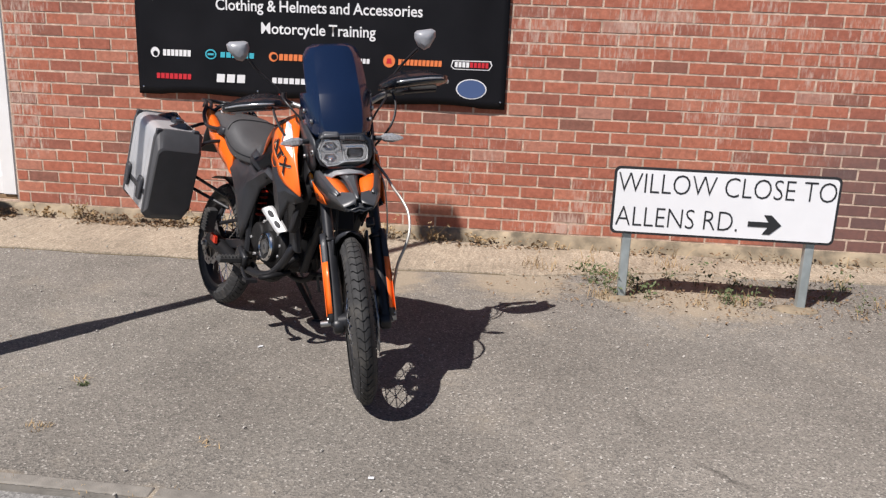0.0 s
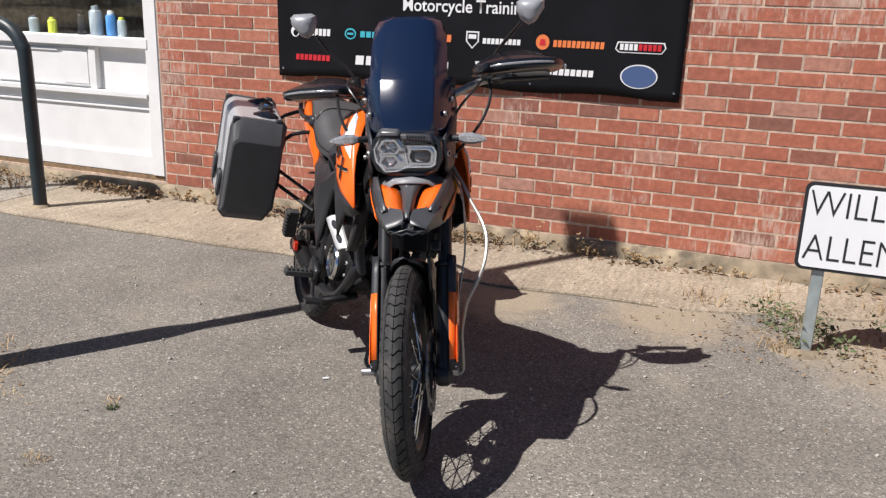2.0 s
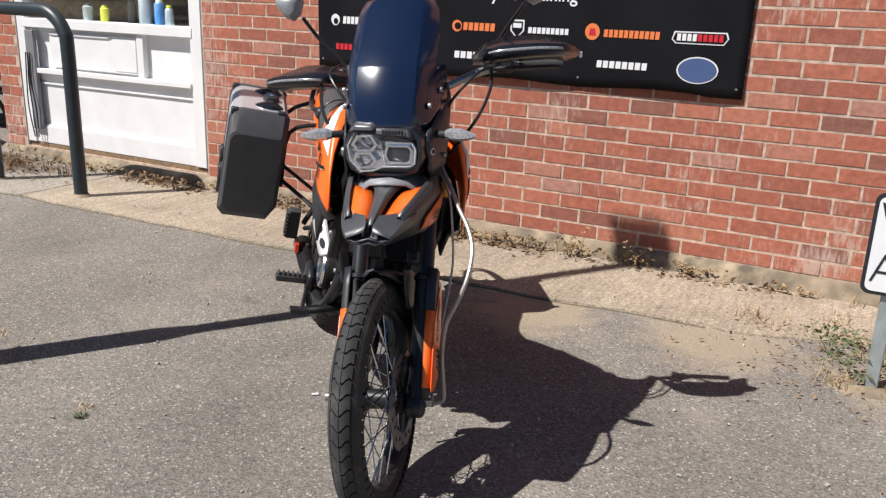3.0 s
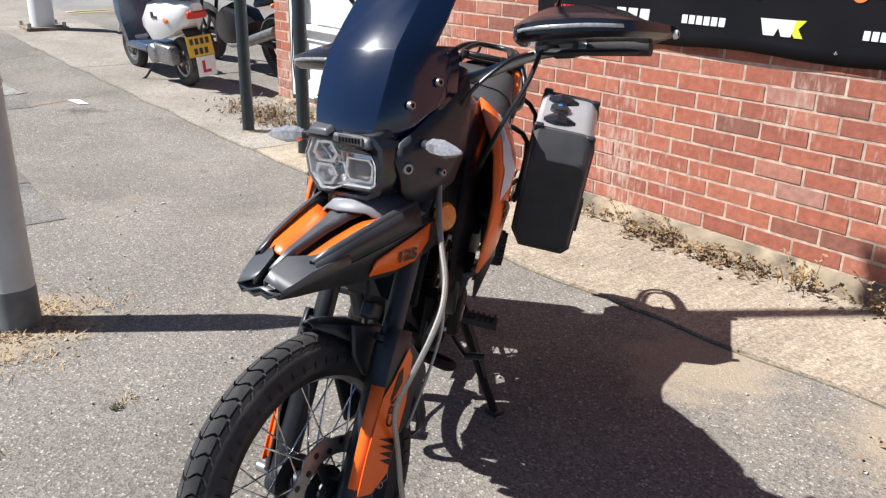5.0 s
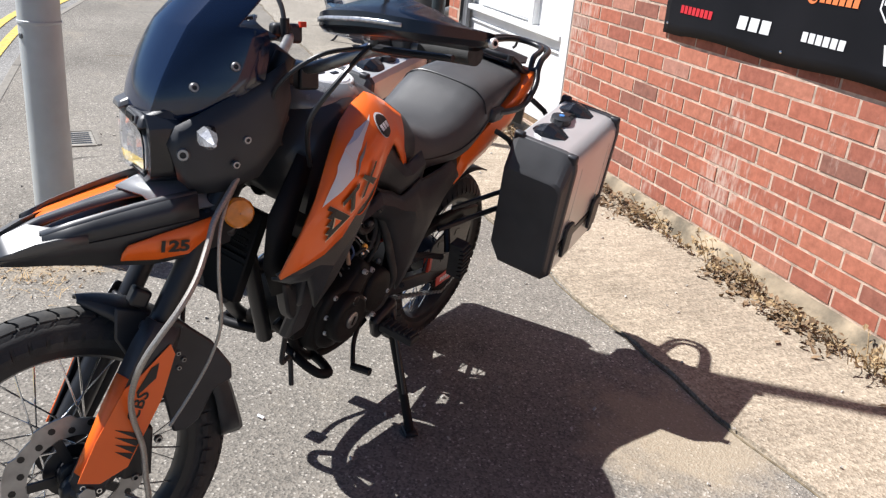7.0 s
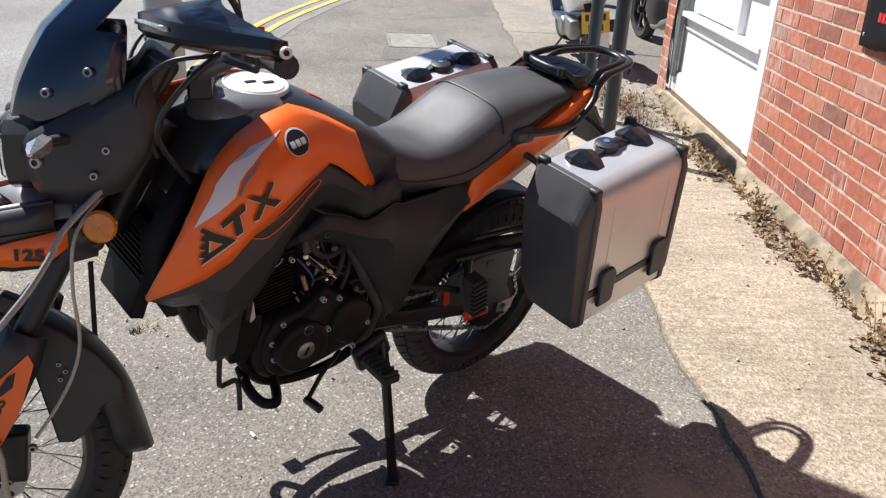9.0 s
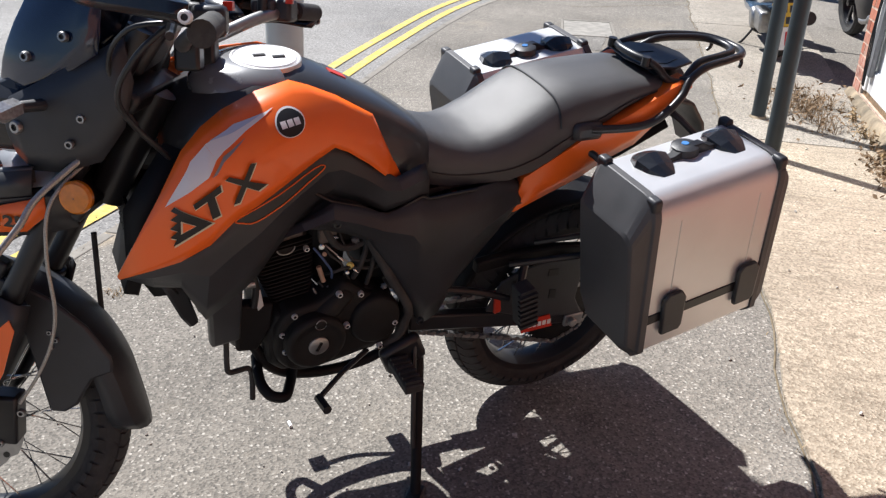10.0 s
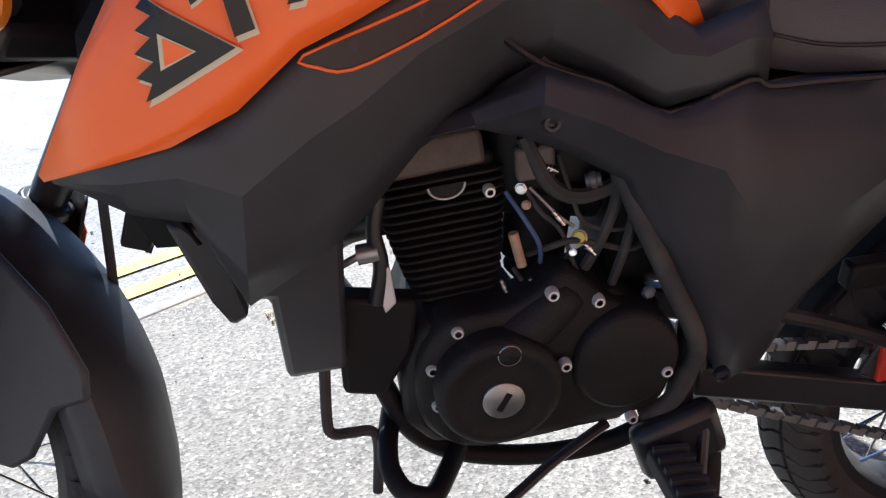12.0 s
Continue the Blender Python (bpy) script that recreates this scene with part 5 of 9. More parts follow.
# indicators
for s in (-1, 1):
    bm = B()
    cyl(bm, (1.010, 0.095 * s, 0.930), (1.058, 0.152 * s, 0.933), 0.0115, 0.0095, 8)
    ind = part("indicator", bm, M_BLACK, bike, "black stalked indicator with clear lens", bevel=0.002, basis=FACE)
    bm = B()
    rows = []
    for t, hx, hz in ((0, 0.009, 0.009), (0.16, 0.015, 0.0155), (0.5, 0.017, 0.017), (0.82, 0.011, 0.010), (1.0, 0.004, 0.003)):
        c = V(1.056 + 0.016 * t, s * (0.146 + 0.080 * t), 0.934 - 0.003 * t)
        rows.append([c + V(hx * math.cos(a), 0, hz * math.sin(a)) for a in [math.pi * (2 * j + 1) / 6 for j in range(6)]])
    loft(bm, rows, ring=True, caps=True)
    part("indicator_lens", bm, M_INDI, ind, "clear faceted lens", smooth=15)

# beak
BK = [(0.985, 0.848, 0.126, 0.800, 0.742), (1.05, 0.842, 0.120, 0.792, 0.722), (1.12, 0.828, 0.110, 0.778, 0.712), (1.20, 0.806, 0.094, 0.762, 0.716), (1.27, 0.785, 0.075, 0.748, 0.720), (1.32, 0.764, 0.060, 0.736, 0.720), (1.352, 0.744, 0.048, 0.730, 0.721)]
bkx = [b[0] for b in BK]


def beak_top(x, y):
    zc, yw, zs = (lerp(x, bkx, [b[i] for b in BK]) for i in (1, 2, 3))
    t = min(1, abs(y) / yw)
    return zc - 0.004 * t - (zc - zs - 0.004) * max(0, (t - 0.35) / 0.65) ** 1.3


bm = B()
rows = []
for x, zc, yw, zs, zb in BK:
    r = [V(x, -yw * 0.86, zb), V(x, -yw, zs)] + [V(x, yw * t, beak_top(x, yw * t) - d) for t, d in ((-0.85, 0.006), (-0.6, 0.016), (-0.3, 0.026), (0, 0.022), (0.3, 0.026), (0.6, 0.016), (0.85, 0.006))] + [V(x, yw, zs), V(x, yw * 0.86, zb)]
    rows.append(r)
loft(bm, rows)
loft(bm, [[V(x, -yw * 0.86, zb), V(x, 0, zb + 0.012), V(x, yw * 0.86, zb)] for x, zc, yw, zs, zb in BK])
beak = fp("beak", bm, M_SNOUT, "black beak mudguard with orange inserts", thick=0.004)
beak.matrix_basis = FRONT @ Matrix.Translation((1.072, 0, 0.766)) @ Matrix.Rotation(-0.05, 4, "Y") @ Matrix.Translation((-1.05, 0, -0.77))
for s in (-1, 1):
    bm = B()
    rows = []
    for t in range(6):
        u = t / 5
        x = 1.112 + 0.160 * u
        y0 = lerp(u, [0, 0.3, 1], [0.042, 0.027, 0.014])
        y1 = lerp(u, [0, 0.2, 0.5, 0.85, 1], [0.100, 0.094, 0.083, 0.066, 0.052])
        zc = lerp(x, bkx, [q[1] for q in BK])
        rows.append([V(x - 0.02 * w * (1 - u), s * (y0 + (y1 - y0) * w), zc - 0.022 + 0.013 * w) for w in (0, 0.5, 1)])
    loft(bm, rows)
    part("insert", bm, M_ORANGE, beak, "orange beak insert", thick=0.003)
    bm = B()
    rows = []
    for t in range(6):
        u = t / 5
        x = 1.05 + 0.24 * u
        y1 = lerp(u, [0, 0.2, 0.5, 0.85, 1], [0.104, 0.097, 0.085, 0.068, 0.056])
        zc, yw, zs = (lerp(x, bkx, [q[i] for q in BK]) for i in (1, 2, 3))
        rows.append([V(x, s * (y1 - 0.002), zc - 0.030), V(x, s * (y1 - 0.001), zc - 0.001), V(x, s * (y1 + 0.011), zc - 0.005), V(x, s * (yw + 0.003), zs + 0.004)])
    loft(bm, [r[:3] for r in rows])
    part("rim", bm, M_WEDGE, beak, "raised satin black edge", thick=0.002, smooth=20)
    bm = B()
    loft(bm, [r[2:] for r in rows])
    part("side_skin", bm, M_SNOUT, beak, "", thick=0.002, smooth=20)
    bm = B()
    rows = []
    for x, y0, y1 in ((1.225, 0.066, 0.090), (1.272, 0.046, 0.078), (1.30, 0.016, 0.069), (1.332, 0.010, 0.058), (1.353, 0.012, 0.048)):
        z0 = beak_top(x, y0) + 0.005
        zs = lerp(x, bkx, [q[3] for q in BK])
        rows.append([V(x, s * y0, z0 - 0.010), V(x, s * y0, z0), V(x, s * y1, z0 - 0.34 * (y1 - y0)), V(x, s * (y1 + 0.002), zs + 0.002)])
    loft(bm, rows)
    part("trim", bm, M_WEDGE, beak, "satin black beak tip wedge", thick=0.004, smooth=20)
    bm = B()
    rows = []
    for x, y0, z0, y1, z1 in ((1.030, 0.1265, 0.796, 0.122, 0.762), (1.065, 0.1225, 0.785, 0.115, 0.730), (1.115, 0.1145, 0.770, 0.104, 0.722), (1.165, 0.103, 0.752, 0.092, 0.7225), (1.174, 0.1005, 0.738, 0.092, 0.723)):
        rows.append([V(x, s * y0, z0), V(x, s * (y0 + y1) / 2, (z0 + z1) / 2), V(x, s * y1, z1)])
    loft(bm, rows)
    part("flank", bm, M_ORANGE, beak, "orange beak flank", thick=0.003)
    X = V(-1, 0.17, 0).normalized() if s > 0 else V(1, 0.17, 0).normalized()
    Z = V(0, 0.18 * s, 1).normalized()
    q = Matrix((X, Z, X.cross(Z))).transposed().to_4x4()
    text("lettering", "125", 0.029, Matrix.Translation((1.092, s * 0.1180, 0.746)) @ q, M_DECAL_B, beak, bold=0.0012, squash=1.25)
bm = B()
loft(bm, [[V(x - k * abs(t), w * t, beak_top(x, w * t) + 0.008) for t in (-1, -0.5, 0, 0.5, 1)] for x, w, k in ((1.01, 0.112, 0.02), (1.06, 0.107, 0.02), (1.110, 0.100, 0.03), (1.150, 0.094, 0.058))])
part("top_plate", bm, M_SILVER, beak, "grey plate behind the inserts", thick=0.004)
bm = B()
loft(bm, [[V(x, w * t, beak_top(x, w * t) + 0.004 - 0.012 * abs(t)) for t in (-1, -0.4, 0.4, 1)] for x, w in ((1.098, 0.043), (1.145, 0.027), (1.20, 0.019), (1.275, 0.014), (1.325, 0.004))])
part("ridge", bm, M_WEDGE, beak, "satin black beak ridge", thick=0.004, smooth=20)

# handlebar, grips, levers, guards, mirrors
bm = B()
BAR = [(0.735, -0.40, 1.085), (0.755, -0.30, 1.09), (0.80, -0.19, 1.080), (0.862, -0.09, 1.045), (0.868, 0, 1.042), (0.862, 0.09, 1.045), (0.80, 0.19, 1.080), (0.755, 0.30, 1.09), (0.735, 0.40, 1.085)]
tube(bm, BAR, 0.0115, 12)
hb("handlebar", bm, M_STEEL, "silver grey handlebar")
for s in (-1, 1):
    bm = B()
    tube(bm, [(0.735, 0.41 * s, 1.085), (0.745, 0.35 * s, 1.088), (0.755, 0.29 * s, 1.09)], 0.0175, 14)
    hb("grip", bm, M_RUBBER, "black rubber grip")
    bm = B()
    box(bm, (0.770, 0.250 * s, 1.092), (0.046, 0.050, 0.042), Matrix.Rotation(0.15 * s, 3, "Z"))
    box(bm, (0.802, 0.225 * s, 1.10), (0.046, 0.032, 0.030))
    hb("switch_gear", bm, M_BLACK, "black switch housing", bevel=0.008)
    bm = B()
    box(bm, (0.752, 0.222 * s, 1.112), (0.014, 0.012, 0.012))
    hb("switch_button", bm, M_RED, "red switch button")
    bm = B()
    tube(bm, [(0.815, 0.215 * s, 1.088), (0.815, 0.27 * s, 1.085), (0.795, 0.34 * s, 1.082), (0.775, 0.405 * s, 1.08)], (0.008, 0.0055), 8)
    hb("lever", bm, M_SATIN, "black hand lever")
    bm = B()
    tube(bm, [(0.80, 0.205 * s, 1.10), (0.795, 0.235 * s, 1.15), (0.775 + (0.06 if s > 0 else 0.03), 0.285 * s, 1.205), (0.765 + (0.125 if s > 0 else 0.055), (0.336 if s > 0 else 0.322) * s, 1.252 if s > 0 else 1.266)], 0.0055, 8)
    cyl(bm, (0.80, 0.205 * s, 1.085), (0.80, 0.205 * s, 1.125), 0.010, n=10)
    mir = hb("mirror", bm, M_SATIN, "dark grey mirror on a thin black stalk")
    bm = B()
    rows = []
    fx = 0.13 if s > 0 else 0.06
    cm = V(0.765 + fx, (0.366 if s > 0 else 0.354) * s, 1.285 if s > 0 else 1.300)
    for dx, k in ((0.034, 0.20), (0.029, 0.62), (0.016, 0.88), (0.0, 1.0), (-0.006, 0.96)):
        rows.append([cm + V(dx, s * y * k, z * k) for y, z in ((-0.042, 0.006), (-0.030, -0.026), (-0.008, -0.042), (0.014, -0.034), (0.042, 0.004), (0.044, 0.026), (0.030, 0.036), (-0.028, 0.034), (-0.040, 0.026))])
    loft(bm, rows, ring=True, caps=True)
    part("mirror_shell", bm, M_SHELL, mir, "grey angular mirror shell", smooth=35)
    # hand guard: a shield round the grip, with a ledge above that rises towards the rider
    bm = B()
    path = [(0.845, 0.180, 1.100), (0.915, 0.225, 1.108), (0.932, 0.285, 1.112), (0.910, 0.370, 1.112), (0.862, 0.440, 1.106), (0.735, 0.458, 1.094)]
    hl = [0.010, 0.018, 0.021, 0.020, 0.016, 0.012]
    hu = [0.008, 0.018, 0.022, 0.022, 0.018, 0.012]
    peak = [0.0, 0.012, 0.021, 0.022, 0.014, 0.0]
    back = [0.02, 0.060, 0.095, 0.100, 0.075, 0.02]
    pp = [q + V(0, 0, 0.012 if s > 0 else -0.028) for q in smooth_path(path, 4)]
    rows, strip = [], []
    for i, p in enumerate(pp):
        u = i / 4
        l, h, k, w = (lerp(u, range(6), a) for a in (hl, hu, peak, back))
        inw = (V(0.755, p.y * 0.82, p.z) - p)
        inw.z = 0
        inw = inw.normalized()
        pts = (p + V(0, 0, -l) + inw * (0.02 + w * 0.75), p + V(0, 0, -l * 0.38) + inw * 0.010, p + V(0, 0, 0.002), p + V(0, 0, h) + inw * 0.001, p + V(0, 0, h + k * 0.25) + inw * (w * 0.2), p + V(0, 0, h + k) + inw * w)
        rows.append([V(q.x, q.y * s, q.z) for q in pts])
        strip.append([V(q.x, q.y * s, q.z) - V(inw.x, inw.y * s, 0) * 0.004 for q in (p + V(0, 0, h * 0.35), p + V(0, 0, h * 0.68))])
    loft(bm, rows)
    hg = hb("hand_guard", bm, M_GLOSSBLACK, "black hand guard with a clear light strip", thick=0.005, smooth=45)
    bm = B()
    loft(bm, strip[5:16])
    part("light_strip", bm, M_INDI, hg, "thin clear light strip in the guard", thick=0.004)
    bolt_at(bike, (0.738, s * 0.461, 1.094 + (0.012 if s > 0 else -0.028)), (-0.1, s, 0), 0.0085, M_SHIELD, BARS)
bm = B()
box(bm, (0.90, 0, 1.03), (0.06, 0.15, 0.09), Matrix.Rotation(-0.6, 3, "Y"))
fp("dashboard", bm, M_BLACK, "black instrument pod", bevel=0.012)
for s in (-1, 1):
    bm = B()
    box(bm, (0.865, 0.045 * s, 1.025), (0.042, 0.034, 0.05))
    hb("bar_clamp", bm, M_SATIN, "", bevel=0.006)
# cables
for pts, r, m in (([(0.79, 0.21, 1.085), (0.88, 0.19, 1.07), (0.93, 0.13, 1.0), (0.90, 0.10, 0.90)], 0.004, M_SATIN),
                  ([(0.79, 0.23, 1.10), (0.86, 0.235, 1.04), (0.90, 0.20, 0.96), (0.85, 0.12, 0.86)], 0.0048, M_SATIN),
                  ([(0.80, -0.20, 1.10), (0.90, -0.20, 1.08), (0.94, -0.14, 1.0), (0.90, -0.08, 0.90)], 0.004, M_SATIN),
                  ([(0.79, -0.23, 1.09), (0.86, -0.24, 1.03), (0.92, -0.20, 0.94), (0.88, -0.10, 0.86)], 0.005, M_SATIN),
                  ([(0.97, 0.10, 0.87), (1.050, 0.148, 0.800), (1.078, 0.170, 0.756), (1.111, 0.197, 0.712), (1.147, 0.212, 0.672), (1.181, 0.211, 0.631), (1.205, 0.201, 0.592), (1.217, 0.182, 0.548), (1.218, 0.156, 0.495), (1.212, 0.145, 0.447), (1.197, 0.138, 0.386), (1.196, 0.140, 0.326), (1.195, 0.138, 0.270), (1.22, 0.10, 0.27)], 0.0055, M_CABLE),
                  ([(0.97, 0.09, 0.86), (1.035, 0.138, 0.79), (1.050, 0.150, 0.70), (1.048, 0.150, 0.60), (1.065, 0.140, 0.53), (1.10, 0.128, 0.46), (1.14, 0.12, 0.40)], 0.0032, M_CABLE)):
    bm = B()
    tube(bm, pts, r, 8, 6)
    fp("cable", bm, m, "control cable" if m is M_SATIN else "braided silver brake hose")

# tank and side panels
ux = [0.465, 0.50, 0.53, 0.60, 0.65, 0.686, 0.747, 0.81, 0.848, 0.883, 0.925, 0.955, 0.996]
uz = [0.782, 0.848, 0.911, 0.950, 0.972, 0.984, 0.975, 0.956, 0.938, 0.908, 0.840, 0.784, 0.675]


def panel_y(x, z):
    """How far out the tank panel's skin lies."""
    yf = lerp(x, [0.46, 0.63, 0.71, 0.78, 0.85, 0.92, 0.99], [0.114, 0.152, 0.184, 0.204, 0.211, 0.206, 0.188])
    y0 = lerp(x, [0.46, 0.52, 0.60, 0.70, 0.80, 0.88, 0.94, 1.0], [0.112, 0.104, 0.095, 0.094, 0.125, 0.164, 0.189, 0.186])
    t = min(1.0, max(0.0, (z - (lerp(x, ux, uz) - 0.075)) / 0.075))
    return yf - (yf - y0) * t * t


UP = [(1.002, 0.704), (0.957, 0.788), (0.925, 0.840), (0.883, 0.908), (0.848, 0.938), (0.81, 0.956), (0.747, 0.975), (0.686, 0.984), (0.65, 0.972), (0.60, 0.950), (0.53, 0.911), (0.50, 0.848), (0.465, 0.782)]
LO = [(0.999, 0.698), (0.947, 0.714), (0.903, 0.728), (0.854, 0.754), (0.808, 0.795), (0.770, 0.812), (0.720, 0.836), (0.659, 0.862), (0.618, 0.877), (0.590, 0.862), (0.540, 0.824), (0.505, 0.792), (0.478, 0.776)]
for s in (-1, 1):
    bm = B()
    loft(bm, [[V(x0 + (x1 - x0) * t, s * panel_y(x0 + (x1 - x0) * t, z0 + (z1 - z0) * t), z0 + (z1 - z0) * t) for t in [j / 8 for j in range(9)]] for (x0, z0), (x1, z1) in zip(UP, LO)])
    tp = bp("tank_panel", bm, M_ORANGE, "glossy orange tank side panel with black and white graphics", thick=0.006, smooth=50)

    def decal(pts, m, lift, name="decal", label=""):
        """A flat graphic laid on the panel's skin, cut fine so that it follows the curve."""
        bm = B()
        vs = [bm.verts.new(V(x, 0, z)) for x, z in pts]
        f = bm.faces.new(vs)
        f.normal_update()
        bmesh.ops.triangulate(bm, faces=[f])
        bmesh.ops.subdivide_edges(bm, edges=bm.edges, cuts=6, use_grid_fill=True)
        for v in bm.verts:
            v.co.y = s * (panel_y(v.co.x, v.co.z) + 0.005 + lift)
        return part(name, bm, m, tp, label, smooth=0, fixn=False)

    decal([(0.920, 0.829), (0.874, 0.899), (0.848, 0.922), (0.836, 0.904), (0.852, 0.880)], M_DECAL_W, 0.001, label="white stripe")
    decal([(0.848, 0.9225), (0.798, 0.943), (0.726, 0.961), (0.781, 0.938), (0.822, 0.915), (0.836, 0.904)], M_DECAL_W, 0.001, label="white stripe")
    decal([(0.846, 0.880), (0.824, 0.909), (0.784, 0.931), (0.825, 0.901), (0.838, 0.884)], M_SILVER, 0.001, label="grey stripe")
    decal([(0.842, 0.926), (0.798, 0.945), (0.745, 0.957), (0.800, 0.937)], M_PALEBLUE, 0.0025, label="pale blue stripe")
    n = 24
    decal([(0.704 + 0.0275 * math.cos(2 * math.pi * i / n), 0.941 + 0.0195 * math.sin(2 * math.pi * i / n)) for i in range(n)], M_DECAL_W, 0.001, "badge_rim", "white badge rim")
    decal([(0.704 + 0.0250 * math.cos(2 * math.pi * i / n), 0.941 + 0.0175 * math.sin(2 * math.pi * i / n)) for i in range(n)], M_DECAL_B, 0.0025, "badge", "round black badge")
    for k in range(3):
        x = 0.717 - 0.0125 * k
        decal([(x + 0.0045, 0.936 + 0.001 * k), (x - 0.0055, 0.937 + 0.001 * k), (x - 0.0035, 0.946 + 0.001 * k), (x + 0.0065, 0.945 + 0.001 * k)], M_DECAL_W, 0.004, "badge_mark")
    letters = ([(0.907, 0.832), (0.850, 0.800), (0.904, 0.768), (0.914, 0.763), (0.908, 0.776), (0.918, 0.780), (0.905, 0.791), (0.917, 0.796), (0.905, 0.807), (0.915, 0.811), (0.903, 0.821), (0.913, 0.825)],
               [(0.879, 0.838), (0.835, 0.868), (0.833, 0.855), (0.845, 0.848), (0.836, 0.812), (0.850, 0.807), (0.857, 0.841), (0.876, 0.828)],
               [(0.784, 0.897), (0.775, 0.896), (0.803, 0.829), (0.814, 0.827)],
               [(0.827, 0.875), (0.820, 0.880), (0.755, 0.852), (0.771, 0.844)])
    if s < 0:
        d = V(-0.105, 0.068).normalized()
        ca, cx_ = V(0.893, 0.797), V(0.793, 0.862)
        for q, (c0, c1) in enumerate(((ca, cx_), (V(0.850, 0.838),) * 2, (cx_, ca), (cx_, ca))):
            letters[q][:] = [tuple(c1 + (V(*p) - c0) - 2 * (V(*p) - c0).dot(d) * d) for p in letters[q]]
    for q, g in enumerate(letters):
        cx, cz = sum(p[0] for p in g) / len(g), sum(p[1] for p in g) / len(g)
        decal([(cx + (x - cx) * 1.06 - 0.0018, cz + (z - cz) * 1.06 - 0.0022) for x, z in g], M_DECAL_CREAM, 0.001 + 0.0003 * q, "graphic_edge", "cream graphic outline")
        decal(g, M_DECAL_B, 0.0026 + 0.0003 * q, "graphic", "black side graphic")
    gap = lambda g: g if s > 0 else [tuple(cx_ + (V(*p) - ca) - 2 * (V(*p) - ca).dot(d) * d) for p in g]
    decal(gap([(0.900, 0.810), (0.876, 0.798), (0.901, 0.785)]), M_DECAL_CREAM, 0.0036, "graphic_edge", "cream graphic outline")
    decal(gap([(0.897, 0.807), (0.878, 0.798), (0.898, 0.788)]), M_ORANGE, 0.0044, "graphic_gap", "orange gap")
    # black panels below
    bm = B()
    up2 = [(x, z + 0.006) for x, z in LO] + [(0.440, 0.798), (0.418, 0.806)]
    lo2 = [(0.988, 0.682), (0.945, 0.662), (0.90, 0.656), (0.863, 0.578), (0.80, 0.62), (0.765, 0.650), (0.72, 0.70), (0.688, 0.712), (0.645, 0.742), (0.607, 0.760), (0.55, 0.738), (0.500, 0.716), (0.455, 0.730), (0.428, 0.741), (0.408, 0.736)]
    loft(bm, [[V(x0 + (x1 - x0) * t, s * (max(panel_y(x0, z0) - 0.010, 0.120) + (0.132 - 0.120) * min(1, max(0, (0.56 - x0) / 0.06)) * t - 0.018 * t * min(1, max(0, (x0 - 0.50) / 0.06)) + 0.012 * (1 - abs(t - 0.4) / (0.4 if t < 0.4 else 0.6))), z0 + (z1 - z0) * t) for t in (0, 0.2, 0.4, 0.6, 0.8, 1)] for (x0, z0), (x1, z1) in zip(up2, lo2)])
    kp = bp("knee_panel", bm, M_BLACK, "matt black panel under the tank", thick=0.006, smooth=18)
    bm = B()
    dl = [(0.806, 0.789), (0.796, 0.780), (0.772, 0.777), (0.72, 0.796), (0.648, 0.829), (0.634, 0.842), (0.655, 0.844), (0.73, 0.816)]
    skin = BVHTree.FromPolygons([v.co for v in kp.data.vertices], [p.vertices for p in kp.data.polygons])
    rim = [skin.ray_cast(V(p.x, 0.4 * s, p.z), V(0, -s, 0))[0] or V(p.x, 0.17 * s, p.z) for p in smooth_path([V(x, 0, z) for x, z in dl], 3, closed=True)]
    tube(bm, [p + V(0, 0.0045 * s, 0) for p in rim], 0.0013, 6, 1, closed=True)
    part("duct_line", bm, M_ORANGE, kp, "thin orange duct outline")
    bm = B()
    slab(bm, [p + V(0, 0.0035 * s, 0) for p in rim], (0, -0.006 * s, 0))
    part("duct", bm, M_SATIN, kp, "dark recessed duct")
    bm = B()
    slab(bm, [V(x, s * (y - (0.03 if s < 0 else 0.0)), z) for x, z, y in ((0.893, 0.645, 0.172), (0.866, 0.560, 0.150), (0.850, 0.556, 0.146), (0.843, 0.448, 0.118), (0.784, 0.455, 0.118), (0.783, 0.62, 0.150), (0.80, 0.665, 0.165))], (0, -0.03 * s, 0))
    bp("lower_shroud", bm, M_BLACK, "matt black lower shroud", bevel=0.008)
    bm = B()
    slab(bm, [V(x, s * 0.150, z) for x, z in ((0.93, 0.64), (0.90, 0.56), (0.885, 0.535), (0.868, 0.545), (0.89, 0.635))], (0, -0.03 * s, 0))
    bp("horn_cover", bm, M_SATIN, "", bevel=0.006)
    # side cover below the seat
    bm = B()
    pu = [(0.763, 0.694), (0.735, 0.708), (0.674, 0.725), (0.611, 0.757), (0.555, 0.738), (0.497, 0.712), (0.428, 0.739), (0.408, 0.733), (0.36, 0.736), (0.30, 0.738), (0.24, 0.740), (0.19, 0.732), (0.172, 0.70)]
    pl = [(0.760, 0.690), (0.728, 0.699), (0.668, 0.706), (0.620, 0.694), (0.575, 0.675), (0.524, 0.648), (0.470, 0.552), (0.425, 0.468), (0.385, 0.400), (0.345, 0.420), (0.30, 0.500), (0.21, 0.60), (0.176, 0.655)]
    loft(bm, [[V(x0 + (x1 - x0) * t, s * (lerp(x0, [0.17, 0.3, 0.45, 0.69], [0.108, 0.130, 0.138, 0.140]) + 0.022 * (1 - abs(t - 0.4) / (0.4 if t < 0.4 else 0.6)) - 0.014 * t), z0 + (z1 - z0) * t) for t in (0, 0.2, 0.4, 0.6, 0.8, 1)] for (x0, z0), (x1, z1) in zip(pu, pl)])
    sc = bp("side_cover", bm, M_BLACK, "matt black side cover", thick=0.006, smooth=21)
    bm = B()
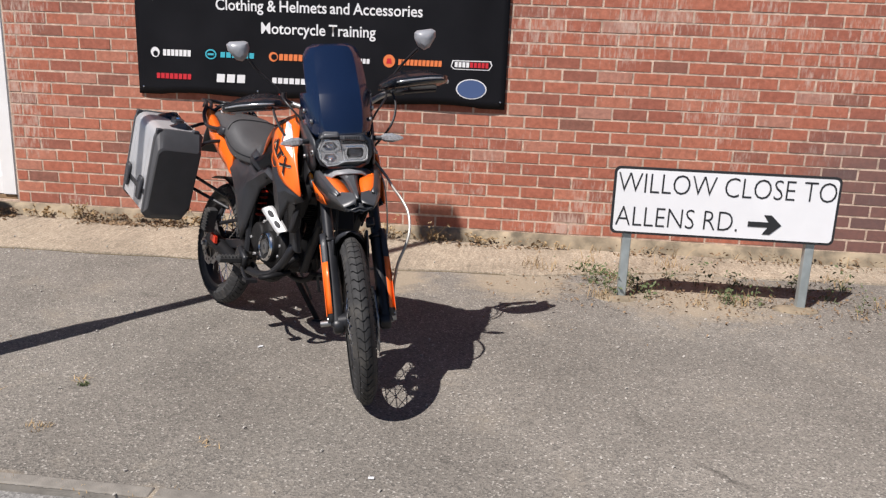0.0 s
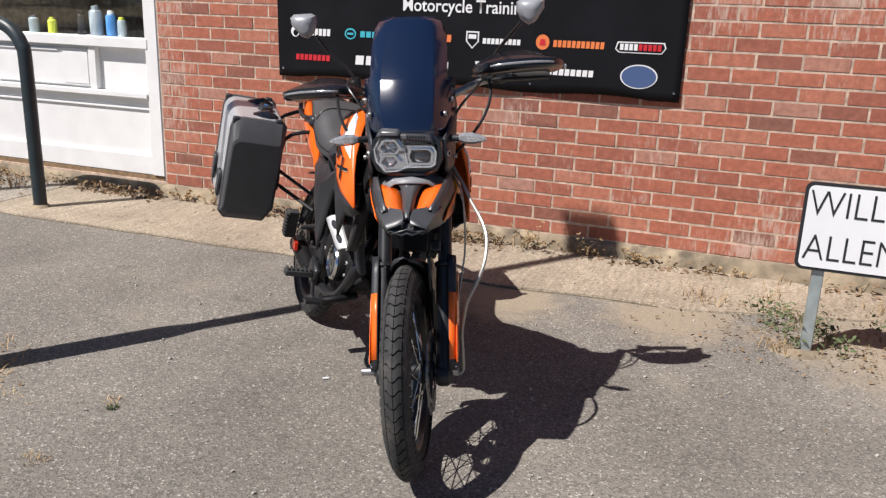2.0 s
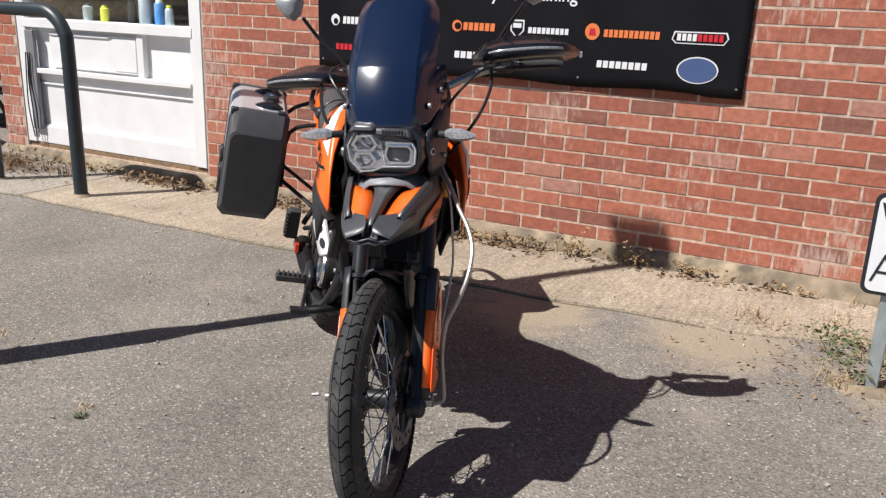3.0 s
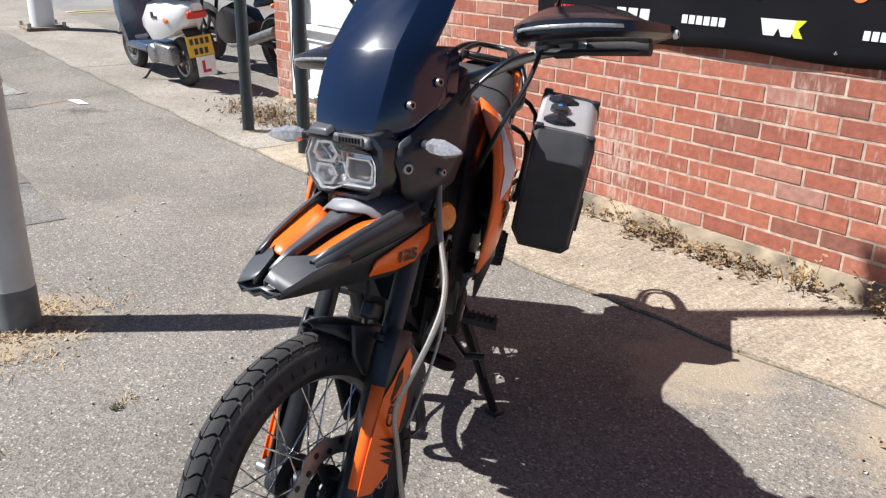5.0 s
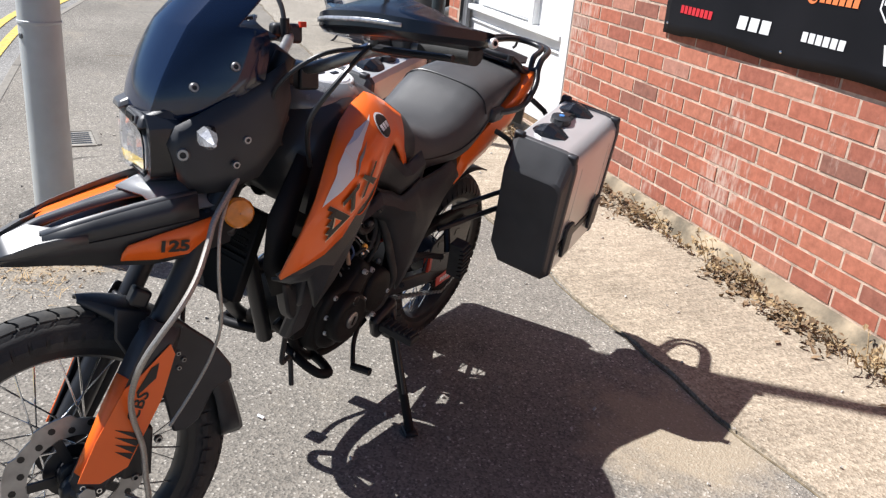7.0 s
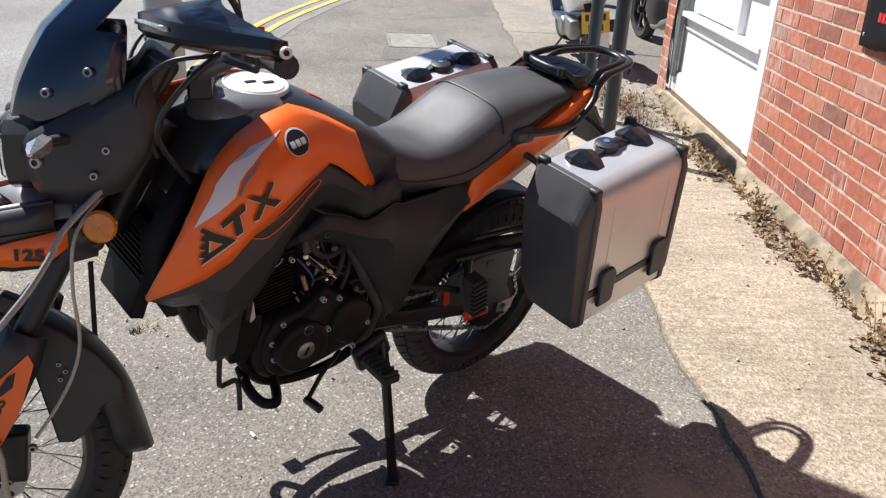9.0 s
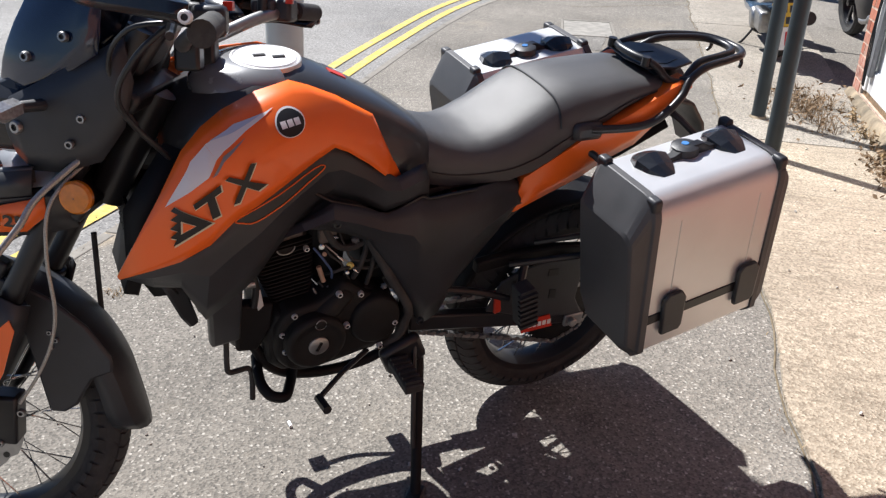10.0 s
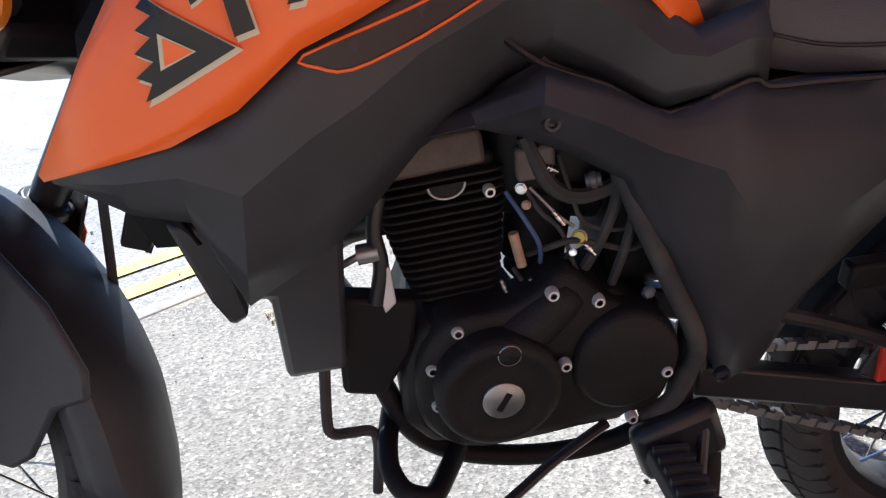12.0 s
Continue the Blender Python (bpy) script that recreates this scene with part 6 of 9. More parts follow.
    tube(bm, [V(x, s * 0.138, z + 0.001) for x, z in [(0.650, 0.783)] + pu[3:10]], 0.0032, 6, 3)
    part("panel_gap", bm, M_DECAL_B, sc, "dark gap between panels")
    bm = B()
    skin = BVHTree.FromPolygons([v.co for v in sc.data.vertices], [p.vertices for p in sc.data.polygons])
    crease = smooth_path([V(0.492, 0, 0.613), V(0.450, 0, 0.607), V(0.412, 0, 0.599), V(0.395, 0, 0.590), V(0.372, 0, 0.568), V(0.352, 0, 0.548)], 3)
    crease = [h for h in (skin.ray_cast(V(p.x, 0.3 * s, p.z), V(0, -s, 0))[0] for p in crease) if h]
    tube(bm, crease, 0.0022, 6, 1)
    part("crease", bm, M_BLACK, sc, "raised moulding line")
    for x, z in ((0.604, 0.712), (0.40, 0.43)):
        bolt_at(sc, (x, s * 0.146, z), (0, s, 0), 0.009, M_SATIN)
    # orange tail
    bm = B()
    tu = [(0.192, 0.668), (0.176, 0.738), (0.10, 0.786), (0.041, 0.824), (-0.06, 0.862), (-0.171, 0.910), (-0.222, 0.922)]
    tl = [(0.194, 0.660), (0.118, 0.688), (0.040, 0.726), (-0.020, 0.766), (-0.090, 0.792), (-0.18, 0.862), (-0.226, 0.905)]
    loft(bm, [[V(x0, s * lerp(x0, [-0.23, -0.1, 0.05, 0.19], [0.07, 0.09, 0.11, 0.10]), z0 + 0.002)] + [V(x0 + (x1 - x0) * t, s * (lerp(x0, [-0.23, -0.1, 0.05, 0.19], [0.112, 0.128, 0.132, 0.118]) + 0.008 * math.sin(t * math.pi)), z0 + (z1 - z0) * t) for t in (0, 0.33, 0.66, 1)] for (x0, z0), (x1, z1) in zip(tu, tl)])
    bp("tail_panel", bm, M_ORANGE, "glossy orange tail panel", thick=0.005, smooth=40)
bm = B()
rows = []
for x, hw, zt, zb in ((0.885, 0.05, 0.885, 0.80), (0.85, 0.115, 0.935, 0.76), (0.80, 0.125, 0.966, 0.74), (0.745, 0.126, 0.988, 0.73), (0.705, 0.125, 0.992, 0.72), (0.66, 0.122, 0.990, 0.72), (0.60, 0.116, 0.968, 0.72), (0.55, 0.112, 0.944, 0.72), (0.49, 0.108, 0.912, 0.72), (0.44, 0.100, 0.882, 0.72), (0.395, 0.088, 0.850, 0.73), (0.375, 0.07, 0.828, 0.74)):
    rows.append([V(x, hw * y, zb + (zt - zb) * z) for y, z in ((-1, 0), (-1.05, 0.5), (-0.95, 0.80), (-0.72, 0.95), (-0.35, 0.995), (0, 1), (0.35, 0.995), (0.72, 0.95), (0.95, 0.80), (1.05, 0.5), (1, 0))])
loft(bm, rows, ring=True, caps=True)
tank = bp("fuel_tank", bm, M_TANK, "dark grey fuel tank", smooth=50)
bm = B()
lathe(bm, [(0.064, -0.012), (0.063, 0.001), (0.060, 0.002), (0.056, -0.001)], Matrix.Translation((0.697, 0, 0.992)), 36)
part("cap_ring", bm, M_SHIELD, tank, "bright filler ring")
# added collar whose light grey stands in for sky reflected in the tank
bm = B()
rows = []
for i in range(17):
    a = radians(-95 + 190 * i / 16)
    rows.append([V(0.697 + r * math.cos(a) * (1.25 if r > 0.07 else 1.0), r * math.sin(a) * (0.92 if r > 0.07 else 1.0), 0.9915 - d) for r, d in ((0.058, 0.004), (0.064, -0.001), (0.080, 0.003), (0.098, 0.014), (0.108, 0.030), (0.110, 0.046))])
loft(bm, rows)
part("tank_collar", bm, M_TANKSHEEN, tank, "light grey collar painted as the sky's reflection round the filler", thick=0.003, smooth=30)
bm = B()
lathe(bm, [(0.057, -0.004), (0.057, 0.000), (0.054, 0.003), (0.0001, 0.004)], Matrix.Translation((0.697, 0, 0.992)), 36)
part("filler_cap", bm, M_DECAL_W, tank, "round silver filler cap")
for dx, dy in ((0.012, 0.0), (-0.02, 0.012)):
    bm = B()
    box(bm, (0.697 + dx, dy, 0.9965), (0.022, 0.008, 0.003))
    part("cap_mark", bm, M_SATIN, tank)
for k, y in enumerate((-0.04, -0.008)):
    bm = B()
    box(bm, (0.56, y, 0.9485 - 0.004 * (abs(y) > 0.03)), (0.035, 0.022, 0.004), Matrix.Rotation(-0.447, 3, "Y"))
    part("warning_label", bm, M_RED if k else M_DECAL_W, tank, "red and white warning label")

# seat
SE = [(0.415, 0.080, 0.862, 0.748), (0.388, 0.096, 0.842, 0.737), (0.35, 0.106, 0.829, 0.733), (0.31, 0.114, 0.823, 0.735), (0.27, 0.124, 0.829, 0.738), (0.22, 0.134, 0.849, 0.742), (0.165, 0.139, 0.882, 0.758), (0.118, 0.138, 0.909, 0.782), (0.05, 0.131, 0.919, 0.82), (0.0, 0.125, 0.923, 0.842), (-0.07, 0.114, 0.926, 0.874), (-0.13, 0.106, 0.926, 0.888), (-0.18, 0.095, 0.920, 0.895), (-0.195, 0.08, 0.908, 0.899)]
bm = B()
rows = []
for x, hw, zt, zb in SE:
    rows.append([V(x, hw * y, zb + (zt - zb) * z) for y, z in ((-0.94, 0), (-1.0, 0.30), (-0.97, 0.56), (-0.86, 0.80), (-0.63, 0.95), (-0.32, 0.992), (0, 1), (0.32, 0.992), (0.63, 0.95), (0.86, 0.80), (0.97, 0.56), (1.0, 0.30), (0.94, 0))])
loft(bm, rows, ring=True, caps=True)
seat = bp("seat", bm, M_SEAT, "stepped dark grey vinyl seat with a cross seam", smooth=60)
bm = B()
tube(bm, [V(0.118, 0.139 * y, 0.782 + 0.127 * z) for y, z in ((-0.97, 0.56), (-0.865, 0.80), (-0.635, 0.955), (-0.32, 1.0), (0, 1.008), (0.32, 1.0), (0.635, 0.955), (0.865, 0.80), (0.97, 0.56))], 0.0022, 6)
part("seam", bm, M_SATIN, seat, "seat seam")
bm = B()
for s in (-1, 1):
    tube(bm, [V(x, s * (hw + 0.001), zb + (zt - zb) * 0.30) for x, hw, zt, zb in SE[1:-1]], 0.0018, 6)
part("piping", bm, M_SATIN, seat, "black piping")

# frame, engine
bm = B()
tube(bm, [(0.86, 0, 0.78), (0.60, 0.0, 0.74), (0.42, 0, 0.70), (0.38, 0, 0.45)], 0.022, 10)
tube(bm, [(0.90, 0, 0.72), (0.84, 0, 0.56), (0.76, 0, 0.36)], 0.019, 10)
for s in (-1, 1):
    tube(bm, [(0.44, 0.07 * s, 0.70), (0.10, 0.085 * s, 0.77), (-0.20, 0.07 * s, 0.875)], 0.013, 8)
    tube(bm, [(0.42, 0.09 * s, 0.45), (0.20, 0.09 * s, 0.62), (0.0, 0.08 * s, 0.79)], 0.011, 8)
    tube(bm, [(0.44, 0.085 * s, 0.72), (0.42, 0.10 * s, 0.55), (0.42, 0.10 * s, 0.36)], 0.016, 8)
bp("frame", bm, M_SATIN, "black tubular steel frame")
for s in (-1, 1):
    bm = B()
    tube(bm, [(0.765, 0.03 * s, 0.42), (0.745, 0.058 * s, 0.388), (0.720, 0.070 * s, 0.340), (0.684, 0.072 * s, 0.308), (0.633, 0.072 * s, 0.288), (0.562, 0.072 * s, 0.279), (0.485, 0.072 * s, 0.287), (0.44, 0.075 * s, 0.31)], 0.0125, 10)
    bp("engine_bar", bm, M_ENGINE, "black tubular engine guard")
    bm = B()
    tube(bm, [(0.736, 0.048 * s, 0.345), (0.744, 0.088 * s, 0.338), (0.746, 0.124 * s, 0.331), (0.736, 0.149 * s, 0.322), (0.719, 0.158 * s, 0.317), (0.702, 0.153 * s, 0.313), (0.683, 0.119 * s, 0.311), (0.663, 0.075 * s, 0.303)], 0.0115, 10)
    bp("guard_loop", bm, M_ENGINE, "black guard loop")
bm = B()
tube(bm, [(0.806, 0.088, 0.47), (0.808, 0.090, 0.375), (0.803, 0.090, 0.354), (0.783, 0.082, 0.346), (0.760, 0.076, 0.340), (0.754, 0.080, 0.320), (0.757, 0.094, 0.268)], 0.006, 8)
bp("hose", bm, M_RUBBER, "thin black overflow hose")
bm = B()
tube(bm, [(1.016, -0.03, 0.66), (1.022, -0.015, 0.50), (1.028, 0.0, 0.29)], 0.0052, 8)
bp("hose", bm, M_RUBBER, "thin black hose hanging behind the front wheel")

# cylinder: thin fins on a narrow core, tipped forward, narrower towards the crankcase
ENG = Matrix.Translation((0.011, 0.014, 0.018))
cyl_m = Matrix.Translation((0.655, 0, 0.484)) @ Matrix.Rotation(radians(8.5), 4, "Y")
bm = B()
loft(bm, [[cyl_m @ V(sx * w, sy * 0.052, h) for sx, sy in ((-1, -1), (1, -1), (1, 1), (-1, 1))] for h, w in ((-0.03, 0.036), (0.0, 0.036), (0.135, 0.055), (0.15, 0.055))], ring=True, caps=True)
engine = bp("engine", bm, M_ENGINE, "black single-cylinder engine", bevel=0.006, basis=ENG)


def fin_plate(h, hx, hy, shift):
    """One cooling fin with rounded corners."""
    bm = B()
    rim = []
    for cx, cy, a0 in ((1, 1, 0), (-1, 1, 90), (-1, -1, 180), (1, -1, 270)):
        for j in range(5):
            a = radians(a0 + 22.5 * j)
            rim.append((cx * (hx - 0.014) + 0.014 * math.cos(a), cy * (hy - 0.014) + 0.014 * math.sin(a)))
    loft(bm, [[cyl_m @ V(shift + x * k, y * k, h + dz) for x, y in rim] for k, dz in ((0.985, -0.0016), (1, -0.0006), (1, 0.0006), (0.985, 0.0016))], ring=True, caps=True)
    return part("fin", bm, M_CASE, engine, "", smooth=30)


for k in range(15):
    f = k / 14
    fin_plate(0.004 + 0.0094 * k, 0.045 + 0.022 * f ** 0.8, 0.060 + 0.006 * f, 0.0 + 0.004 * f)
bm = B()
loft(bm, [[cyl_m @ V(0.004 + x * k, y * k, h) for x, y in ((-0.050, -0.054), (0.046, -0.058), (0.054, -0.045), (0.054, 0.045), (0.046, 0.058), (-0.050, 0.054))] for h, k in ((0.138, 1), (0.168, 0.98), (0.176, 0.90))], ring=True, caps=True)
part("rocker_cover", bm, M_ROCKER, engine, "dusty brown-grey rocker cover", bevel=0.005)
bm = B()
tube(bm, [cyl_m @ V(-0.003 + 0.018 * math.cos(a), 0.0665, 0.130 + 0.014 * math.sin(a)) for a in [math.pi + math.pi * j / 8 for j in range(9)]], 0.0015, 6, 2)
part("badge_arc", bm, M_STEEL, engine, "thin curved cast badge edge")
bm = B()
slab(bm, [cyl_m @ V(-0.003 + 0.017 * math.cos(a), 0.060, 0.130 + 0.013 * math.sin(a)) for a in [math.pi + math.pi * j / 10 for j in range(11)]], (0, 0.0055, 0))
part("badge_plate", bm, M_CASE, engine, "")
# crankcase and the rounded covers on its sides


def dome(outline, y0, y1, s, n=6, face=0.80):
    """A cast cover: a rounded outline that swells out sideways from the crankcase."""
    pts = smooth_path([V(x, 0, z) for x, z in outline], n, closed=True)
    c = sum(pts, V(0, 0, 0)) / len(pts)
    bm = B()
    rows = []
    for k, y in ((1.0, y0 - 0.03), (1.0, y0), (0.985, y0 + (y1 - y0) * 0.5), (0.945, y0 + (y1 - y0) * 0.82), (face, y1), (face * 0.5, y1 + 0.0012), (0.02, y1 + 0.0015)):
        rows.append([V(c.x + (p.x - c.x) * k, s * y, c.z + (p.z - c.z) * k) for p in pts])
    loft(bm, rows, ring=True, caps=True)
    return bm


bm = B()
loft(bm, [[V(0.57 + (x - 0.57) * k, y, 0.40 + (z - 0.40) * k) for x, z in ((0.715, 0.345), (0.718, 0.42), (0.700, 0.470), (0.61, 0.490), (0.50, 0.50), (0.44, 0.47), (0.425, 0.38), (0.47, 0.325), (0.60, 0.310), (0.69, 0.318))] for y, k in ((-0.098, 0.94), (-0.085, 1), (0.075, 1), (0.092, 0.94))], ring=True, caps=True)
part("crankcase", bm, M_CASE, engine, "black cast crankcase", bevel=0.008)
yside = lambda y, x, z, s: Matrix.Translation((x, y, z)) @ Euler((radians(-90 * s), 0, 0)).to_matrix().to_4x4()
GX, GZ = 0.624, 0.411
for s in (-1, 1):
    bm = dome([(0.694, 0.350), (0.706, 0.40), (0.701, 0.444), (0.674, 0.482), (0.622, 0.492), (0.592, 0.506), (0.560, 0.532), (0.530, 0.514), (0.500, 0.492), (0.462, 0.482), (0.434, 0.45), (0.427, 0.40), (0.440, 0.355), (0.50, 0.338), (0.58, 0.322), (0.650, 0.318)], 0.088, 0.106, s, 5)
    part("side_casing", bm, M_CASE, engine, "black cast side casing", smooth=60)
    bm = B()
    lathe(bm, [(0.065, -0.04), (0.065, 0.004), (0.0635, 0.009), (0.059, 0.0135), (0.052, 0.016), (0.048, 0.0135), (0.030, 0.0145), (0.0001, 0.015)], yside(0.120 * s, GX, GZ, s), 56)
    part("clutch_cover" if s < 0 else "generator_cover", bm, M_CASE, engine, "round black engine cover", smooth=60)
    bm = dome([(0.488 + 0.058 * math.cos(2 * math.pi * j / 16), 0.427 + 0.062 * math.sin(2 * math.pi * j / 16)) for j in range(16)], 0.098, 0.120, s, 2, 0.86)
    part("sprocket_cover", bm, M_CASE, engine, "rounded black sprocket cover", smooth=60)
    bm = B()
    rows = []
    for f in range(9):
        u = f / 8
        c = V(0.618, 0.094 * s, 0.440).lerp(V(0.548, 0.094 * s, 0.506), u)
        r = (0.034 - 0.012 * u) * (1 if u < 0.9 else 0.85)
        rows.append([c + V(0.725 * math.cos(a) * r, math.sin(a) * r * 0.95, 0.69 * math.cos(a) * r) for a in [2 * math.pi * j / 18 for j in range(18)]])
    rows.append([rows[-1][j] + (V(0.543, 0.094 * s, 0.511) - rows[-1][j]) * 0.6 for j in range(18)])
    loft(bm, rows, ring=True, caps=True)
    part("starter_motor", bm, M_CASE, engine, "rounded black starter gear bulge", smooth=70)
    if s < 0:
        bm = B()
        lathe(bm, [(0.050, 0.012), (0.052, 0.0185), (0.058, 0.0165), (0.062, 0.010)], yside(0.124 * s, GX, GZ, s), 40)
        part("clutch_ring", bm, M_CHROME, engine, "bright ring on the clutch cover")
        for j in range(7):
            bm = B()
            box(bm, (GX - 0.030 + 0.010 * j, -0.138, GZ), (0.004, 0.004, 0.066 - 0.010 * abs(j - 3)))
            part("cover_rib", bm, M_STEEL, engine, "")
    bm = B()
    lathe(bm, [(0.0215, -0.002), (0.0215, 0.003), (0.0195, 0.0045), (0.0001, 0.0050)], yside(0.1345 * s, 0.622, 0.408, s), 28)
    plug = part("inspection_plug", bm, M_STEEL, engine, "slotted steel inspection plug")
    bm = B()
    box(bm, (0.622, 0.1398 * s, 0.408), (0.006, 0.002, 0.022), Matrix.Rotation(-0.45, 3, "Y"))
    part("slot", bm, M_ENGINE, plug, "")
    bm = B()
    lathe(bm, [(0.0115, -0.002), (0.0115, 0.003), (0.010, 0.0042), (0.0001, 0.0046)], yside(0.132 * s, 0.618, 0.460, s), 22)
    plug = part("inspection_plug", bm, M_CASE, engine, "small black timing plug")
    bm = B()
    lathe(bm, [(0.0106, 0.003), (0.0113, 0.0036), (0.0120, 0.003), (0.0120, 0.0)], yside(0.132 * s, 0.618, 0.460, s), 22)
    part("plug_rim", bm, M_STEEL, plug, "worn bright rim")
    for x, z, y in ((0.575, 0.516, 0.117), (0.523, 0.497, 0.105), (0.664, 0.471, 0.102), (0.689, 0.428, 0.102), (0.683, 0.384, 0.104), (0.445, 0.413, 0.117), (0.555, 0.431, 0.117), (0.47, 0.345, 0.106)):
        bolt_at(engine, (x, s * y, z), (0, s, 0), 0.0068, M_SHIELD, h=0.006)
bolt_at(engine, cyl_m @ V(-0.043, 0.066, 0.116), (0, 1, 0), 0.0062, M_SHIELD, h=0.006)
bm = B()
tube(bm, [(0.737, 0.075, 0.610), (0.742, 0.080, 0.575), (0.736, 0.082, 0.54), (0.742, 0.084, 0.50)], 0.008, 10)
bp("oil_pipe", bm, M_SATIN, "black oil pipe beside the cylinder", basis=ENG)
bm = B()
cyl(bm, (0.758, 0.080, 0.552), (0.738, 0.082, 0.556), 0.010, n=12)
cyl(bm, (0.783, 0.078, 0.535), (0.758, 0.080, 0.550), 0.004, n=8)
part("pipe_union", bm, M_STEEL, engine, "dull steel pipe union")
bm = B()
slab(bm, [V(x, 0.078, z) for x, z in ((0.742, 0.545), (0.728, 0.540), (0.722, 0.500), (0.733, 0.488), (0.740, 0.515))], (0, 0.010, 0))
part("clamp_plate", bm, M_SHIELD, engine, "bright clamp plate", bevel=0.002)
bm = B()
slab(bm, [V(x, 0.055, z) for x, z in ((0.783, 0.508), (0.700, 0.498), (0.705, 0.44), (0.735, 0.385), (0.778, 0.392))], (0, 0.030, 0))
bp("engine_mount", bm, M_ENGINE, "black front engine mount", bevel=0.006, basis=ENG)
# intake side: air box, carburettor, hoses, wires, clamps
bm = B()
box(bm, (0.505, 0, 0.665), (0.24, 0.13, 0.14), Matrix.Rotation(0.12, 3, "Y"))
box(bm, (0.45, 0, 0.545), (0.10, 0.11, 0.14))
bp("air_box", bm, M_ENGINE, "black air box", bevel=0.02, basis=ENG)
bm = B()
cyl(bm, (0.625, 0.0, 0.585), (0.50, 0.0, 0.57), 0.030, n=18)
cyl(bm, (0.565, 0.0, 0.50), (0.555, 0.0, 0.635), 0.036, n=18)
cyl(bm, (0.50, 0.0, 0.57), (0.42, 0.0, 0.60), 0.038, n=16)
part("carburettor", bm, M_ENGINE, engine, "dark carburettor", bevel=0.003)
bm = B()
box(bm, (0.588, 0.070, 0.634), (0.038, 0.014, 0.034), Matrix.Rotation(0.12, 3, "Y"))
part("coil_bracket", bm, M_ROCKER, engine, "brown-grey bracket plate", bevel=0.004)
for name, m, pts, r in (
        ("throttle_hose", M_RUBBER, [(0.600, 0.070, 0.66), (0.575, 0.078, 0.615), (0.545, 0.080, 0.600), (0.505, 0.076, 0.61), (0.470, 0.070, 0.63)], 0.008),
        ("fuel_hose", M_RUBBER, [(0.585, 0.060, 0.530), (0.572, 0.082, 0.548), (0.548, 0.086, 0.556), (0.520, 0.086, 0.550), (0.482, 0.080, 0.540), (0.455, 0.075, 0.56)], 0.0035),
        ("vent_hose", M_RUBBER, [(0.530, 0.076, 0.52), (0.520, 0.088, 0.56), (0.508, 0.084, 0.605), (0.515, 0.070, 0.65)], 0.006),
        ("vent_hose", M_RUBBER, [(0.500, 0.078, 0.50), (0.495, 0.090, 0.55), (0.488, 0.084, 0.59), (0.480, 0.070, 0.63)], 0.005),
        ("wire", M_PRINT_BLUE, [(0.612, 0.060, 0.60), (0.596, 0.078, 0.578), (0.580, 0.080, 0.550), (0.575, 0.070, 0.525)], 0.0026),
        ("wire", M_RUBBER, [(0.604, 0.064, 0.625), (0.585, 0.080, 0.59), (0.560, 0.082, 0.565), (0.540, 0.080, 0.52), (0.520, 0.070, 0.50)], 0.0024),
        ("wire", M_RUBBER, [(0.565, 0.070, 0.64), (0.552, 0.084, 0.60), (0.538, 0.088, 0.575), (0.500, 0.086, 0.565), (0.470, 0.074, 0.575)], 0.0024),
        ("wire", M_STEEL, [(0.590, 0.066, 0.606), (0.566, 0.083, 0.584), (0.548, 0.084, 0.570)], 0.0018),
        ("wire", M_RUBBER, [(0.600, 0.060, 0.515), (0.585, 0.075, 0.500), (0.565, 0.082, 0.512), (0.545, 0.070, 0.535)], 0.0030)):
    bm = B()
    tube(bm, pts, r, 8)
    bp(name, bm, m, "thin pale cable" if m is M_STEEL else "dark blue wire" if m is M_PRINT_BLUE else "black rubber " + ("hose" if "hose" in name else "wire"), basis=ENG)
for c, d, r, m, label in (((0.573, 0.078, 0.629), (0.012, 0.004, 0.007), 0.0045, M_CHROME, "bright clamp"), ((0.601, 0.076, 0.610), (0.004, 0.008, 0.001), 0.0065, M_CHROME, "bright clamp"),
                          ((0.596, 0.080, 0.594), (0.003, 0.006, 0.002), 0.0050, M_TAN, "small tan cap"), ((0.564, 0.084, 0.580), (-0.012, 0.003, -0.014), 0.0032, M_CHROME, "bright cable end"),
                          ((0.541, 0.084, 0.558), (0.004, 0.007, 0.003), 0.0085, M_BRASS, "small brass fitting"), ((0.530, 0.085, 0.545), (-0.012, 0.004, -0.012), 0.0045, M_CHROME, "bright clamp"),
                          ((0.547, 0.085, 0.542), (0.002, 0.006, 0.002), 0.0045, M_CHROME, "bright screw"), ((0.531, 0.078, 0.616), (-0.014, 0.004, 0.004), 0.0100, M_MIRROR, "dark grey connector"),
                          ((0.462, 0.086, 0.490), (0.010, 0.004, -0.006), 0.0070, M_SILVER, "grey clip"), ((0.452, 0.088, 0.462), (-0.008, 0.002, -0.010), 0.0035, M_CHROME, "bright clip"),
                          ((0.583, 0.080, 0.506), (-0.008, 0.004, -0.012), 0.0032, M_STEEL, "steel clip"), ((0.612, 0.074, 0.502), (-0.006, 0.004, -0.014), 0.0030, M_STEEL, "steel clip")):
    bm = B()
    a, d = V(*c), V(*d)
    cyl(bm, a - d * 0.5, a + d * 0.5, r * 0.72, n=12)
    cyl(bm, a - d * 0.2, a + d * 0.2, r * 0.95, n=12)
    part("brass_fitting" if m is M_BRASS else "connector" if m is M_MIRROR else "clamp", bm, m, engine, label, bevel=0.0006)
bm = B()
cyl(bm, (0.607, 0.078, 0.564), (0.597, 0.082, 0.529), 0.0052, n=12)
part("spark_lead", bm, M_TAN, engine, "pale tan heat sleeve")
bm = B()
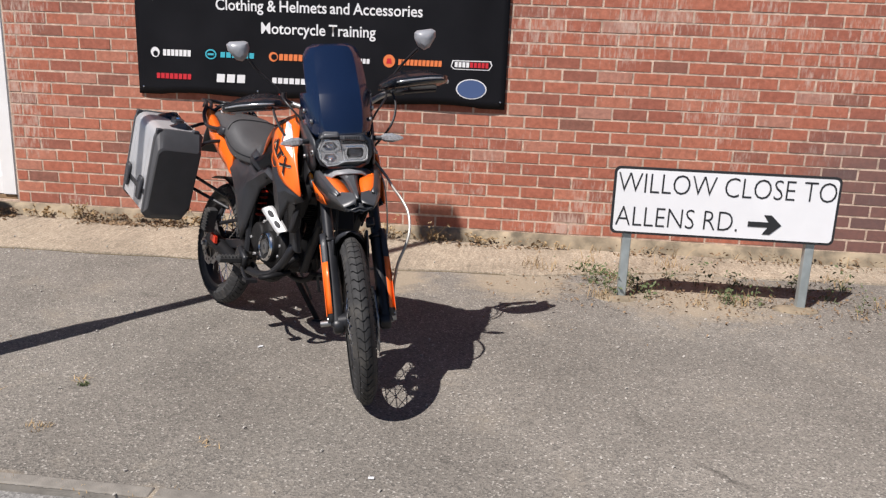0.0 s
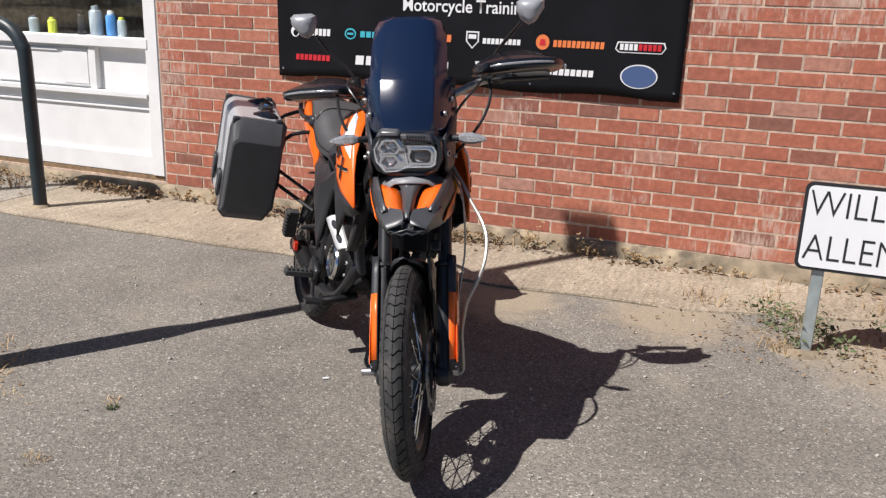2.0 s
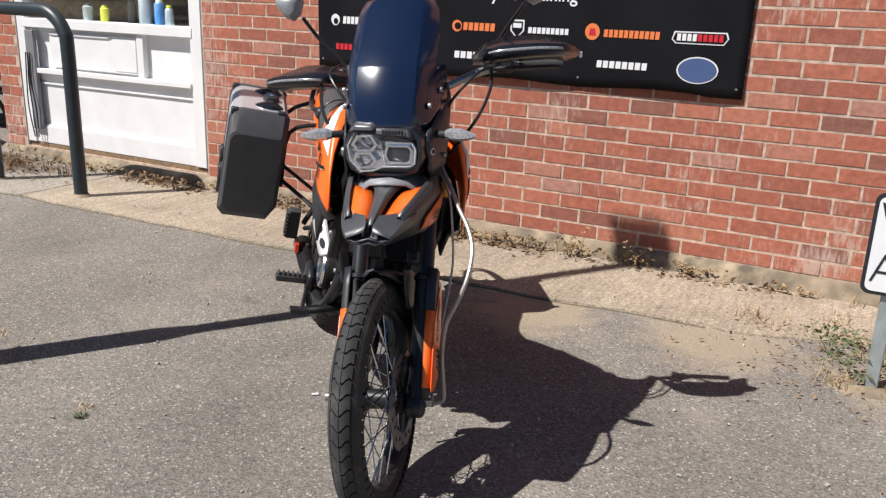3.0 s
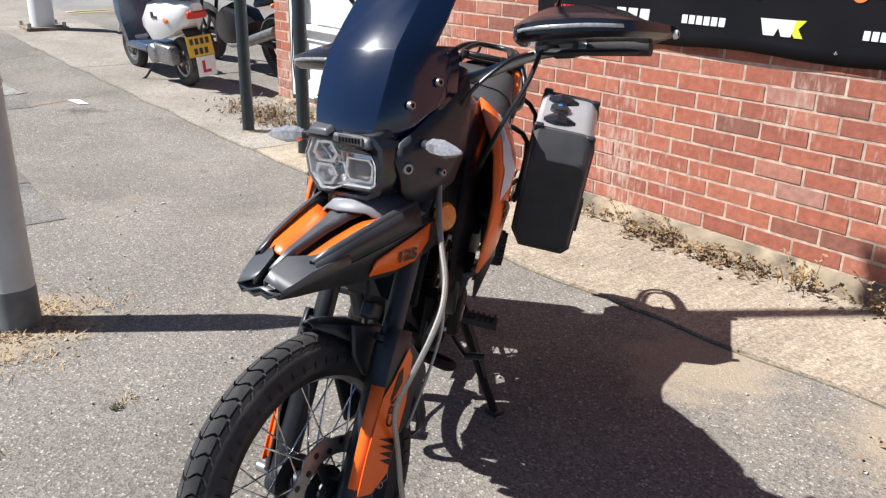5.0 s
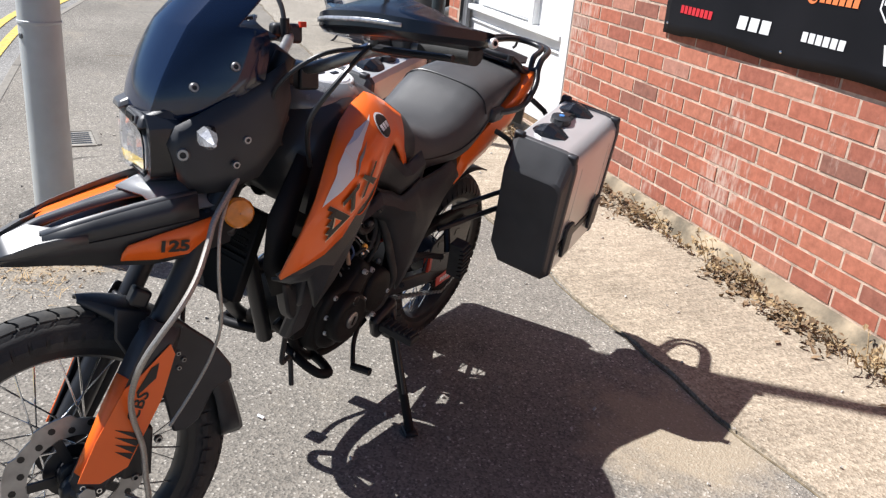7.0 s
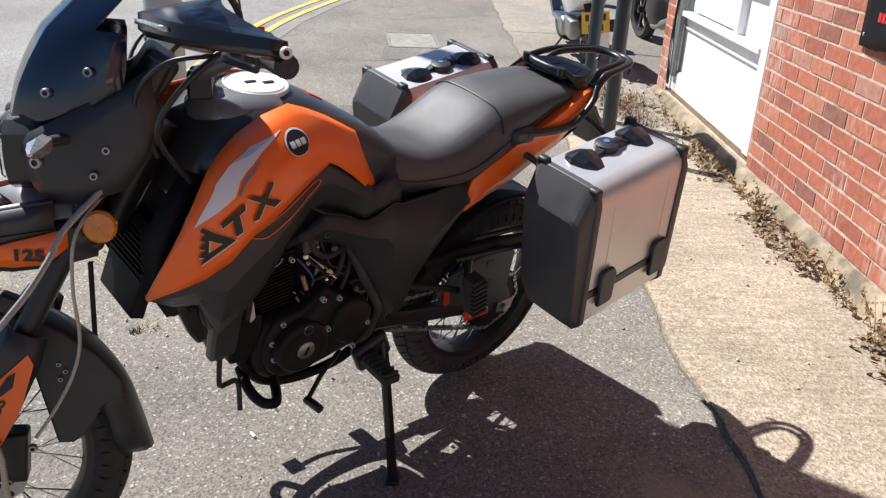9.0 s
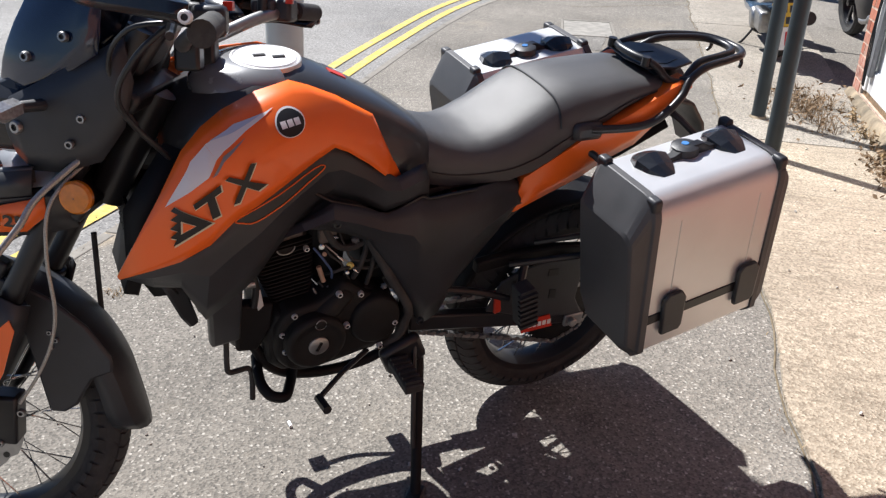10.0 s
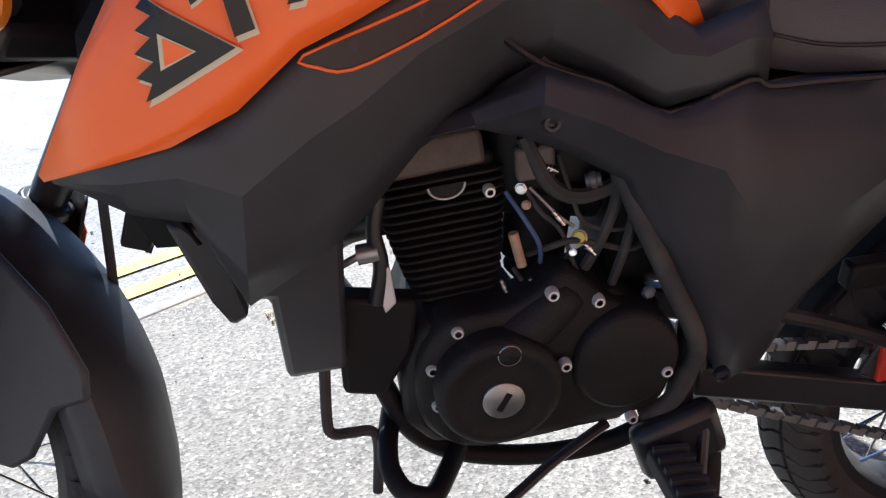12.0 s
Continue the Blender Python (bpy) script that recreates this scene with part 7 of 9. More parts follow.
tube(bm, [(0.525, 0.085, 0.66), (0.507, 0.100, 0.622), (0.488, 0.106, 0.583), (0.452, 0.110, 0.516), (0.412, 0.110, 0.441), (0.414, 0.104, 0.395), (0.424, 0.098, 0.355), (0.45, 0.09, 0.33)], 0.0105, 12)
bp("drain_hose", bm, M_RUBBER, "thick black rubber drain hose", basis=ENG)
bm = B()
tube(bm, [(0.475, 0.085, 0.62), (0.468, 0.100, 0.575), (0.440, 0.104, 0.515), (0.403, 0.104, 0.44), (0.395, 0.10, 0.40)], 0.005, 8)
bp("wiring_loom", bm, M_RUBBER, "black wiring", basis=ENG)
# radiator
bm = B()
box(bm, (0.945, 0, 0.67), (0.028, 0.15, 0.19), Matrix.Rotation(-0.30, 3, "Y"))
rad = bp("oil_cooler", bm, M_ENGINE, "black finned oil cooler", bevel=0.004)
for k in range(14):
    bm = B()
    box(bm, (0.962, 0, 0.575 + 0.0142 * k), (0.006, 0.14, 0.003), Matrix.Rotation(-0.30, 3, "Y"))
    part("cooler_fin", bm, M_ENGINE, rad)
for s in (-1, 1):
    bm = B()
    loft(bm, [[V(0.90, 0.11 * s, 0.90), V(0.975, 0.120 * s, 0.79), V(0.98, 0.13 * s, 0.69), V(0.94, 0.13 * s, 0.61)], [V(0.86, 0.12 * s, 0.88), V(0.94, 0.155 * s, 0.77), V(0.95, 0.155 * s, 0.70), V(0.90, 0.15 * s, 0.62)]])
    bp("inner_panel", bm, M_ENGINE, "black panel beside the oil cooler", thick=0.004)
# exhaust on the right side
bm = B()
tube(bm, [(0.735, -0.02, 0.55), (0.785, -0.05, 0.52), (0.80, -0.085, 0.46), (0.765, -0.095, 0.395), (0.68, -0.10, 0.325), (0.55, -0.10, 0.290), (0.40, -0.10, 0.285), (0.29, -0.105, 0.295)], 0.017, 12)
exh = bp("exhaust_pipe", bm, M_SATIN, "black exhaust pipe")
bm = B()
tube(bm, [(0.31, -0.108, 0.295), (0.20, -0.116, 0.318), (0.07, -0.122, 0.345)], (0.028, 0.034), 18)
sil = part("silencer", bm, M_ENGINE, exh, "black silencer")
bm = B()
slab(bm, [V(x, -0.160, z) for x, z in ((0.195, 0.340), (0.135, 0.347), (0.130, 0.378), (0.192, 0.370))], (0, 0.012, 0))
part("silencer_label", bm, M_RED, sil, "small red label")
bm = B()
SH = [V(0.667, -0.178, 0.588), V(0.700, -0.143, 0.612), V(0.837, -0.130, 0.535), V(0.804, -0.160, 0.515)]
nrm = (SH[1] - SH[0]).cross(SH[3] - SH[0]).normalized()
if nrm.y > 0:
    nrm = -nrm
rows = []
for u, g in ((0, 0.14), (0.03, 0.04), (0.12, 0.0), (0.88, 0.0), (0.97, 0.04), (1, 0.14)):
    a, b = SH[0].lerp(SH[3], u), SH[1].lerp(SH[2], u)
    rows.append([a.lerp(b, g + (1 - 2 * g) * t) + nrm * (0.004 * math.sin(math.pi * t)) for t in (0, 0.25, 0.5, 0.75, 1)])
loft(bm, rows)
hs = part("heat_shield", bm, M_SHIELD, exh, "bright steel heat shield with slots", thick=0.003)
for c0 in (0.29, 0.71):
    bm = B()
    ring = []
    for i in range(12):
        a = 2 * math.pi * i / 12
        u, t = c0 + 0.14 * math.cos(a), 0.5 + 0.20 * math.sin(a)
        ring.append(SH[0].lerp(SH[3], u).lerp(SH[1].lerp(SH[2], u), t) + nrm * 0.0075)
    slab(bm, ring, -nrm * 0.003)
    part("slot", bm, M_SATIN, hs)

# swing arm, chain, shock, rear parts
for s in (-1, 1):
    bm = B()
    loft(bm, [[V(x, s * 0.085 + dy, z + dz) for dy, dz in ((-0.014, -0.022), (0.014, -0.022), (0.014, 0.022), (-0.014, 0.022))] for x, z in ((0.40, 0.385), (0.20, 0.345), (0.0, 0.305), (-0.09, 0.292))], ring=True, caps=True)
    sw = bp("swing_arm", bm, M_SATIN, "black box swing arm", bevel=0.005)
    bm = B()
    box(bm, (-0.065, s * 0.103, 0.29), (0.055, 0.01, 0.035))
    cyl(bm, (-0.055, s * 0.10, 0.29), (-0.055, s * 0.122, 0.29), 0.013, n=6)
    part("axle_adjuster", bm, M_STEEL, sw, "steel axle adjuster", bevel=0.003)
bm = B()
slab(bm, [V(x, 0.105, z) for x, z in ((0.205, 0.378), (0.175, 0.455), (0.12, 0.478), (0.0, 0.500), (-0.06, 0.470), (-0.055, 0.36), (-0.09, 0.30), (0.06, 0.325))], (0, -0.006, 0))
cg = bp("chain_guard", bm, M_BLACK, "black chain guard with cut-outs", bevel=0.003)
for x, z, w, h in ((0.125, 0.445, 0.04, 0.018), (0.03, 0.455, 0.03, 0.022), (0.085, 0.385, 0.03, 0.03), (0.02, 0.39, 0.02, 0.03)):
    bm = B()
    slab(bm, [V(x + dx * w, 0.1065, z + dz * h) for dx, dz in ((-0.5, -0.5), (0.5, -0.35), (0.5, 0.5), (-0.4, 0.35))], (0, -0.002, 0))
    part("cut_out", bm, M_DECAL_B, cg, "dark cut-out")
bm = B()
slab(bm, [V(x, 0.1085, z) for x, z in ((0.104, 0.322), (0.016, 0.327), (0.002, 0.288), (0.092, 0.286))], (0, -0.002, 0))
part("maker_plate", bm, M_RED, cg, "red sticker with white marks")
for k in range(5):
    bm = B()
    x = 0.075 - 0.014 * k
    slab(bm, [V(x, 0.1095, 0.298), V(x - 0.010, 0.1095, 0.298), V(x - 0.009, 0.1095, 0.312), V(x + 0.001, 0.1095, 0.312)], (0, -0.001, 0))
    o = part("sticker_mark", bm, M_PRINT_W, cg)
bm = B()
slab(bm, [V(x, 0.112, z) for x, z in ((0.190, 0.425), (0.176, 0.428), (0.166, 0.372), (0.184, 0.368))], (0, -0.02, 0))
bp("chain_tensioner", bm, M_RED, "red chain tensioner", bevel=0.004)
bm = B()
path = [V(0.40, 0.07, 0.41), V(-0.04, 0.07, 0.390), V(-0.115, 0.07, 0.360), V(-0.143, 0.07, 0.295), V(-0.115, 0.07, 0.230), V(-0.04, 0.07, 0.200), V(0.40, 0.07, 0.345)]
for a, b in zip(path, path[1:]):
    n = max(2, int((b - a).length / 0.0127))
    d = (b - a).normalized()
    for i in range(n):
        c = a + (b - a) * (i + 0.5) / n
        box(bm, c, (0.011, 0.010 if i % 2 else 0.014, 0.012 if i % 2 else 0.008), d.to_track_quat("X", "Z").to_matrix())
bp("drive_chain", bm, M_STEEL, "steel drive chain", smooth=0)
bm = B()
lathe(bm, [(0.03, -0.003), (0.090, -0.003), (0.094, 0), (0.090, 0.003), (0.03, 0.003)], yside(0.07, REAR_C.x, REAR_C.z, 1), 48)
for i in range(40):
    a = 2 * math.pi * i / 40
    box(bm, REAR_C + V(0.095 * math.cos(a), 0.07, 0.095 * math.sin(a)), (0.008, 0.005, 0.006), Matrix.Rotation(-a, 3, "Y"))
bp("rear_sprocket", bm, M_ENGINE, "dark toothed rear sprocket")
bm = B()
lathe(bm, [(0.02, -0.062), (0.078, -0.060), (0.082, -0.040), (0.062, -0.030), (0.060, 0.030), (0.078, 0.045), (0.070, 0.060), (0.02, 0.062)], yside(0.0, REAR_C.x, REAR_C.z, 1), 40)
bp("rear_hub_carrier", bm, M_SATIN, "black cush drive hub")
bm = B()
loft(bm, [[V(x, 0.082 + dy, z + dz) for dy, dz in ((-0.012, -0.016), (0.012, -0.016), (0.012, 0.016), (-0.012, 0.016))] for x, z in ((0.24, 0.500), (0.14, 0.508), (0.02, 0.503), (-0.11, 0.484))], ring=True, caps=True)
bp("swing_arm_brace", bm, M_ENGINE, "black upper swing arm brace", bevel=0.005)
bm = B()
cyl(bm, (0.33, 0, 0.47), (0.30, 0, 0.70), 0.018, n=14)
shock = bp("rear_shock", bm, M_SATIN, "black rear shock absorber")
bm = B()
tube(bm, [V(0.328 - 0.024 * t + 0.034 * math.cos(t * 14 * math.pi), 0.034 * math.sin(t * 14 * math.pi), 0.49 + 0.18 * t) for t in [i / 84 for i in range(85)]], 0.0055, 6, 1)
part("spring", bm, M_RED, shock, "coil spring")
bm = B()
rows = []
for i in range(14):
    a = radians(12 + 100 * i / 13)
    rows.append([REAR_C + V(0.322 * math.cos(a), w, 0.322 * math.sin(a)) for w in (-0.068, -0.05, 0, 0.05, 0.068)])
loft(bm, rows)
bp("rear_mudguard", bm, M_ENGINE, "black rear hugger mudguard", thick=0.004)
bm = B()
loft(bm, [[V(x, y, z) for y in (-w, 0, w)] for x, z, w in ((-0.10, 0.862, 0.06), (-0.22, 0.862, 0.07), (-0.30, 0.84, 0.07), (-0.36, 0.78, 0.06), (-0.40, 0.70, 0.05))])
bp("tail_mudguard", bm, M_BLACK, "black tail mudguard", thick=0.01)
bm = B()
box(bm, (-0.25, 0, 0.885), (0.05, 0.12, 0.04))
bp("tail_light", bm, M_RED, "red tail light", bevel=0.01)
bm = B()
loft(bm, [[V(x, w * t, z - 0.03 * t * t) for t in (-1, -0.6, 0, 0.6, 1)] for x, z, w in ((0.30, 0.52, 0.075), (0.265, 0.62, 0.082), (0.18, 0.70, 0.088), (0.05, 0.735, 0.088), (-0.10, 0.77, 0.085), (-0.24, 0.82, 0.07))])
bp("inner_fender", bm, M_ENGINE, "black inner fender over the rear wheel", thick=0.006)
# rack: one outer tube that runs from grab rail to grab rail round the back, an inner loop and a plate
near = [(0.045, 0.140, 0.846), (0.0, 0.147, 0.845), (-0.055, 0.150, 0.844), (-0.108, 0.149, 0.850), (-0.150, 0.146, 0.872), (-0.187, 0.138, 0.901), (-0.215, 0.122, 0.930), (-0.271, 0.105, 0.948), (-0.350, 0.088, 0.953), (-0.410, 0.066, 0.953), (-0.440, 0.032, 0.951), (-0.446, 0.0, 0.950)]
bm = B()
tube(bm, near + [(x, -y, z) for x, y, z in near[-2::-1]], 0.0090, 12)
bp("rack_rail", bm, M_SATIN, "black grab rail running round the rack")
bm = B()
loop = [(-0.418, 0.0, 0.955), (-0.400, 0.044, 0.955), (-0.340, 0.066, 0.954), (-0.270, 0.078, 0.948), (-0.226, 0.094, 0.920), (-0.205, 0.098, 0.914), (-0.178, 0.090, 0.920), (-0.158, 0.078, 0.940), (-0.140, 0.060, 0.953), (-0.128, 0.030, 0.955), (-0.126, 0.0, 0.955)]
tube(bm, loop + [(x, -y, z) for x, y, z in loop[-2:0:-1]], 0.0088, 12, 4, closed=True)
bp("rack_inner_rail", bm, M_SATIN, "black inner rack loop")
bm = B()
slab(bm, [V(x, y, 0.938) for x, y in ((-0.13, -0.07), (-0.20, -0.085), (-0.27, -0.06), (-0.285, 0.0), (-0.27, 0.06), (-0.20, 0.085), (-0.13, 0.07), (-0.12, 0.0))], (0, 0, 0.006))
rack = bp("rack_plate", bm, M_SATIN, "black rack plate with cut-outs", bevel=0.003)
for s in (-1, 1):
    bm = B()
    slab(bm, [V(x, s * y, 0.9455) for x, y in ((-0.155, 0.016), (-0.155, 0.052), (-0.195, 0.060), (-0.240, 0.040), (-0.215, 0.014))], (0, 0, -0.003))
    part("cut_out", bm, M_DECAL_B, rack, "dark cut-out")
    bm = B()
    tube(bm, [(-0.215, 0.094 * s, 0.917), (-0.220, 0.110 * s, 0.924), (-0.224, 0.119 * s, 0.932)], 0.009, 8, 3)
    bp("rack_stay", bm, M_SATIN, "short black rack stay")
    bm = B()
    cyl(bm, (-0.13, 0.062 * s, 0.945), (-0.13, 0.062 * s, 0.965), 0.010, n=10)
    bp("rack_spacer", bm, M_SATIN, "")
    bm = B()
    box(bm, (0.050, 0.130 * s, 0.840), (0.075, 0.034, 0.040))
    bp("rail_mount", bm, M_BLACK, "", bevel=0.012)
    bm = B()
    tube(bm, [(-0.428, 0.050 * s, 0.944), (-0.432, 0.054 * s, 0.928), (-0.425, 0.058 * s, 0.920)], 0.0045, 8, 3)
    bp("strap_hook", bm, M_SATIN, "small black strap hook")
bm = B()
loft(bm, [[V(x, w * t, z - d * abs(t) ** 2) for t in (-1, -0.6, 0, 0.6, 1)] for x, w, z, d in ((-0.165, 0.096, 0.930, 0.03), (-0.22, 0.084, 0.934, 0.04), (-0.265, 0.066, 0.928, 0.04), (-0.285, 0.050, 0.905, 0.02))])
bp("tail_cover", bm, M_BLACK, "black tail cover under the rack", thick=0.006)

# side stand, pegs, pedals
foot = BIKE_M.inverted() @ V(-0.370, -1.697, 0.006)
bm = B()
tube(bm, [V(0.385, 0.115, 0.335), V(0.385, 0.135, 0.29), foot + V(0, 0, 0.0)], 0.0125, 12, 2)
st = bp("side_stand", bm, M_ENGINE, "black side stand")
bm = B()
box(bm, foot, (0.05, 0.035, 0.010), BIKE_M.to_3x3().inverted())
part("stand_foot", bm, M_SATIN, st, "", bevel=0.003)
bm = B()
tube(bm, [V(0.40, 0.13, 0.36), foot + (V(0.385, 0.125, 0.33) - foot) * 0.35 + V(0.015, 0.012, 0)], 0.006, 8)
part("stand_spring", bm, M_SATIN, st, "dark stand spring")
for s in (-1, 1):
    bm = B()
    box(bm, (0.425, 0.125 * s, 0.33), (0.10, 0.03, 0.075), Matrix.Rotation(0.4, 3, "Y"))
    pg = bp("peg_bracket", bm, M_SATIN, "black footpeg bracket", bevel=0.012)
    bm = B()
    box(bm, (0.445, 0.19 * s, 0.325), (0.045, 0.10, 0.022))
    part("footpeg", bm, M_RUBBER, pg, "ribbed black footpeg", bevel=0.004)
    for k in range(6):
        bm = B()
        box(bm, (0.445, (0.15 + 0.016 * k) * s, 0.339), (0.040, 0.006, 0.008))
        ob = obj("rib", bm, M_RUBBER)
        ob.parent = pg
    bm = B()
    tube(bm, [(0.12, 0.105 * s, 0.50), (0.14, 0.13 * s, 0.46), (0.15, 0.14 * s, 0.44)], 0.010, 8)
    pp2 = bp("pillion_bracket", bm, M_SATIN, "black pillion footpeg bracket")
    bm = B()
    tube(bm, [(0.40, 0.12 * s, 0.50), (0.26, 0.12 * s, 0.46), (0.17, 0.135 * s, 0.43)], 0.009, 8)
    part("bracket_tube", bm, M_SATIN, pp2)
    bm = B()
    box(bm, (0.155, 0.178 * s, 0.44), (0.040, 0.042, 0.110), Matrix.Rotation(0.2, 3, "Y"))
    part("pillion_peg", bm, M_RUBBER, pp2, "folded ribbed black pillion peg", bevel=0.003)
    for q in range(7):
        bm = B()
        box(bm, (0.150 + 0.0027 * q, 0.200 * s, 0.398 + 0.0140 * q), (0.046, 0.014, 0.007), Matrix.Rotation(0.2, 3, "Y"))
        part("rib", bm, M_RUBBER, pp2)
bm = B()
tube(bm, [(0.50, 0.10, 0.340), (0.564, 0.129, 0.322), (0.610, 0.160, 0.314), (0.641, 0.183, 0.311)], 0.006, 8)
tube(bm, [(0.641, 0.180, 0.311), (0.640, 0.206, 0.316), (0.639, 0.230, 0.320)], 0.010, 8)
bp("gear_lever", bm, M_SATIN, "black gear lever")
bm = B()
tube(bm, [(0.44, -0.13, 0.30), (0.55, -0.15, 0.27), (0.63, -0.16, 0.28)], 0.007, 8)
box(bm, (0.645, -0.175, 0.285), (0.04, 0.05, 0.012))
bp("brake_pedal", bm, M_SATIN, "black brake pedal")


# panniers
def build_pannier(s, origin, Wd, lab):
    """s: +1 for the left side. The box runs back from its front, inner, lower corner."""
    Lg, Ht = 0.360, 0.408
    a = radians(9.8)
    fr = Matrix(((-math.cos(a), 0, math.sin(a), origin[0]), (0, s, 0, origin[1]), (math.sin(a), 0, math.cos(a), origin[2]), (0, 0, 0, 1)))

    def pt(u, v, w):
        return fr @ V(u, v, w)

    def section(u, inset, taper=0.0):
        """Outline across the box, with a rounded upper outer edge and a cut lower inner corner."""
        i = inset
        pts = [(i, 0.055 + i), (0.03 + taper, i), (Wd - 0.022 - i, i), (Wd - i, 0.024 + i)]
        pts += [(Wd - i - 0.045 + 0.045 * math.cos(radians(t)), Ht - i - 0.045 + 0.045 * math.sin(radians(t))) for t in (0, 22, 45, 68, 90)]
        pts += [(0.014 + i, Ht - i), (i, Ht - 0.014 - i)]
        return [pt(u, v, w) for v, w in pts]

    bm = B()
    loft(bm, [section(0.004, 0.0), section(Lg - 0.035, 0.0)], ring=True, caps=True)
    pan = bp("pannier", bm, M_ALU, lab, smooth=40)
    def face(u, inset, drop, low):
        """The end's outline, with its top let down by drop and its foot lifted by low."""
        i = inset
        pts = [(i, 0.060 + low), (0.035, low + i), (Wd - 0.026 - i, low + i), (Wd - i, 0.026 + low + i)]
        pts += [(Wd - i - 0.03 + 0.03 * math.cos(radians(t)), Ht - drop - i - 0.03 + 0.03 * math.sin(radians(t))) for t in (0, 22, 45, 68, 90)]
        pts += [(0.012 + i, Ht - drop - i), (i, Ht - drop - 0.012 - i)]
        return [pt(u + (0.028 * (1 - w / Ht) if u < 0.1 else 0.0), v, w) for v, w in pts]

    for u0, d, nm in ((0.012, -1, "front_cap"), (Lg - 0.045, 1, "rear_cap")):
        bm = B()
        deep = 0.060 if d < 0 else 0.036
        loft(bm, [section(u0 - 0.004 * d, -0.004), section(u0 + 0.012 * d, -0.004), section(u0 + 0.016 * d, 0.002), face(u0 + deep * d, 0.006, 0.062 if d < 0 else 0.03, 0.012), face(u0 + (deep + 0.004) * d, 0.012, 0.066 if d < 0 else 0.034, 0.016)], ring=True, caps=True)
        part(nm, bm, M_CAP, pan, "black moulded pannier end", bevel=0.0018, smooth=14)
    for u in (0.008, Lg - 0.04):
        for v in (Wd - 0.176, Wd - 0.016):
            bm = B()
            c = pt(u, v, Ht - (0.002 if v < 0.1 else 0.012))
            box(bm, c, (0.022, 0.030, 0.030), fr.to_3x3())
            part("corner_lug", bm, M_BLACK, pan, "black strap lug", bevel=0.006)
    for u in (0.085, Lg - 0.095):
        bm = B()
        rows = []
        for t, hu, hh in ((-0.010, 0.016, 0.003), (0.004, 0.032, 0.014), (0.030, 0.042, 0.026), (0.062, 0.034, 0.016), (0.090, 0.016, 0.003)):
            rows.append([pt(u + du * hu, 0.030 + t, Ht - 0.002 + dh * hh) for du, dh in ((-1, 0), (-0.85, 0.65), (-0.25, 1), (0.25, 0.92), (0.85, 0.6), (1, 0))])
        loft(bm, rows, caps=True)
        part("latch", bm, M_GLOSSBLACK, pan, "glossy black faceted latch", smooth=0)
    bm = B()
    rows = [[pt(u, 0.070 + dv, Ht + dh) for dv, dh in ((-0.012, 0), (-0.010, h), (0.010, h), (0.012, 0))] for u, h in ((0.05, 0.006), (0.13, 0.008), (0.16, 0.020), (0.20, 0.020), (0.22, 0.008), (Lg - 0.06, 0.006))]
    loft(bm, rows, caps=True)
    part("lid_bar", bm, M_SATIN, pan, "black lid bar", bevel=0.002)
    bm = B()
    lathe(bm, [(0.030, -0.002), (0.028, 0.016), (0.018, 0.020), (0.0001, 0.019)], fr @ Matrix.Translation((Lg / 2 - 0.012, 0.062, Ht)), 20)
    part("lock_housing", bm, M_BLACK, pan, "black lock housing")
    bm = B()
    lathe(bm, [(0.008, 0.018), (0.0075, 0.0215), (0.0001, 0.0215)], fr @ Matrix.Translation((Lg / 2 - 0.012, 0.062, Ht)), 18)
    part("lock", bm, M_CANBLUE, pan, "small blue key lock")
    bm = B()
    wv = 0.108
    loft(bm, [[pt(u, Wd + e, wv + h) for e, h in ((-0.002, -0.013), (0.003, -0.011), (0.003, 0.011), (-0.002, 0.013))] for u in (0.01, Lg - 0.04)], caps=True)
    part("band", bm, M_SATIN, pan, "dark band round the lower part")
    for u in (0.075, Lg - 0.085):
        bm = B()
        slab(bm, [pt(u + du, Wd + 0.003, wv + dw) for du, dw in ((-0.028, -0.045), (0.022, -0.045), (0.028, -0.035), (0.030, 0.040), (0.018, 0.060), (-0.020, 0.060), (-0.030, 0.046))], fr.to_3x3() @ V(0, 0.011, 0))
        part("hinge_clasp", bm, M_BLACK, pan, "black moulded clasp", bevel=0.004)
    for u in (0.07, Lg - 0.09):
        bm = B()
        tube(bm, [pt(u, Wd - 0.0008, 0.15), pt(u, Wd - 0.0008, Ht - 0.06)], 0.0022, 8)
        part("pressed_rib", bm, M_ALU, pan, "")
    bm = B()
    tube(bm, [V(0.05, 0.10 * s, 0.80), pt(0.06, -0.014, 0.33), pt(0.06, -0.014, 0.12), pt(0.30, -0.014, 0.12), pt(0.30, -0.014, 0.33), V(-0.17, 0.08 * s, 0.87)], 0.008, 8, 4)
    tube(bm, [V(0.16, 0.10 * s, 0.50), pt(0.06, -0.014, 0.14)], 0.008, 8)
    tube(bm, [V(0.10, 0.10 * s, 0.55), pt(0.05, -0.014, 0.20)], 0.007, 8)
    bp("pannier_frame", bm, M_SATIN, "black tubular pannier frame")


build_pannier(1, (-0.002, 0.210, 0.411), 0.189, "left aluminium pannier with black ends and latches")
build_pannier(-1, (0.034, -0.242, 0.412), 0.205, "right aluminium pannier with black ends and latches")


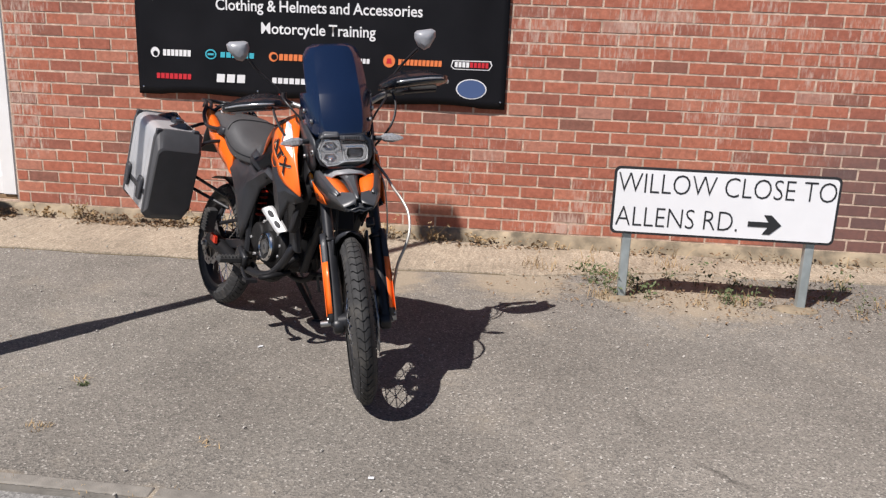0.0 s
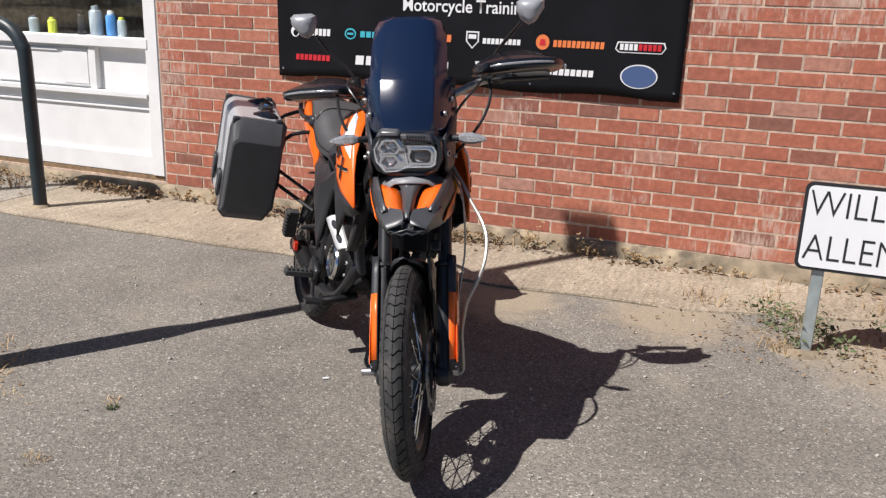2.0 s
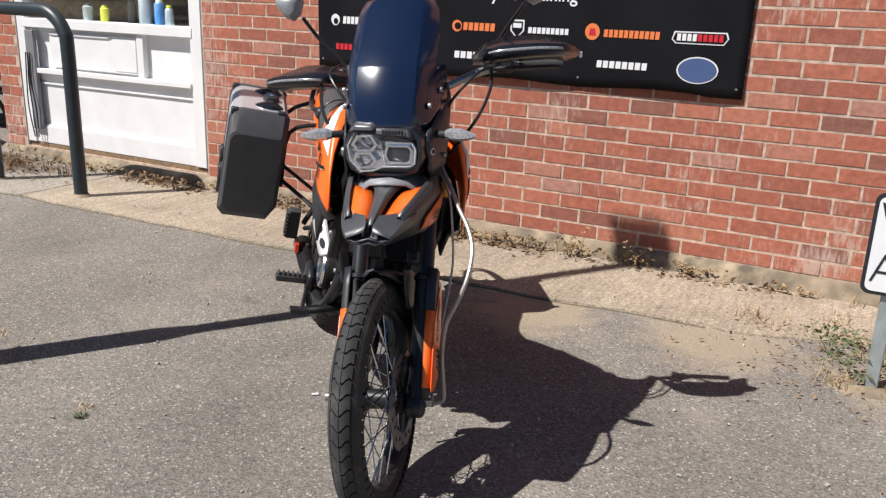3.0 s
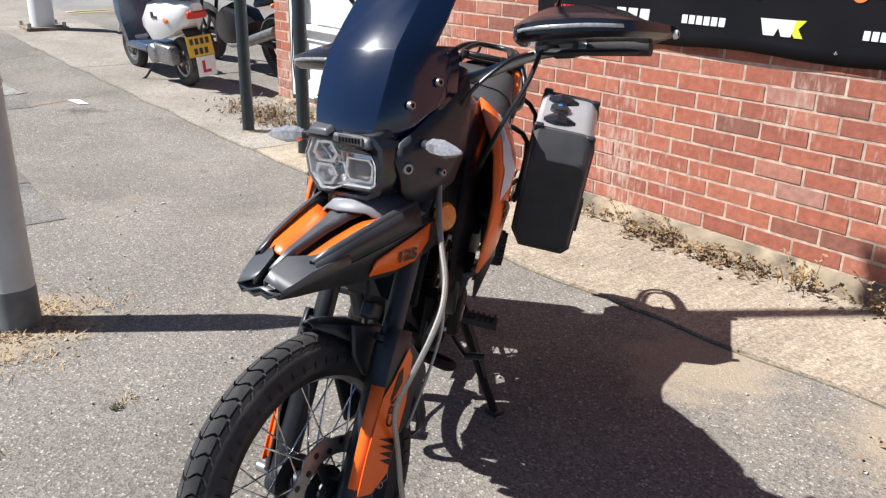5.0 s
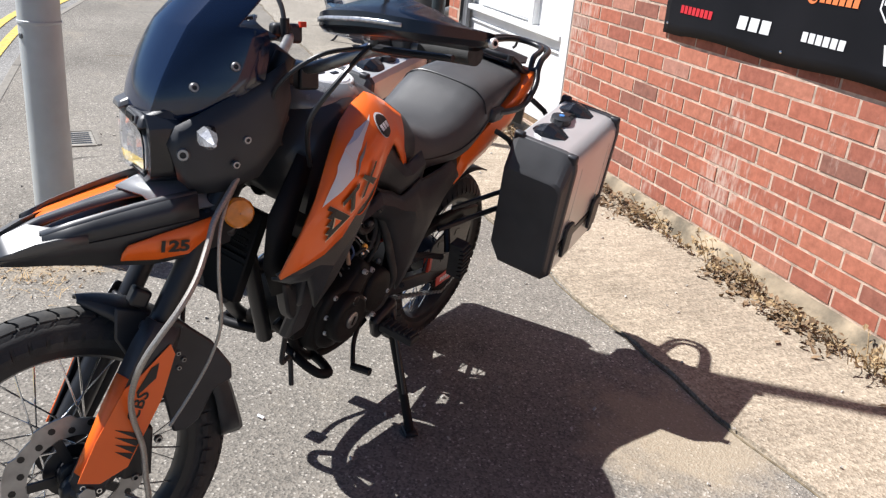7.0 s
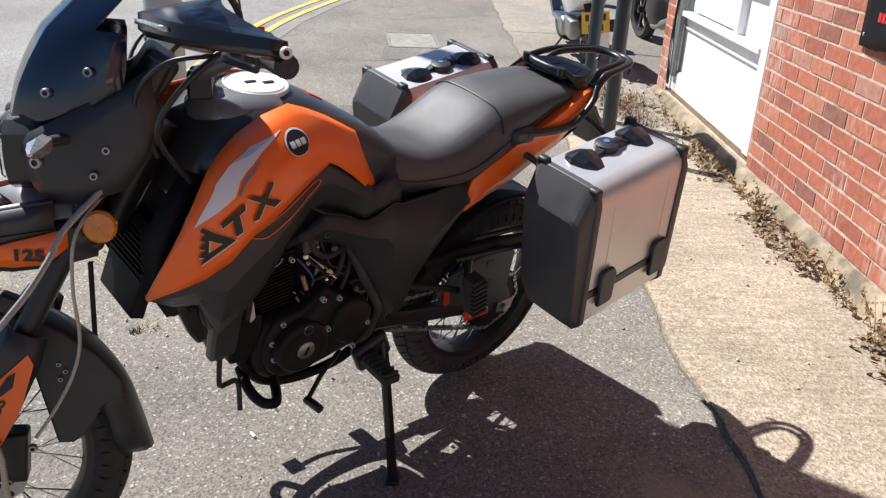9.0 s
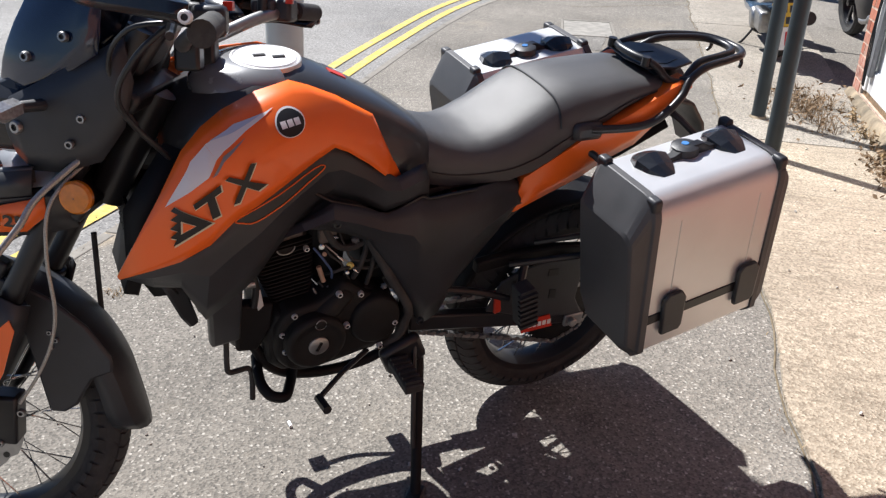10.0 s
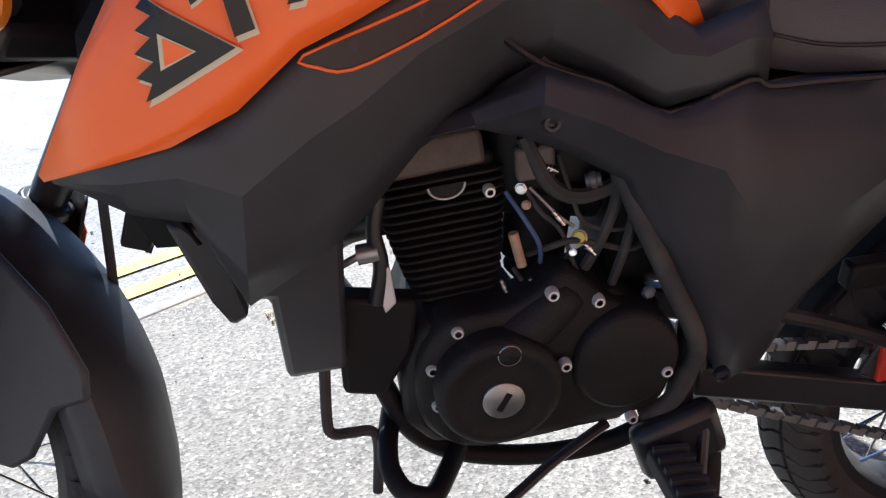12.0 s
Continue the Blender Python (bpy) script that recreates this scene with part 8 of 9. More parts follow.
# ---- plants and litter ----
def blade(bm, base, d, h, w, bend):
    """One grass blade: a bent, tapering strip."""
    side = V(-d.y, d.x, 0) * w
    mid = base + V(0, 0, h * 0.55) + d * bend * 0.35
    tip = base + V(0, 0, h) + d * bend
    a, b = bm.verts.new(base - side), bm.verts.new(base + side)
    c, e = bm.verts.new(mid - side * 0.7), bm.verts.new(mid + side * 0.7)
    t = bm.verts.new(tip)
    bm.faces.new((a, b, e, c))
    bm.faces.new((c, e, t))


def tuft(bm, rng, x, y, z, n, h, r, w=0.0022):
    for _ in range(n):
        a, q = rng.uniform(0, 2 * math.pi), r * math.sqrt(rng.random())
        d = V(math.cos(rng.uniform(0, 6.28)), math.sin(rng.uniform(0, 6.28)), 0).normalized()
        hh = h * rng.uniform(0.35, 1.0)
        blade(bm, V(x + q * math.cos(a), y + q * math.sin(a), z), d, hh, w * rng.uniform(0.6, 1.3), hh * rng.uniform(0.3, 1.3))


def leaf(bm, rng, p, s):
    """A small curled leaf lying or standing on a stem."""
    m = Euler((rng.uniform(-0.9, 0.9), rng.uniform(-0.9, 0.9), rng.uniform(0, 6.28))).to_matrix()
    pts = [V(-1, 0, 0), V(-0.2, -0.5, 0.15), V(1, 0, 0.1), V(-0.2, 0.5, 0.2)]
    vs = [bm.verts.new(p + m @ (q * s)) for q in pts]
    bm.faces.new((vs[0], vs[1], vs[2]))
    bm.faces.new((vs[0], vs[2], vs[3]))


def patch(name, label, category, material, fill, seed):
    rng, bm = random.Random(seed), B()
    fill(bm, rng)
    return tagged(obj(name, bm, material, smooth=0, fixn=False), label, category, kind="stuff")


def stem(bm, rng, p, h, lean, droop, n, size):
    """A dead stem that leans and droops, set with curled leaves."""
    q = [p + lean * (h * t) + V(0, 0, h * (t - droop * t * t)) for t in (0, 0.3, 0.55, 0.8, 1.0)]
    tube(bm, q, (0.0022, 0.0010), 4, 2)
    for _ in range(n):
        t = rng.uniform(0.15, 1.0) * 3.999
        i = int(t)
        leaf(bm, rng, q[i].lerp(q[i + 1], t - i) + V(rng.gauss(0, 0.008), rng.gauss(0, 0.006), rng.gauss(0, 0.006)), size * rng.uniform(0.6, 1.4))


def plinth_weeds(bm, rng):
    x = -4.6
    while x < 3.2:
        if not (-2.2 < x < -1.9):
            y = -0.080 - rng.random() * 0.03
            big = rng.random() ** 2
            tuft(bm, rng, x, y, 0.012, int(2 + 9 * big), 0.04 + 0.06 * big, 0.03 + 0.04 * big, 0.0022)
        x += rng.uniform(0.06, 0.22) if x < -0.6 else rng.uniform(0.10, 0.40)


def dead_stems(bm, rng):
    for c, n, h in ((-4.3, 9, 0.12), (-3.9, 6, 0.10), (-3.3, 6, 0.10), (-2.75, 10, 0.15), (-2.45, 12, 0.17), (-1.72, 10, 0.16), (-1.55, 8, 0.14), (-1.28, 9, 0.14), (-0.98, 12, 0.17), (-0.62, 9, 0.15), (-0.34, 14, 0.20), (-0.02, 10, 0.16), (0.28, 8, 0.14), (0.75, 6, 0.11)):
        for _ in range(n):
            x = c + rng.gauss(0, 0.055)
            lean = V(rng.uniform(-0.7, 0.7), rng.uniform(-0.7, 0.25), 0)
            stem(bm, rng, V(x, -0.078 - 0.03 * rng.random(), 0.010), h * rng.uniform(0.5, 1.25), lean, rng.uniform(0.1, 0.75), rng.randint(5, 14), 0.012)


def plinth_leaves(bm, rng):
    for _ in range(2400):
        x = rng.uniform(-4.7, 3.6) if rng.random() < 0.4 else rng.uniform(-3.6, -0.4)
        if noise.noise((x * 1.7, 3.0, 0)) < -0.12:
            continue
        y = -0.075 - abs(rng.gauss(0, 0.06))
        leaf(bm, rng, V(x, y, 0.018 + max(0.0, 0.05 * rng.random() if y > -0.12 else 0.0)), rng.uniform(0.008, 0.022))


def sign_dry(bm, rng):
    for _ in range(42):
        x, y = rng.uniform(0.62, 2.7), rng.uniform(-1.22, -0.30)
        if noise.noise((x * 1.9, y * 1.9, 7)) > -0.10:
            tuft(bm, rng, x, y, 0.004, rng.randint(8, 26), rng.uniform(0.03, 0.10), 0.07)


def sign_green(bm, rng):
    for _ in range(46):
        x, y = rng.uniform(0.85, 2.5), rng.uniform(-1.05, -0.55)
        if noise.noise((x * 2.3, y * 2.3, 2)) < -0.05:
            continue
        h = rng.uniform(0.04, 0.17)
        tuft(bm, rng, x, y, 0.0, 6, h, 0.03, 0.0018)
        for _ in range(26):
            leaf(bm, rng, V(x + rng.gauss(0, 0.045), y + rng.gauss(0, 0.045), rng.uniform(0.01, h)), rng.uniform(0.007, 0.018))


def sign_litter(bm, rng):
    for _ in range(1100):
        x, y = rng.gauss(1.6, 0.62), rng.gauss(-0.85, 0.24)
        if 0.35 < x < 3.4 and y < -0.1:
            leaf(bm, rng, V(x, y, 0.012), rng.uniform(0.005, 0.014))


def post_grass(bm, rng):
    for _ in range(90):
        a, q = rng.uniform(0, 6.28), 0.085 + abs(rng.gauss(0, 0.13))
        x, y = -1.80 + q * math.cos(a), -2.665 + q * math.sin(a)
        for _ in range(9):
            d = V(rng.gauss(0, 1), rng.gauss(0, 1), 0).normalized()
            hh = rng.uniform(0.006, 0.026)
            blade(bm, V(x + rng.gauss(0, 0.03), y + rng.gauss(0, 0.03), 0.0), d, hh, 0.0016, rng.uniform(0.02, 0.06))
    for cx, cy, n in ((-1.07, -2.53, 26), (-0.42, -2.92, 14)):
        for _ in range(n):
            d = V(rng.gauss(0, 1), rng.gauss(0, 1), 0).normalized()
            blade(bm, V(cx + rng.gauss(0, 0.02), cy + rng.gauss(0, 0.02), 0.0), d, rng.uniform(0.006, 0.018), 0.0018, rng.uniform(0.008, 0.03))


def post_litter(bm, rng):
    for _ in range(420):
        a, q = rng.uniform(0, 6.28), 0.08 + abs(rng.gauss(0, 0.14))
        leaf(bm, rng, V(-1.80 + q * math.cos(a), -2.665 + q * math.sin(a), 0.006), rng.uniform(0.004, 0.012))


def hoop_plants(bm, rng):
    for _ in range(26):
        x, y = rng.gauss(-4.45, 0.22), rng.gauss(-0.36, 0.11)
        tuft(bm, rng, x, y, rise(x) + 0.012, 16, rng.uniform(0.05, 0.13), 0.07, 0.003)
    for _ in range(500):
        x, y = rng.gauss(-4.45, 0.30), rng.gauss(-0.36, 0.15)
        leaf(bm, rng, V(x, min(y, -0.08), rise(x) + 0.02 + 0.06 * rng.random() ** 2), rng.uniform(0.008, 0.022))


def joint_weeds(bm, rng):
    for _ in range(60):
        x = rng.uniform(-9.5, 0.2)
        tuft(bm, rng, x, apron_edge(x) + rng.gauss(0, 0.012), rise(x) - 0.002, rng.randint(3, 9), rng.uniform(0.008, 0.022), 0.03, 0.0014)


def crack_grass(bm, rng):
    """A dry clump in the tarmac and wisps along the road edge."""
    tuft(bm, rng, -1.01, -2.91, 0.0, 60, 0.016, 0.045, 0.0016)
    for _ in range(26):
        x = rng.uniform(-1.6, 0.1)
        tuft(bm, rng, x, kerb_y(x) + rng.gauss(0.02, 0.012), 0.0, rng.randint(3, 8), 0.010, 0.03, 0.0014)


def crack_weed(bm, rng):
    tuft(bm, rng, -1.04, -2.57, 0.0, 46, 0.016, 0.022, 0.0024)


patch("crack_grass", "dry pale grass wisps in the tarmac and road edge", "grass", M_DRY, crack_grass, 13)
patch("crack_weed", "small dull green weed in the tarmac", "weeds", M_LEAF, crack_weed, 14)
patch("wall_weeds", "dry straw-coloured weeds along the foot of the wall", "weeds", M_DRY, plinth_weeds, 1)
patch("wall_dead_weeds", "dead brown leafy weeds drooping along the wall foot", "weeds", M_DEAD, dead_stems, 11)
patch("wall_leaf_litter", "brown dead leaves along the foot of the wall", "leaf litter", M_DRYDARK, plinth_leaves, 2)
patch("sign_dry_grass", "dry pale grass round the street sign", "grass", M_DRY, sign_dry, 3)
patch("sign_weeds", "low green weeds under the street sign", "weeds", M_LEAF, sign_green, 4)
patch("sign_leaf_litter", "brown leaf litter under the street sign", "leaf litter", M_DRYDARK, sign_litter, 5)
patch("post_dry_grass", "dry straw grass round the lamp post foot", "grass", M_DRY, post_grass, 6)
patch("post_leaf_litter", "brown leaf litter round the lamp post foot", "leaf litter", M_DRYDARK, post_litter, 12)
patch("barrier_dead_plants", "dead brown plants behind the hoop barrier", "weeds", M_DRYDARK, hoop_plants, 7)
patch("joint_weeds", "small dry weeds in the paving joint", "weeds", M_DRY, joint_weeds, 8)


def butts(bm, rng):
    """Pale chippings and specks scattered over the tarmac."""
    for _ in range(420):
        x, y = rng.uniform(-4.0, 2.2), rng.uniform(-4.2, -0.2)
        s = rng.uniform(0.002, 0.006)
        box(bm, (x, y, 0.002 + s * 0.4 + (0.011 if y > -0.8 else 0)), (s * 2, s * 1.4, s), Euler((rng.random(), rng.random(), rng.random() * 6)).to_matrix())


patch("stone_chippings", "pale stone chippings scattered on the tarmac", "gravel", M_CHIP, butts, 9)
for px, py_, rz_, l in ((-0.52, -2.075, 40, 0.022), (-2.9, -1.75, 100, 0.03), (0.15, -3.05, 10, 0.018)):
    bm = B()
    cyl(bm, (-l / 2, 0, 0.005), (l / 2, 0, 0.005), 0.0042, n=8)
    e = obj("cigarette_end", bm, M_SIGNWHITE)
    e.matrix_world = pose(px, py_, 0, 0, 0, rz_)
    tagged(e, "small white cigarette end lying on the tarmac", "litter", "cigarette ends")
bm = B()
slab(bm, [V(-5.72, -1.46, rise(-5.72) + 0.004), V(-5.53, -1.43, rise(-5.53) + 0.006), V(-5.51, -1.36, rise(-5.51) + 0.003), V(-5.70, -1.38, rise(-5.70) + 0.005)], (0, 0, 0.003))
tagged(obj("paper_sheet", bm, M_SIGNWHITE, smooth=0), "sheet of white paper lying on the pavement", "litter")


# ---- covers in the pavement ----
def cover(x, y, w, d, label, slots):
    root = thing("utility_cover", label, "cover", pose(x, y, rise(x), 0, math.degrees(math.atan(0.045)) if x < -4 else 0, 8), "utility covers")
    for nm, sx, sy, ox, oy in (("rim", w, 0.022, 0, d / 2), ("rim", w, 0.022, 0, -d / 2), ("rim", 0.022, d - 0.03, w / 2, 0), ("rim", 0.022, d - 0.03, -w / 2, 0)):
        bm = B()
        box(bm, (ox, oy, 0.002), (sx, sy, 0.010))
        part(nm, bm, M_KERB, root)
    bm = B()
    box(bm, (0, 0, 0.0), (w - 0.03, d - 0.03, 0.008))
    lid = part("lid", bm, M_COVER, root, "flat worn lid")
    for i in range(slots):
        bm = B()
        box(bm, (-w / 2 + 0.03 + (w - 0.06) * (i + 0.5) / slots, 0, 0.003), ((w - 0.06) / slots * 0.5, d - 0.06, 0.006))
        part("slot", bm, M_SIGNBLACK, lid)


cover(-6.40, -1.93, 0.62, 0.44, "worn concrete-filled utility cover in the pavement", 0)
cover(-3.36, -2.70, 0.30, 0.22, "small dark iron drain cover in the pavement", 6)
cover(-8.9, -2.25, 0.50, 0.35, "worn concrete-filled utility cover in the pavement", 0)


# ---- parked two-wheelers ----
def round_wheel(parent, c, r, w, rim_r, spokes, rim_mat):
    side = Matrix.Translation(c) @ Euler((radians(-90), 0, 0)).to_matrix().to_4x4()
    bm = B()
    lathe(bm, [(rim_r, -w * 0.7), (rim_r + (r - rim_r) * 0.5, -w), (r - 0.012, -w * 0.75), (r, -w * 0.2), (r, w * 0.2), (r - 0.012, w * 0.75), (rim_r + (r - rim_r) * 0.5, w), (rim_r, w * 0.7), (rim_r, -w * 0.7)], side, 32)
    wheel = part("wheel", bm, M_RUBBER, parent, "black tyre on a metal wheel")
    bm = B()
    lathe(bm, [(rim_r, -w * 0.7), (rim_r - 0.02, -w * 0.6), (rim_r - 0.02, w * 0.6), (rim_r, w * 0.7)], side, 32)
    lathe(bm, [(0.001, -w * 1.1), (0.035, -w), (0.035, w), (0.001, w * 1.1)], side, 16)
    for i in range(spokes):
        a = 2 * math.pi * i / spokes
        slab(bm, [side @ V(q * math.cos(a + t), q * math.sin(a + t), -0.012) for q, t in ((0.03, -0.35), (rim_r - 0.015, -0.09), (rim_r - 0.015, 0.09), (0.03, 0.35))], side.to_3x3() @ V(0, 0, 0.024))
    part("rim", bm, rim_mat, wheel, "cast metal rim", smooth=30)


def plate_bars(parent, m, w, h, plate_mat, rows, bar_mat, name, label):
    """A plate in the plane of m with plain bars where its marks stand."""
    bm = B()
    box(bm, (0, 0, 0), (w, h, 0.004))
    pl = part(name, bm, plate_mat, parent, label, basis=m, bevel=0.001)
    for z, n in rows:
        for i in range(n):
            bm = B()
            box(bm, ((i - (n - 1) / 2) * w * 0.205, z * h, 0.0035), (w * 0.13, h * 0.30, 0.002))
            part("bar", bm, bar_mat, pl)
    return pl


M_PLATE = mat("plate_yellow", (0.72, 0.47, 0.03), 0.4, var=0.08, scale=20)
M_SCWHITE = mat("scooter_white", (0.76, 0.76, 0.75), 0.25, var=0.05, scale=5, coat=0.5)
M_SCBLUE = mat("scooter_slate_blue", (0.055, 0.095, 0.15), 0.25, var=0.12, scale=5, coat=0.5)
UPRIGHT = Euler((radians(90), 0, radians(90))).to_matrix().to_4x4()


def build_scooter():
    """x back from the front wheel's side: the nose points along minus x."""
    z0 = rise(-6.4)
    root = thing("scooter", "white and slate blue scooter with a learner plate, parked", "scooter", pose(-6.37, -0.45, z0, 6, 1.5, 4))
    for cx in (-0.54, 0.52):
        round_wheel(root, V(cx, 0, 0.205), 0.205, 0.048, 0.130, 5, M_STEEL)
    bm = B()
    rows = []
    for x, w, zb, zt in ((0.02, 0.11, 0.42, 0.58), (0.20, 0.155, 0.37, 0.69), (0.42, 0.165, 0.40, 0.74), (0.62, 0.150, 0.46, 0.75), (0.80, 0.100, 0.56, 0.74), (0.88, 0.05, 0.62, 0.72)):
        rows.append([V(x, w * y, zb + (zt - zb) * q) for y, q in ((-0.8, 0), (-1, 0.3), (-0.97, 0.7), (-0.7, 0.97), (0, 1), (0.7, 0.97), (0.97, 0.7), (1, 0.3), (0.8, 0))])
    loft(bm, rows, ring=True, caps=True)
    body = part("rear_body", bm, M_SCWHITE, root, "white rear bodywork", smooth=60)
    bm = B()
    slab(bm, [V(0.36, -0.168, 0.575), V(0.46, -0.168, 0.58), V(0.46, -0.168, 0.60), V(0.40, -0.168, 0.598), V(0.395, -0.168, 0.63), V(0.36, -0.168, 0.625)], (0, 0.012, 0))
    part("side_mark", bm, M_SIGNBLACK, body, "black side mark")
    bm = B()
    ball(bm, (0.60, -0.15, 0.575), 0.045, (1, 0.3, 0.55), 14)
    part("side_lamp", bm, M_PRINT_OR, body, "orange side lamp")
    bm = B()
    rows = []
    for x, w, z in ((0.05, 0.10, 0.74), (0.15, 0.14, 0.78), (0.45, 0.15, 0.80), (0.70, 0.13, 0.83), (0.84, 0.08, 0.82)):
        rows.append([V(x, w * y, z + q) for y, q in ((-1, -0.06), (-1, -0.01), (-0.7, 0.015), (0, 0.022), (0.7, 0.015), (1, -0.01), (1, -0.06))])
    loft(bm, rows, ring=True, caps=True)
    part("seat", bm, M_SEAT, root, "black vinyl seat", smooth=60)
    bm = B()
    rows = []
    for x, w, zb, zt in ((-0.56, 0.10, 0.40, 0.62), (-0.48, 0.17, 0.34, 0.90), (-0.42, 0.185, 0.28, 0.93), (-0.36, 0.17, 0.26, 0.90)):
        rows.append([V(x + 0.05 * abs(y), w * y, zb + (zt - zb) * q) for y, q in ((-0.75, 0), (-1, 0.4), (-0.9, 0.85), (0, 1), (0.9, 0.85), (1, 0.4), (0.75, 0), (0, -0.02))])
    loft(bm, rows, ring=True, caps=True)
    part("leg_shield", bm, M_SCBLUE, root, "slate blue leg shield", smooth=60)
    bm = B()
    box(bm, (-0.17, 0, 0.275), (0.46, 0.27, 0.07))
    part("footboard", bm, M_SCBLUE, root, "slate blue footboard", bevel=0.02)
    bm = B()
    rows = []
    for i in range(12):
        a = radians(20 + 130 * i / 11)
        rows.append([V(-0.54 + 0.235 * math.cos(a), w, 0.205 + 0.235 * math.sin(a)) for w in (-0.062, -0.05, 0, 0.05, 0.062)])
    loft(bm, rows)
    part("front_mudguard", bm, M_SCWHITE, root, "white front mudguard", thick=0.005)
    for s in (-1, 1):
        bm = B()
        cyl(bm, (-0.54, 0.07 * s, 0.205), (-0.44, 0.06 * s, 0.46), 0.018, n=10)
        part("fork_leg", bm, M_STEEL, root, "metal fork leg")
        bm = B()
        tube(bm, [(-0.36, 0, 0.95), (-0.35, 0.16 * s, 0.99), (-0.28, 0.33 * s, 0.98)], 0.013, 8)
        part("handlebar", bm, M_SATIN, root, "black handlebar")
    bm = B()
    rows = [[V(-0.42 + dx, y, z) for y, z in ((-0.10, 0.92), (0.10, 0.92), (0.07, 1.02), (-0.07, 1.02))] for dx in (-0.10, 0.10)]
    loft(bm, rows, ring=True, caps=True)
    part("headlamp_cowl", bm, M_SCBLUE, root, "slate blue headlamp cowl", bevel=0.02)
    bm = B()
    box(bm, (0.38, -0.10, 0.27), (0.34, 0.10, 0.16))
    cyl(bm, (0.22, -0.05, 0.26), (0.22, -0.17, 0.26), 0.085, n=18)
    part("engine", bm, M_STEEL, root, "bright metal engine casing", bevel=0.02)
    bm = B()
    cyl(bm, (0.35, 0.14, 0.26), (0.78, 0.16, 0.33), 0.05, n=16)
    part("silencer", bm, M_SATIN, root, "black silencer")
    bm = B()
    loft(bm, [[V(x, y, z) for y in (-0.07, 0.07)] for x, z in ((0.70, 0.50), (0.80, 0.42), (0.83, 0.22))])
    part("rear_flap", bm, M_SATIN, root, "black rear mud flap", thick=0.01)
    bm = B()
    box(bm, (0.87, 0, 0.63), (0.05, 0.17, 0.06))
    part("tail_light", bm, M_RED, root, "red tail light", bevel=0.015)
    plate_bars(root, Matrix.Translation((0.845, 0.0, 0.375)) @ Matrix.Rotation(radians(-10), 4, "Y") @ UPRIGHT, 0.225, 0.165, M_PLATE, ((0.24, 4), (-0.24, 3)), M_SIGNBLACK, "number_plate", "yellow number plate with plain dark bars")
    pl = plate_bars(root, Matrix.Translation((0.848, 0.03, 0.205)) @ UPRIGHT, 0.165, 0.165, M_SIGNWHITE, (), M_PRINT_RED, "learner_plate", "white learner plate with a red letter")
    bm = B()
    box(bm, (-0.026, 0.0, 0.0035), (0.026, 0.10, 0.002))
    box(bm, (0.010, -0.038, 0.0035), (0.046, 0.024, 0.002))
    part("letter", bm, M_PRINT_RED, pl, "red letter L", smooth=0)
    bm = B()
    tube(bm, [(0.16, -0.10, 0.20), (0.10, -0.20, 0.05), (0.02, -0.25, 0.012)], 0.010, 8)
    part("side_stand", bm, M_SATIN, root, "black side stand")


build_scooter()


